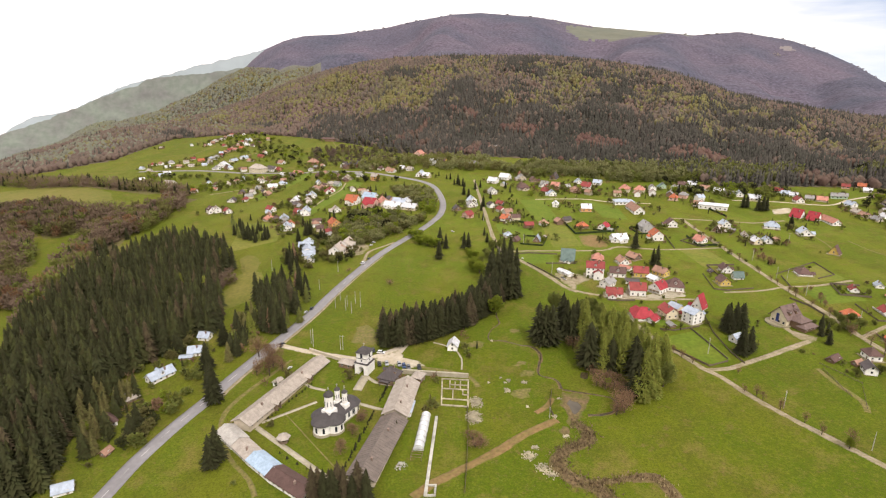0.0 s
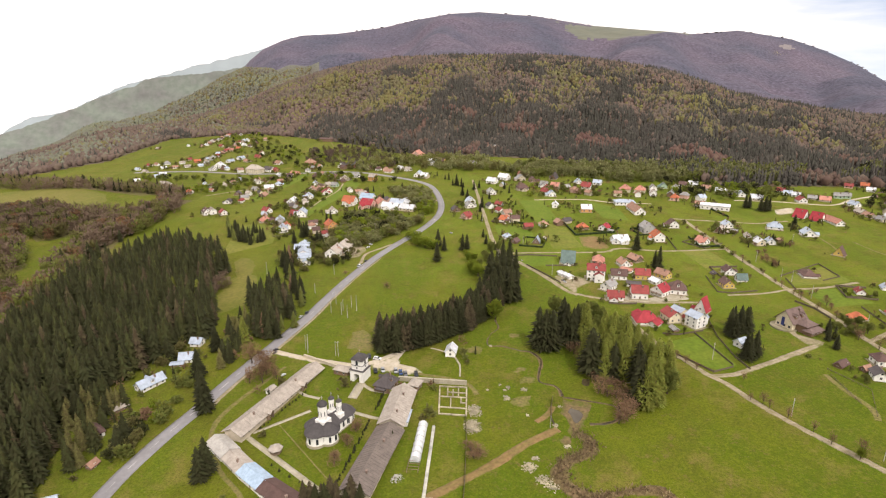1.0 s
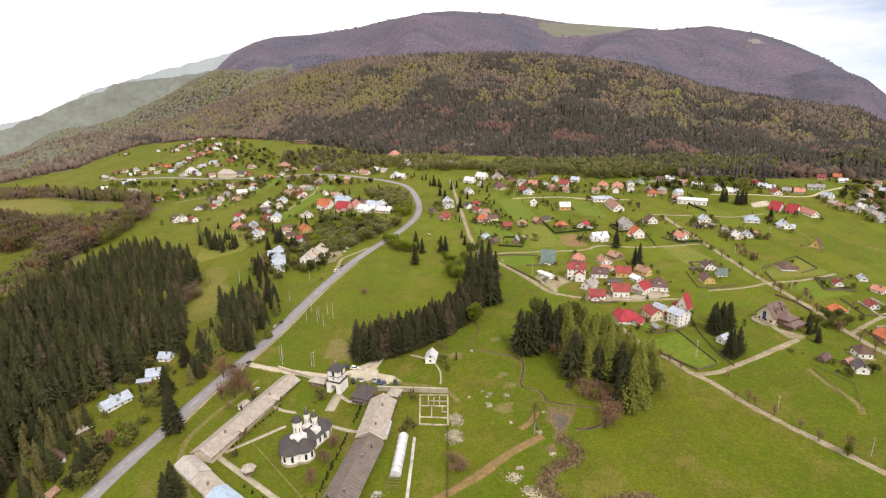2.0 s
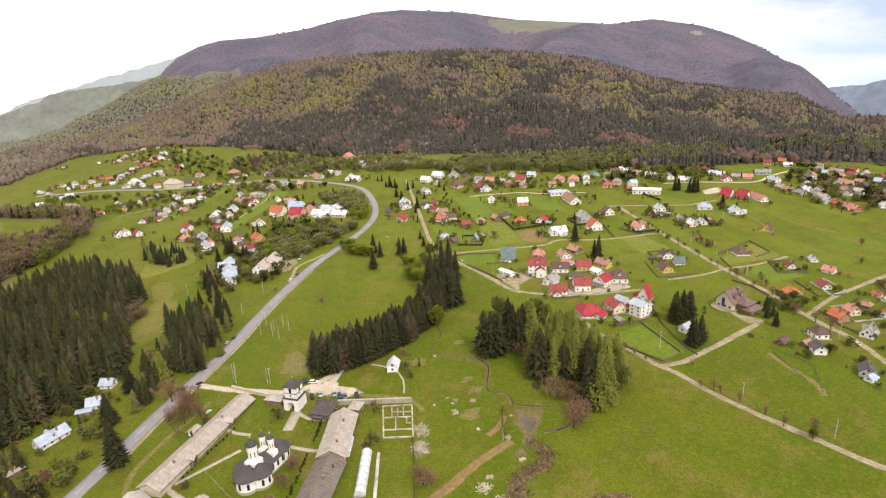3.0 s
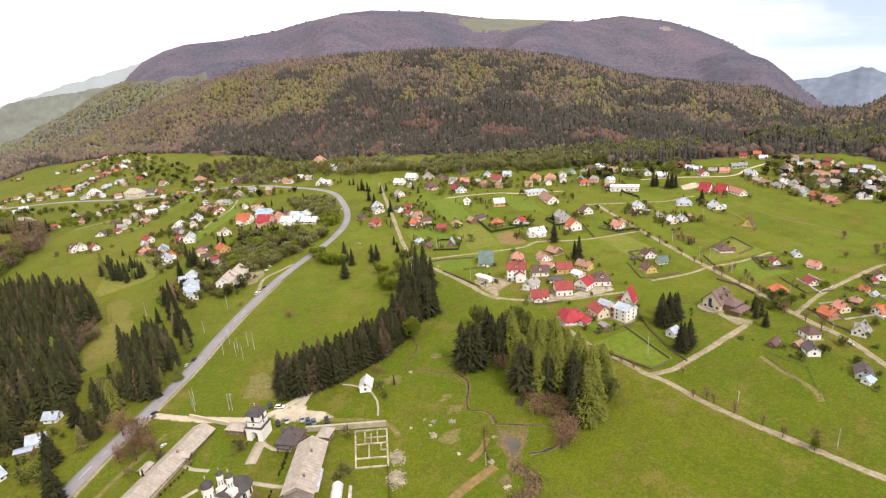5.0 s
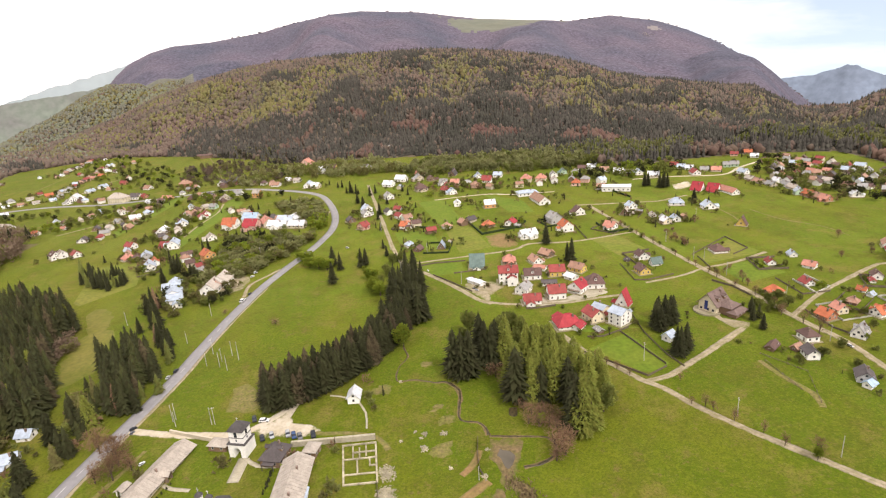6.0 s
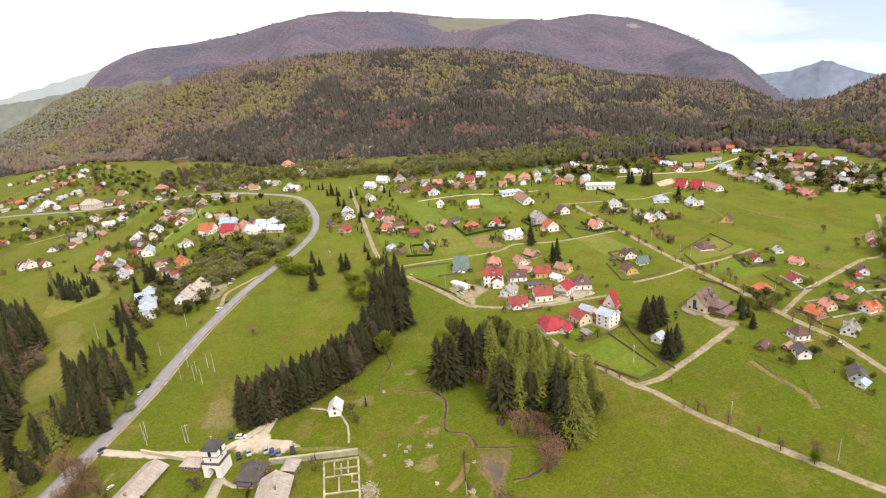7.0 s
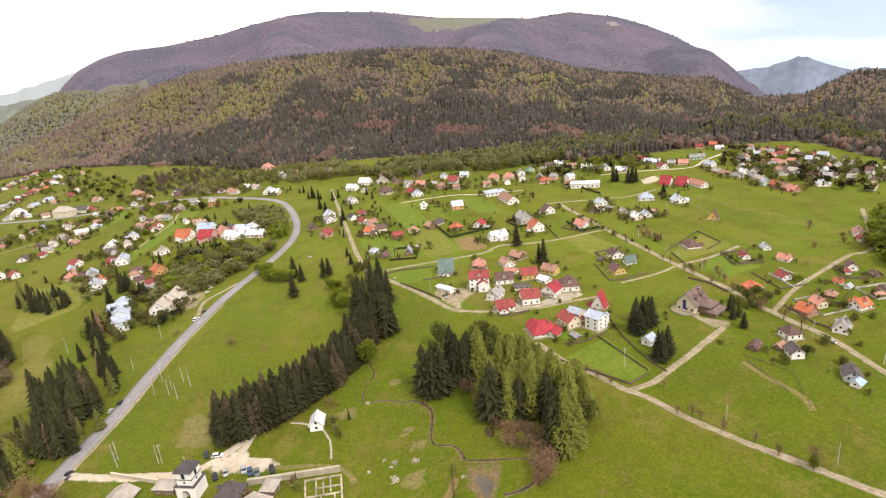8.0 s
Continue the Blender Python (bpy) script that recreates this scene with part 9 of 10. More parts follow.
ribbon("wood_floor", [(-252, 325), (-272, 385), (-290, 455), (-306, 515), (-312, 570), (-304, 640), (-292, 682)], [22, 34, 40, 40, 36, 26], M["leaf_litter"], 0.1, "brown leaf litter under the bare trees", "forest floor", jag=2.0, step=9.0)
patch("wood_floor", [(-440, 520), (-422, 541), (-405, 539), (-375, 515), (-343, 471), (-329, 443), (-362, 431)], M["leaf_litter"], 0.1, "brown leaf litter under the bare trees", "forest floor", wob=3.0, seed=80, cell=9.0)
patch("wood_floor", [(-516, 636), (-469, 661), (-430, 662), (-365, 585), (-345, 560), (-358, 526), (-425, 560), (-454, 553)], M["leaf_litter"], 0.1, "brown leaf litter under the bare trees", "forest floor", wob=3.0, seed=81, cell=9.0)
patch("dry_grass", [(-139, 345), (-150, 395), (-146, 427), (-162, 458), (-150, 464), (-134, 430), (-122, 385), (-128, 355)], M["dry_grass"], 0.09, "dry yellowish grass beside the spruce wood", "grass", wob=2.0, seed=84, cell=6.0)
patch("hill_meadow", [(-582.3, 733.5), (-578.3, 758.6), (-546.0, 778.2), (-496.1, 785.6), (-427.0, 744.6), (-395.5, 702.8), (-404.7, 653.8), (-484.5, 684.9), (-525.5, 684.7), (-539.3, 675.6)], M["dry_grass"], 0.12, "pale olive meadow on the rounded hill", "meadow", wob=2.0, seed=86, cell=12.0)
for x, y in [(-165.4, 427.9), (-161.5, 430.9), (-148.1, 329.8), (-154.6, 337.4), (-174.4, 373.7), (-105.5, 304.8), (-155.5, 367.4), (-203.4, 412.4)]:
    spruce(x, y, 19.0, "spruce_light", "larches in the spruce wood", wide=1.25)
patch("dry_grass", [(-276, 446), (-257, 434), (-246, 457), (-250, 492), (-270, 508), (-290, 495)], M["dry_grass"], 0.09, "dry yellowish glade between the woods", "grass", wob=2.0, seed=85, cell=6.0)
stand([(-111.0, 335.0), (-119.2, 363.6), (-109.3, 379.7), (-92.6, 363.5), (-84.5, 342.4), (-92.5, 334.1), (-89.6, 312.9), (-99.7, 311.6)], 4.25, 22, "spruce_wood", "dark spruce stand beside the meadow", [('spruce', 0.72), ('spruce_mid', 0.2), ('spruce_light', 0.015), ('spruce_brown', 0.065)], LOWER, 20, 1.2, 1)
stand([(-101.1, 312.0), (-94.7, 321.9), (-81.7, 330.4), (-82.7, 353.6), (-100.0, 394.1), (-112.9, 431.9), (-119.6, 463.4), (-102.7, 427.9), (-90.8, 390.6), (-80.8, 359.2), (-80.2, 329.9), (-88.2, 307.9)], 5.1, 23, "spruce_wood", "spruces and bushes along the road bank", [('spruce', 0.6), ('leaf_dark', 0.25), ('twig', 0.15)], LOWER, 15, 1.3, 0.6)
stand([(-210.2, 576.2), (-172.0, 532.0), (-163.7, 541.8), (-145.0, 507.6), (-160.6, 496.5), (-185.0, 518.5)], 5.1, 29, "spruce_wood", "small spruces and bushes on the slope", [('spruce', 0.6), ('leaf_dark', 0.4)], LOWER, 12, 1.4, 0.6)
stand([(-458.4, 544.2), (-564.5, 681.6), (-456.3, 643.6), (-404.9, 639.0), (-363.7, 643.2), (-330.5, 621.0), (-359.9, 587.9), (-393.7, 548.5)], 7.14, 26, "leafless_wood", "brown leafless wood", [('twig_dark', 0.72), ('leaf_olive', 0.28)], MINI_TWIGS, 10.5, 1.15, 0.8)
stand([(-673.8, 822.3), (-541.5, 770.9), (-464.2, 770.2), (-358.3, 721.5), (-291.6, 699.6), (-331.1, 742.4), (-487.4, 811.3), (-576.1, 823.4), (-766.5, 938.8)], 6.8, 27, "leafless_wood", "brown leafless wood behind the hill meadow", [('twig_dark', 0.6), ('leaf_olive', 0.3), ('leaf_dark', 0.1)], MINI_TWIGS, 10.5, 1.1, 1)
stand([(-673.8, 822.3), (-541.5, 770.9), (-464.2, 770.2), (-358.3, 721.5), (-291.6, 699.6), (-331.1, 742.4), (-487.4, 811.3), (-576.1, 823.4), (-766.5, 938.8)], 11.9, 71, "spruce_wood", "scattered dark spruces in the leafless wood", [('spruce', 0.8), ('spruce_mid', 0.2)], LOWER, 14, 1.35, 0.55)
patch("wood_floor", [(-458.4, 544.2), (-564.5, 681.6), (-456.3, 643.6), (-404.9, 639.0), (-363.7, 643.2), (-330.5, 621.0), (-359.9, 587.9), (-393.7, 548.5)], M["leaf_litter"], 0.1, "brown leaf litter under the bare trees", "forest floor", wob=4.0, seed=82, cell=9.0)
patch("wood_floor", [(-673.8, 822.3), (-541.5, 770.9), (-464.2, 770.2), (-358.3, 721.5), (-291.6, 699.6), (-331.1, 742.4), (-487.4, 811.3), (-576.1, 823.4), (-766.5, 938.8)], M["leaf_litter"], 0.1, "brown leaf litter under the bare trees", "forest floor", wob=4.0, seed=83, cell=9.0)
stand([(-211.6, 1043.9), (-151.6, 1064.8), (-71.5, 992.8), (-27.8, 866.5), (-68.8, 842.1), (-138.3, 861.3), (-195.7, 925.0)], 8.5, 92, "bush_thicket", "olive and brown scrub below the forest", [("far_leaf", 0.4), ("far_bare", 0.35), ("leaf_soft", 0.15), ("far_spruce", 0.1)], BELT, 7.5, 1.1, 0.5)
stand([(-206.2, 1249.4), (-149.5, 1217.9), (-55.9, 1065.8), (0.4, 959.5), (-51.9, 957.4), (-114.2, 1064.8), (-175.5, 1130.8)], 9.0, 93, "bush_thicket", "olive and brown scrub at the forest edge", [("far_leaf", 0.35), ("far_bare", 0.3), ("leaf_soft", 0.15), ("far_spruce", 0.2)], BELT, 9, 1.0, 0.6)
stand([(-90.4, 483.5), (-84.6, 555.0), (-58.9, 551.8), (-27.2, 528.7), (-12.3, 547.4), (4.1, 577.7), (8.0, 619.6), (-0.4, 655.8), (-18.8, 633.2), (3.8, 567.7), (-4.5, 543.6), (-26.7, 512.4), (-44.4, 490.7), (-57.2, 482.6), (-73.2, 470.0)], 5.1, 31, "bush_thicket", "yellow-green bushes inside the road bend", [('leaf', 0.25), ('leaf_soft', 0.35), ('leaf_dark', 0.2), ('leaf_olive', 0.2)], SHRUB, 8.5, 1.2, 0.75)
stand([(-89.5, 553.8), (-82.7, 580.5), (-50.2, 574.7), (-26.0, 572.6), (-17.3, 532.3), (-46.5, 521.6), (-76.1, 527.0)], 5.1, 32, "bush_thicket", "green bushes and small spruces below the houses", [('leaf_soft', 0.4), ('spruce', 0.15), ('leaf', 0.25), ('leaf_dark', 0.2)], SHRUB, 8.5, 1.1, 0.75)
stand([(-45.9, 699.0), (0.0, 688.1), (5.6, 645.1), (-6.8, 615.6), (-30.9, 639.4)], 5.1, 33, "bush_thicket", "bushes inside the road bend", [('leaf_soft', 0.5), ('leaf_olive', 0.3), ('leaf_dark', 0.2)], SHRUB, 8, 1.2, 0.75)
stand([(130.7, 739.1), (192.7, 746.3), (252.1, 696.1), (324.9, 691.8), (427.5, 671.0), (475.1, 683.9), (491.6, 718.5), (408.8, 747.7), (323.4, 777.5), (247.6, 797.7), (157.1, 836.2), (117.3, 794.9)], 7.65, 34, "leafy_belt", "belt of fresh green leafy trees below the mountain", [('leaf_dark', 0.25), ('leaf_soft', 0.75)], BELT, 12, 1.1, 0.8)
stand([(-129.1, 869.3), (-59.5, 904.5), (-17.5, 926.1), (43.3, 911.1), (87.1, 907.4), (117.3, 794.9), (85.7, 793.8), (24.8, 810.8), (-41.5, 870.7), (-90.2, 821.3)], 8.5, 35, "leafy_belt", "green and brown thickets below the mountain", [('leaf_dark', 0.2), ('leaf_soft', 0.5), ('leaf_olive', 0.3)], BELT, 11, 1.1, 0.6)
stand([(454.7, 654.5), (541.4, 683.3), (587.5, 668.8), (630.5, 642.7), (615.3, 562.0), (592.7, 496.6), (632.5, 530.5), (832.1, 821.2), (580.3, 711.2)], 8.5, 36, "leafy_belt", "belt of fresh green leafy trees below the mountain", [('leaf_dark', 0.3), ('leaf_soft', 0.6), ('spruce', 0.1)], BELT, 12, 1, 0.8)
stand([(358.7, 320.4), (419.5, 363.7), (392.7, 323.5), (343.9, 287.3), (341.6, 298.2)], 5.95, 37, "leafy_belt", "fresh green trees beside the lane", [('leaf', 0.6), ('leaf_dark', 0.4)], SHRUB, 12, 1, 0.9)
stand([(-355.2, 736.0), (-309.2, 741.8), (-270.1, 774.4), (-210.2, 801.8), (-186.4, 821.9), (-186.2, 758.5), (-222.1, 723.1), (-268.3, 698.2), (-322.0, 677.2)], 9.35, 38, "garden_bushes", "garden bushes and fruit trees", [('leaf_dark', 0.6), ('leaf', 0.2), ('twig', 0.2)], SHRUB, 6.5, 1.2, 0.35)
stand([(-461.4, 1219.3), (-382.9, 1303.6), (-243.5, 1076.0), (-169.6, 973.6), (-152.7, 838.6), (-197.2, 862.3), (-292.8, 958.9)], 10.2, 39, "garden_bushes", "garden bushes and fruit trees", [('leaf_dark', 0.5), ('leaf', 0.3), ('spruce', 0.2)], SHRUB, 7, 1.2, 0.35)
stand([(-432.4, 842.8), (-366.6, 848.0), (-237.9, 801.1), (-141.2, 814.0), (-34.7, 754.5), (-61.6, 737.3), (-132.4, 759.6), (-235.9, 770.4), (-340.1, 782.4), (-399.8, 752.7)], 10.2, 40, "garden_bushes", "garden bushes and fruit trees", [('leaf_dark', 0.5), ('leaf', 0.3), ('spruce', 0.2)], SHRUB, 7, 1.2, 0.4)
stand([(101.3, 692.9), (177.4, 688.8), (248.0, 665.9), (245.5, 624.0), (170.4, 637.7), (118.2, 637.5)], 9.35, 41, "garden_bushes", "garden bushes and fruit trees", [('leaf_dark', 0.5), ('leaf', 0.3), ('twig', 0.2)], SHRUB, 6, 1.2, 0.35)
stand([(297.4, 697.7), (418.7, 657.2), (422.8, 598.6), (366.2, 574.8), (314.3, 599.5), (274.7, 629.1)], 8.5, 42, "garden_bushes", "garden trees between the houses", [('leaf_dark', 0.5), ('leaf', 0.2), ('spruce', 0.3)], SHRUB, 8, 1.2, 0.4)
stand([(456.0, 561.0), (519.4, 608.5), (549.2, 501.3), (530.9, 444.8), (454.8, 385.0), (457.9, 420.0), (446.9, 457.7), (430.0, 492.0)], 10.2, 43, "garden_bushes", "garden trees between the houses", [('leaf_dark', 0.45), ('leaf', 0.15), ('spruce', 0.4)], SHRUB, 8, 1.3, 0.5)
stand([(-180.5, 598.0), (-166.0, 671.2), (-150.4, 712.5), (-139.9, 763.6), (-118.4, 671.9), (-121.0, 589.2), (-124.6, 511.1), (-135.9, 502.2), (-156.5, 546.6)], 7.65, 44, "garden_bushes", "garden bushes between the houses", [('leaf_dark', 0.55), ('leaf', 0.25), ('twig', 0.2)], SHRUB, 5.5, 1.3, 0.3)
stand([(-111.5, 435.0), (-113.5, 480.3), (-97.8, 514.0), (-78.8, 478.7), (-59.0, 457.8), (-67.6, 427.7), (-88.5, 436.2), (-92.7, 399.7)], 5.1, 45, "garden_bushes", "bushes and small trees between the houses", [('leaf_dark', 0.5), ('leaf_olive', 0.35), ('spruce', 0.15)], SHRUB, 6, 1.2, 0.5)
stand([(-140.6, 224.9), (-135.6, 243.5), (-128.6, 257.7), (-123.1, 273.9), (-113.9, 256.0), (-117.7, 241.6), (-123.6, 219.5), (-130.1, 203.4), (-136.4, 208.5)], 5.1, 46, "garden_bushes", "garden bushes by the road", [('leaf_dark', 0.5), ('leaf', 0.2), ('twig', 0.3)], SHRUB, 6, 1.2, 0.4)
spruce(-109.8, 444.6, 12.3, "spruce", "spruces", wide=1.00)
spruce(-108.0, 454.7, 12.3, "spruce", "spruces", wide=1.00)
spruce(-115.4, 521.5, 13.9, "spruce", "spruces", wide=1.00)
spruce(-118.9, 495.3, 14.0, "spruce", "spruces", wide=1.00)
spruce(-108.2, 423.9, 14.2, "spruce", "spruces", wide=1.00)
spruce(-112.2, 407.1, 12.4, "spruce", "spruces", wide=1.00)
spruce(-125.7, 548.8, 11.4, "spruce", "spruces", wide=1.00)
spruce(-114.4, 528.4, 13.8, "spruce", "spruces", wide=1.00)
spruce(-97.9, 569.6, 11.9, "spruce", "spruces", wide=1.00)
spruce(-100.9, 562.3, 11.6, "spruce", "spruces", wide=1.00)
spruce(-186.5, 575.3, 7.6, "spruce", "spruces", wide=1.00)
spruce(-224.9, 677.1, 7.8, "spruce", "spruces", wide=1.00)
spruce(-220.7, 697.9, 6.8, "spruce", "spruces", wide=1.00)
spruce(-217.8, 708.5, 8.0, "spruce", "spruces", wide=1.00)
spruce(-203.8, 684.8, 7.0, "spruce", "spruces", wide=1.00)
spruce(-305.8, 715.1, 7.8, "spruce", "spruces", wide=1.00)
spruce(-71.4, 600.3, 7.8, "spruce", "spruces", wide=1.00)
spruce(-76.5, 596.7, 7.5, "spruce", "spruces", wide=1.00)
spruce(-65.1, 591.3, 7.7, "spruce", "spruces", wide=1.00)
spruce(-59.0, 590.3, 8.8, "spruce", "spruces", wide=1.00)
spruce(-85.5, 603.0, 8.0, "spruce", "spruces", wide=1.00)
spruce(-49.4, 648.9, 10.2, "spruce", "spruces", wide=1.00)
spruce(-70.6, 685.2, 9.8, "spruce", "spruces", wide=1.00)
spruce(-65.1, 695.6, 8.2, "spruce", "spruces", wide=1.00)
spruce(34.6, 714.7, 9.3, "spruce", "spruces", wide=1.00)
spruce(41.3, 711.0, 9.3, "spruce", "spruces", wide=1.00)
spruce(47.4, 701.2, 8.2, "spruce", "spruces", wide=1.00)
spruce(26.1, 753.6, 7.5, "spruce", "spruces", wide=1.00)
spruce(16.0, 777.7, 7.4, "spruce", "spruces", wide=1.00)
spruce(31.0, 750.8, 10.0, "spruce", "spruces", wide=1.00)
spruce(-19.5, 684.6, 9.8, "spruce", "spruces", wide=1.00)
spruce(-29.7, 704.4, 9.6, "spruce", "spruces", wide=1.00)
spruce(-118.8, 1078.1, 12.4, "spruce", "spruces", wide=1.00)
spruce(-156.5, 1142.7, 11.4, "spruce", "spruces", wide=1.00)
spruce(-136.5, 1061.9, 10.6, "spruce", "spruces", wide=1.00)
spruce(-181.5, 1213.5, 9.8, "spruce", "spruces", wide=1.00)

for x, y, h in ((175.0, 445.4, 18), (-115.9, 515.3, 14), (-112.1, 517.0, 13), (-93.7, 490.0, 14), (-99.0, 500.6, 12), (-108.6, 423.2, 13), (-114.7, 436.4, 15), (288.3, 623.7, 14), (310.7, 623.5, 11), (314.6, 620.3, 12), (316.5, 629.1, 11), (330.1, 561.6, 15), (333.9, 561.6, 14), (338.9, 549.2, 16), (342.4, 546.9, 17), (347.3, 548.6, 15), (337.8, 492.6, 13), (47.9, 637.7, 13), (43.5, 658.0, 12), (293.5, 451.9, 9), (61.2, 599.0, 14)):
    spruce(x, y, h, "spruce", "village spruces", wide=1.15)

def far_quarter(poly, seed, n):
    """Small houses and cottages packed along the foot of the slope."""
    rnd = random.Random(seed)
    for x, y in filled(poly, 15, seed, 0.38)[:n]:
        house(x, y, rnd.choice((20, 35, 110, 125)) + rnd.uniform(-8, 8), rnd.uniform(4.8, 7), rnd.uniform(5.5, 9), rnd.uniform(2.4, 4), rnd.choice(["red", "rust", "grey", "oldgrey", "silver", "brown", "brown", "dark", "rust", "salmon"]), rnd.choice(["white", "white", "cream", "beige", "wood", "pink"]), detail=0, name="cottage", group="cottages of the far quarter")

far_quarter([(444.3, 546.5), (497.3, 592.7), (529.3, 585.8), (545.4, 542.3), (543.3, 495.9), (526.1, 435.7), (464.2, 388.8), (478.7, 439.3), (465.0, 470.2), (444.7, 509.0)], 5, 110)
leafy_tree(245.4, 367.6, 4.8, 2.0, "twig", name="bush", group="bushes")
leafy_tree(245.6, 360.6, 4.6, 2.0, "twig", name="bush", group="bushes")
leafy_tree(245.6, 347.3, 4.9, 2.0, "twig", name="bush", group="bushes")
leafy_tree(245.7, 339.9, 6.3, 2.7, "twig", name="bush", group="bushes")
leafy_tree(246.5, 324.6, 4.8, 2.0, "twig", name="bush", group="bushes")
leafy_tree(247.6, 309.3, 6.1, 2.5, "twig", name="bush", group="bushes")
leafy_tree(247.5, 295.0, 5.4, 2.3, "twig", name="bush", group="bushes")
leafy_tree(242.9, 284.6, 7.3, 3.1, "twig", name="bush", group="bushes")
leafy_tree(245.9, 273.3, 7.5, 3.2, "twig", name="bush", group="bushes")
leafy_tree(244.8, 262.2, 8.3, 3.6, "twig", name="bush", group="bushes")
leafy_tree(248.1, 494.5, 4.8, 2.0, "twig", name="bush", group="bushes")
leafy_tree(246.4, 472.7, 4.1, 1.8, "twig", name="bush", group="bushes")
leafy_tree(246.2, 458.5, 5.4, 2.3, "twig", name="bush", group="bushes")
leafy_tree(246.3, 435.1, 4.4, 1.8, "twig", name="bush", group="bushes")
leafy_tree(245.8, 423.1, 4.2, 1.8, "twig", name="bush", group="bushes")
leafy_tree(244.7, 409.3, 6.3, 2.7, "twig", name="bush", group="bushes")
leafy_tree(245.3, 382.3, 4.4, 1.8, "twig", name="bush", group="bushes")
leafy_tree(254.1, 344.1, 5.4, 2.3, "twig", name="bush", group="bushes")
leafy_tree(254.7, 328.2, 5.8, 2.5, "twig", name="bush", group="bushes")
leafy_tree(245.7, 442.0, 3.6, 2.2, "leaf_dark", name="bush", group="bushes")
leafy_tree(245.5, 426.4, 3.7, 2.2, "leaf_dark", name="bush", group="bushes")
leafy_tree(248.8, 406.6, 2.5, 1.5, "leaf_dark", name="bush", group="bushes")
leafy_tree(248.8, 390.3, 2.7, 1.6, "leaf_dark", name="bush", group="bushes")
leafy_tree(251.7, 348.8, 2.7, 1.6, "leaf_dark", name="bush", group="bushes")
leafy_tree(251.7, 309.5, 3.7, 2.2, "leaf_dark", name="bush", group="bushes")
leafy_tree(240.4, 291.4, 3.2, 1.9, "leaf_dark", name="bush", group="bushes")
leafy_tree(239.2, 300.0, 3.9, 2.3, "leaf_dark", name="bush", group="bushes")
leafy_tree(232.1, 300.3, 3.1, 1.9, "leaf_dark", name="bush", group="bushes")
leafy_tree(231.3, 285.5, 4.1, 2.5, "leaf_dark", name="bush", group="bushes")
leafy_tree(169.9, 405.6, 2.3, 1.3, "leaf_dark", name="bush", group="bushes")
leafy_tree(169.7, 396.6, 2.8, 1.5, "leaf_dark", name="bush", group="bushes")
leafy_tree(184.2, 397.0, 2.9, 1.6, "leaf_dark", name="bush", group="bushes")
leafy_tree(175.8, 369.7, 2.4, 1.3, "leaf_dark", name="bush", group="bushes")
leafy_tree(133.1, 394.3, 2.4, 1.3, "leaf_dark", name="bush", group="bushes")
leafy_tree(117.8, 383.3, 2.4, 1.3, "leaf_dark", name="bush", group="bushes")
leafy_tree(140.5, 370.7, 3.1, 1.7, "leaf_dark", name="bush", group="bushes")
leafy_tree(158.2, 343.4, 2.5, 1.4, "leaf_dark", name="bush", group="bushes")
leafy_tree(141.0, 337.0, 2.6, 1.4, "leaf_dark", name="bush", group="bushes")
leafy_tree(145.5, 313.2, 2.6, 1.4, "leaf_dark", name="bush", group="bushes")
leafy_tree(136.4, 305.1, 3.3, 1.8, "leaf_dark", name="bush", group="bushes")
leafy_tree(152.5, 302.9, 2.6, 1.4, "leaf_dark", name="bush", group="bushes")
leafy_tree(175.0, 318.2, 2.5, 1.4, "leaf_dark", name="bush", group="bushes")
leafy_tree(139.0, 700.1, 2.6, 1.4, "leaf_soft", name="bush", group="bushes")
leafy_tree(109.8, 724.0, 3.5, 1.8, "leaf_soft", name="bush", group="bushes")
leafy_tree(122.6, 651.8, 2.4, 1.2, "leaf_soft", name="bush", group="bushes")
leafy_tree(172.1, 673.2, 2.3, 1.2, "leaf_soft", name="bush", group="bushes")
leafy_tree(203.3, 647.5, 2.3, 1.2, "leaf_soft", name="bush", group="bushes")
leafy_tree(214.5, 608.3, 2.3, 1.2, "leaf_soft", name="bush", group="bushes")
leafy_tree(232.7, 622.8, 2.3, 1.2, "leaf_soft", name="bush", group="bushes")
leafy_tree(158.8, 624.6, 2.3, 1.2, "leaf_soft", name="bush", group="bushes")
leafy_tree(115.9, 543.5, 2.3, 1.2, "leaf_soft", name="bush", group="bushes")
leafy_tree(96.1, 521.1, 2.3, 1.2, "leaf_soft", name="bush", group="bushes")
leafy_tree(172.0, 628.2, 2.9, 1.5, "leaf_soft", name="bush", group="bushes")
leafy_tree(229.2, 570.4, 2.3, 1.2, "leaf_soft", name="bush", group="bushes")
leafy_tree(230.0, 546.1, 2.3, 1.2, "leaf_soft", name="bush", group="bushes")
leafy_tree(190.6, 531.2, 2.3, 1.2, "leaf_soft", name="bush", group="bushes")
stand([(-111.0, 275.7), (-117.0, 312.6), (-122.0, 326.9), (-121.2, 342.2), (-104.7, 341.6), (-104.9, 316.5), (-103.6, 297.1), (-103.7, 277.4)], 4.675, 61, "garden_trees", "spruces and green trees behind the roadside houses", [('spruce', 0.55), ('spruce_mid', 0.25), ('leaf_olive', 0.2)], LOWER, 13, 1.3, 0.75)
stand([(-111.0, 275.6), (-118.0, 312.6), (-122.0, 326.9), (-121.2, 342.2), (-104.7, 341.6), (-104.9, 316.5), (-103.6, 297.1), (-103.7, 277.4)], 5.1, 62, "garden_bushes", "green bushes behind the roadside houses", [('leaf_dark', 0.5), ('leaf_olive', 0.3), ('twig', 0.2)], SHRUB, 6, 1.2, 0.6)
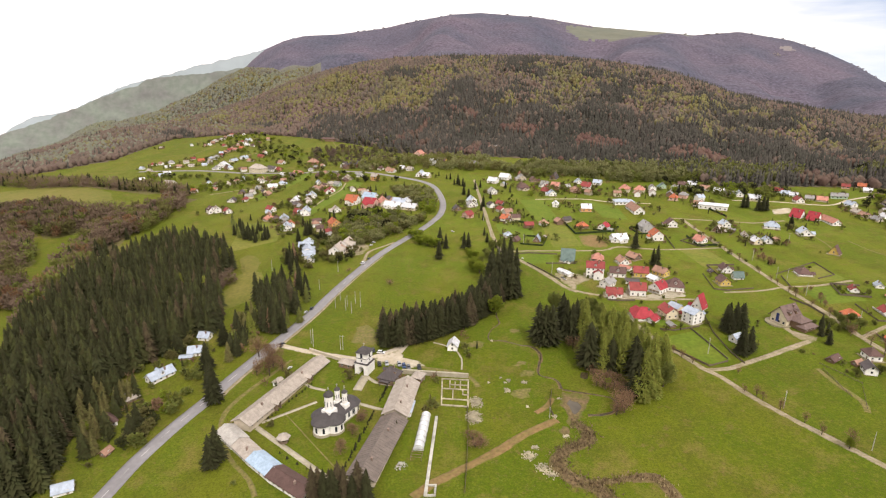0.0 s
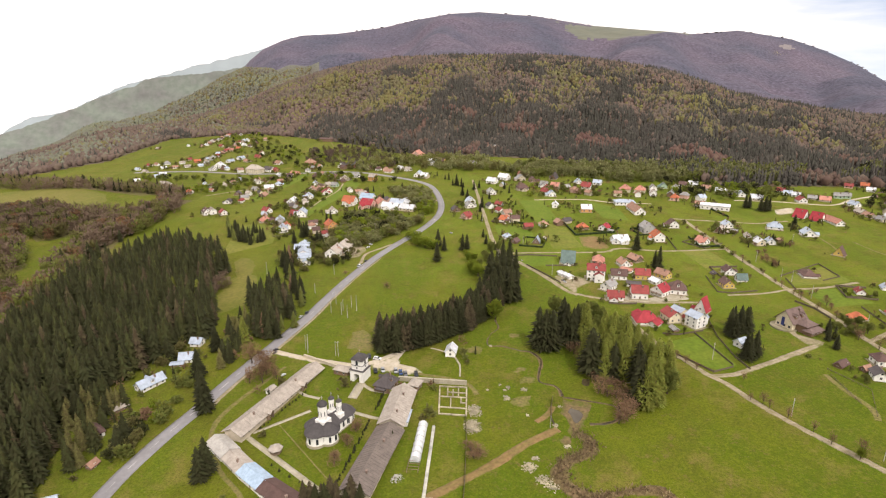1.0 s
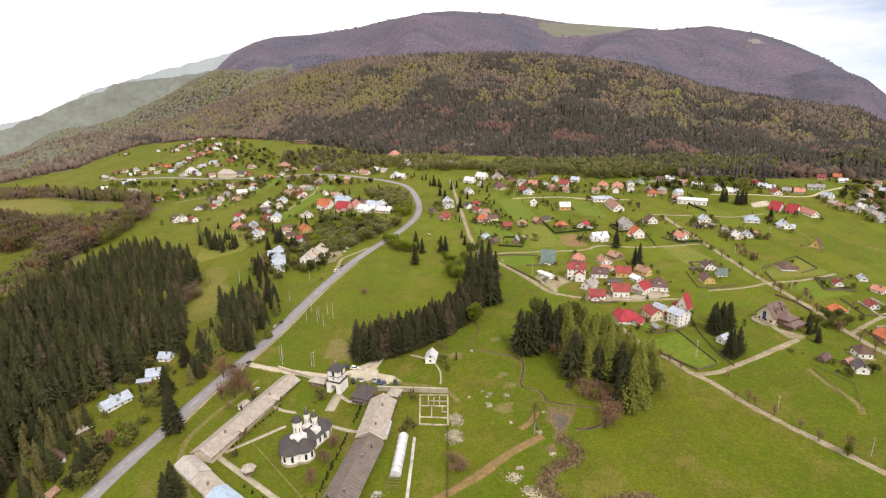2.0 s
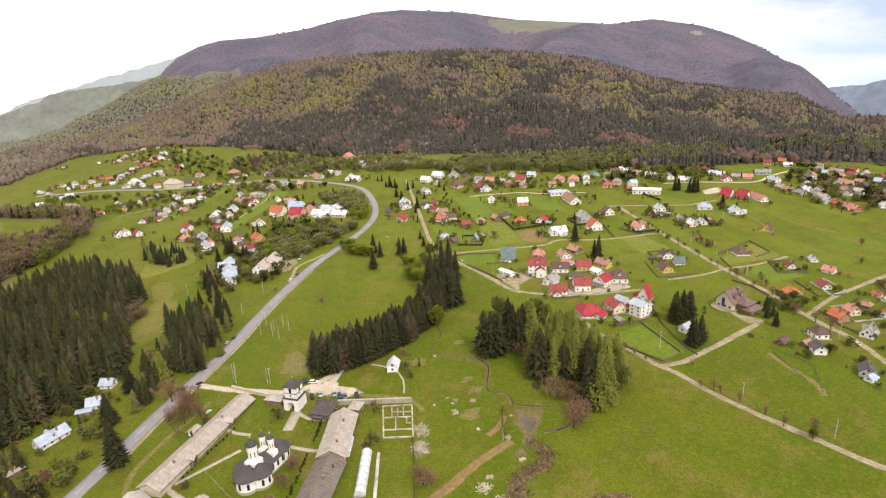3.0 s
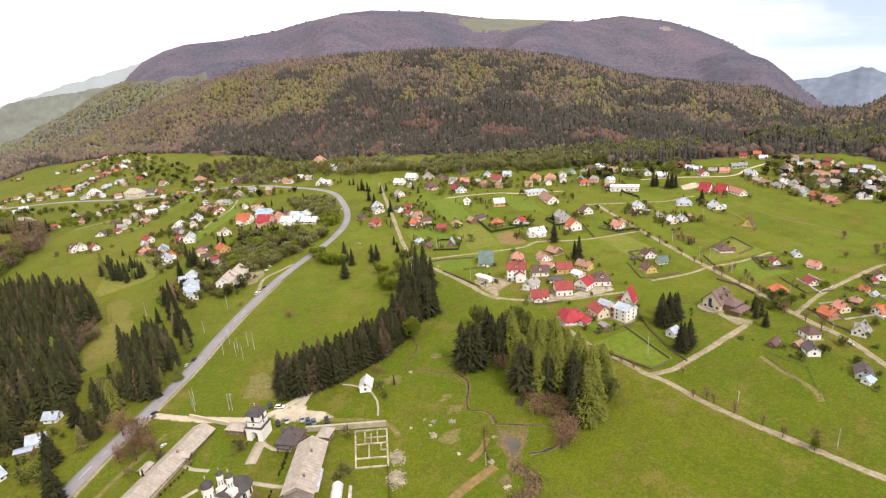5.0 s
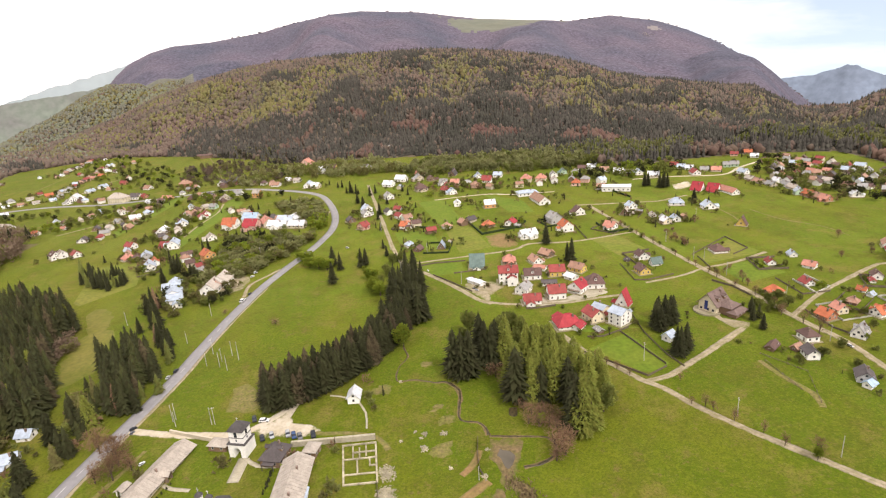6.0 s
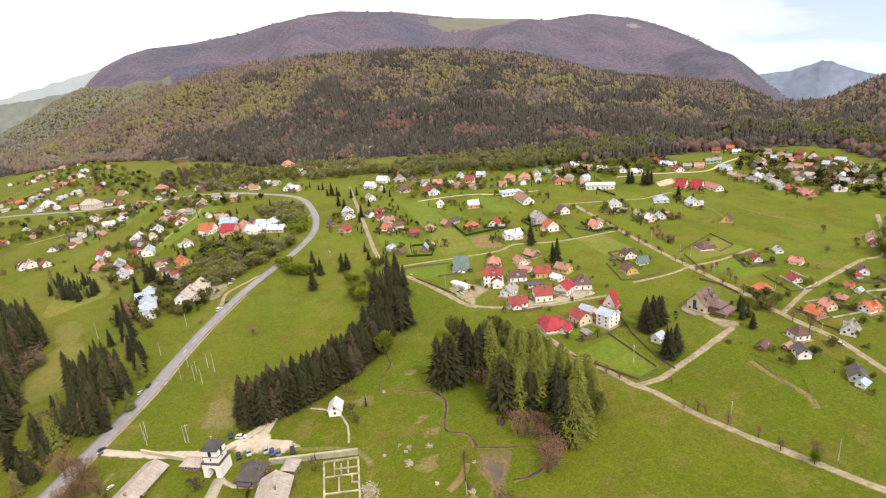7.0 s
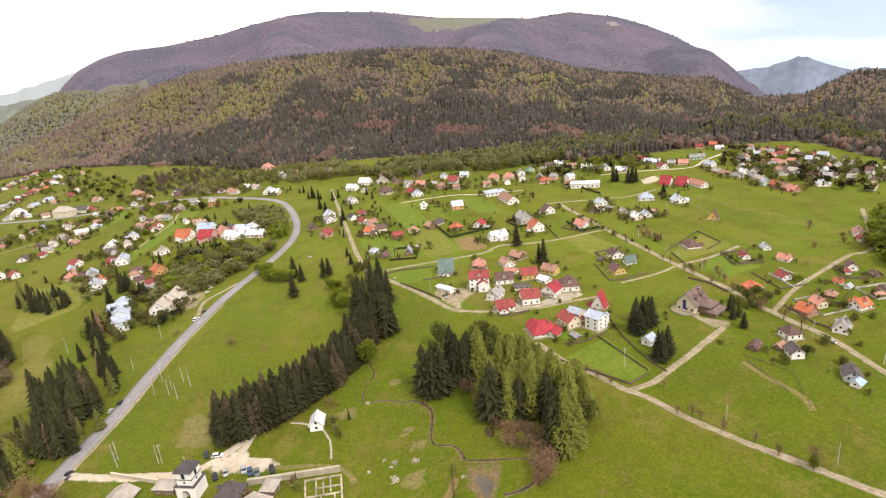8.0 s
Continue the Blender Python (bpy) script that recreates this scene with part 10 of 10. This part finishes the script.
stand([(-132.8, 208.2), (-138.5, 231.6), (-135.8, 235.6), (-126.7, 230.5), (-124.6, 216.9), (-127.9, 207.8)], 3.825, 63, "garden_bushes", "dark green bushes in front of the roadside house", [('leaf_olive', 0.5), ('spruce_mid', 0.5)], SHRUB, 6, 1.2, 0.8)
stand([(-158.0, 217.5), (-170.1, 243.7), (-165.6, 258.8), (-153.9, 259.1), (-144.0, 246.7), (-147.3, 236.7), (-141.4, 212.5), (-143.8, 200.8), (-146.8, 194.3)], 4.25, 64, "garden_trees", "light green young spruces along the wood's edge", [('spruce_mid', 0.6), ('leaf_olive', 0.4)], LOWER, 13, 1.3, 0.7)
stand([(-150.1, 287.5), (-145.3, 303.2), (-141.5, 305.0), (-140.5, 297.0), (-143.0, 284.0)], 4.25, 65, "garden_bushes", "green bushes behind the house", [('leaf_olive', 0.6), ('leaf_dark', 0.4)], SHRUB, 6, 1.2, 0.55)


def clear_of(x, y, gap):
    """True where no house and no lane is too near."""
    if any(math.hypot(x - a, y - b) < 0.5 * s + gap for a, b, s in HOMES):
        return False
    return all(np.hypot(c[:, 0] - x, c[:, 1] - y).min() > h + gap + 1.5 for c, h in LANES)


def cottage_row(line, step, seed, size=1.0):
    """Houses and sheds loosely strung along a line."""
    rnd = random.Random(seed)
    c = smooth_line(line, step)
    d = np.gradient(c, axis=0)
    for (x, y), (u, v) in zip(c, d):
        a = math.degrees(math.atan2(v, u)) + rnd.choice((0, 0, 90)) + rnd.uniform(-9, 9)
        x, y = x + rnd.uniform(-4, 4), y + rnd.uniform(-4, 4)
        w, l = rnd.uniform(5.5, 7.5) * size, rnd.uniform(6.5, 10.5) * size
        if clear_of(x, y, w * 0.55):
            house(x, y, a, w, l, rnd.uniform(2.6, 4.4) * size, rnd.choice(("red", "rust", "brown", "grey", "oldgrey", "silver", "brown", "dark", "rust")), rnd.choice(("white", "white", "white", "cream", "beige", "wood", "pink")), detail=0, hip=rnd.random() < 0.25, name="cottage", group="hillside houses")

cottage_row([(-374.5, 965.4), (-370.1, 1013.4), (-371.6, 1094.9), (-375.4, 1199.2), (-338.5, 1199.7)], 13, 20, 0.88)
cottage_row([(-336.9, 870.1), (-314.0, 884.6), (-264.8, 842.4)], 13, 21, 0.88)
cottage_row([(-232.6, 775.8), (-199.3, 771.5), (-192.5, 790.2), (-178.3, 842.8), (-160.2, 874.2)], 13, 22, 0.88)
cottage_row([(-159.1, 651.4), (-136.7, 614.8), (-144.6, 680.8), (-140.8, 712.4), (-133.0, 728.2), (-123.2, 738.7)], 13, 23, 0.88)
cottage_row([(-443.2, 1139.3), (-441.3, 1224.3), (-438.2, 1352.2), (-392.4, 1335.1)], 13, 24, 0.88)
cottage_row([(-179.6, 619.4), (-168.4, 578.7), (-146.3, 567.0)], 13, 25, 0.88)
cottage_row([(-133.2, 837.4), (-116.8, 860.8), (-87.2, 843.3), (-60.6, 830.3)], 13, 26, 0.88)
cottage_row([(-92.8, 700.0), (-70.9, 663.6), (-46.6, 643.5), (-23.4, 616.5)], 13, 27, 0.88)
cottage_row([(-299.4, 766.9), (-269.2, 752.8), (-255.7, 785.7)], 13, 28, 0.88)
cottage_row([(-219.0, 660.8), (-219.0, 693.7), (-199.9, 706.1)], 13, 29, 0.88)
cottage_row([(-157.3, 799.4), (-146.9, 815.8), (-125.1, 788.4), (-104.8, 741.8)], 13, 30, 0.88)
cottage_row([(-115.5, 558.4), (-97.3, 517.0), (-81.0, 491.5)], 13, 31, 0.88)
cottage_row([(99.4, 699.6), (128.8, 682.4), (161.3, 682.0), (189.2, 643.6)], 13, 32, 1)
cottage_row([(59.2, 623.2), (79.3, 567.7), (85.8, 544.9)], 13, 33, 1)
cottage_row([(223.1, 630.9), (259.7, 625.5), (292.2, 611.4), (305.0, 564.5)], 13, 34, 1)
cottage_row([(100.3, 518.4), (120.8, 522.1), (137.7, 528.9)], 13, 35, 1)


def house_gardens():
    """Fruit trees and bushes round the houses."""
    rnd = random.Random(77)
    rng = np.random.default_rng(78)
    xy = []
    for hx, hy, s in HOMES:
        if hy < 190:
            continue
        near = hx > 100 and hy < 430
        for _ in range(rnd.randrange(1, 4) if near else rnd.randrange(4, 9)):
            a, q = rnd.uniform(0, 6.283), s * 0.5 + rnd.uniform(3, 11)
            x, y = hx + q * math.cos(a), hy + q * math.sin(a)
            if clear_of(x, y, 1.6):
                xy.append((x, y))
    xy = np.array(xy)
    hs = np.where((xy[:, 0] > 100) & (xy[:, 1] < 430), rng.uniform(1.4, 3.4, len(xy)), rng.uniform(2.0, 6.0, len(xy)))
    kinds = ("leaf_garden", "leaf_olive", "leaf_dark", "twig", "spruce_mid")
    for k, lab in enumerate(("green", "olive-green", "pale spring-green", "leafless brown", "dark green")):
        i = np.arange(len(xy)) % 5 == k
        base = MINI_TWIGS if kinds[k] == "twig" else (MINI_SPRUCE if kinds[k] == "spruce_mid" else MINI)
        woods("garden_bushes", xy[i], hs[i] * (1.3 if k == 4 else 1), hs[i] * 1.15, [b[0] for b in base], [b[1] for b in base], [M[kinds[k]]], np.zeros(i.sum(), int), lab + " bushes and small trees in the house gardens", seed=90 + k)


house_gardens()

heap(1652.7, 2735.0, 45, 60, "rubble", "pale bare rock face on the wooded ridge", "rock_face", 6.0)
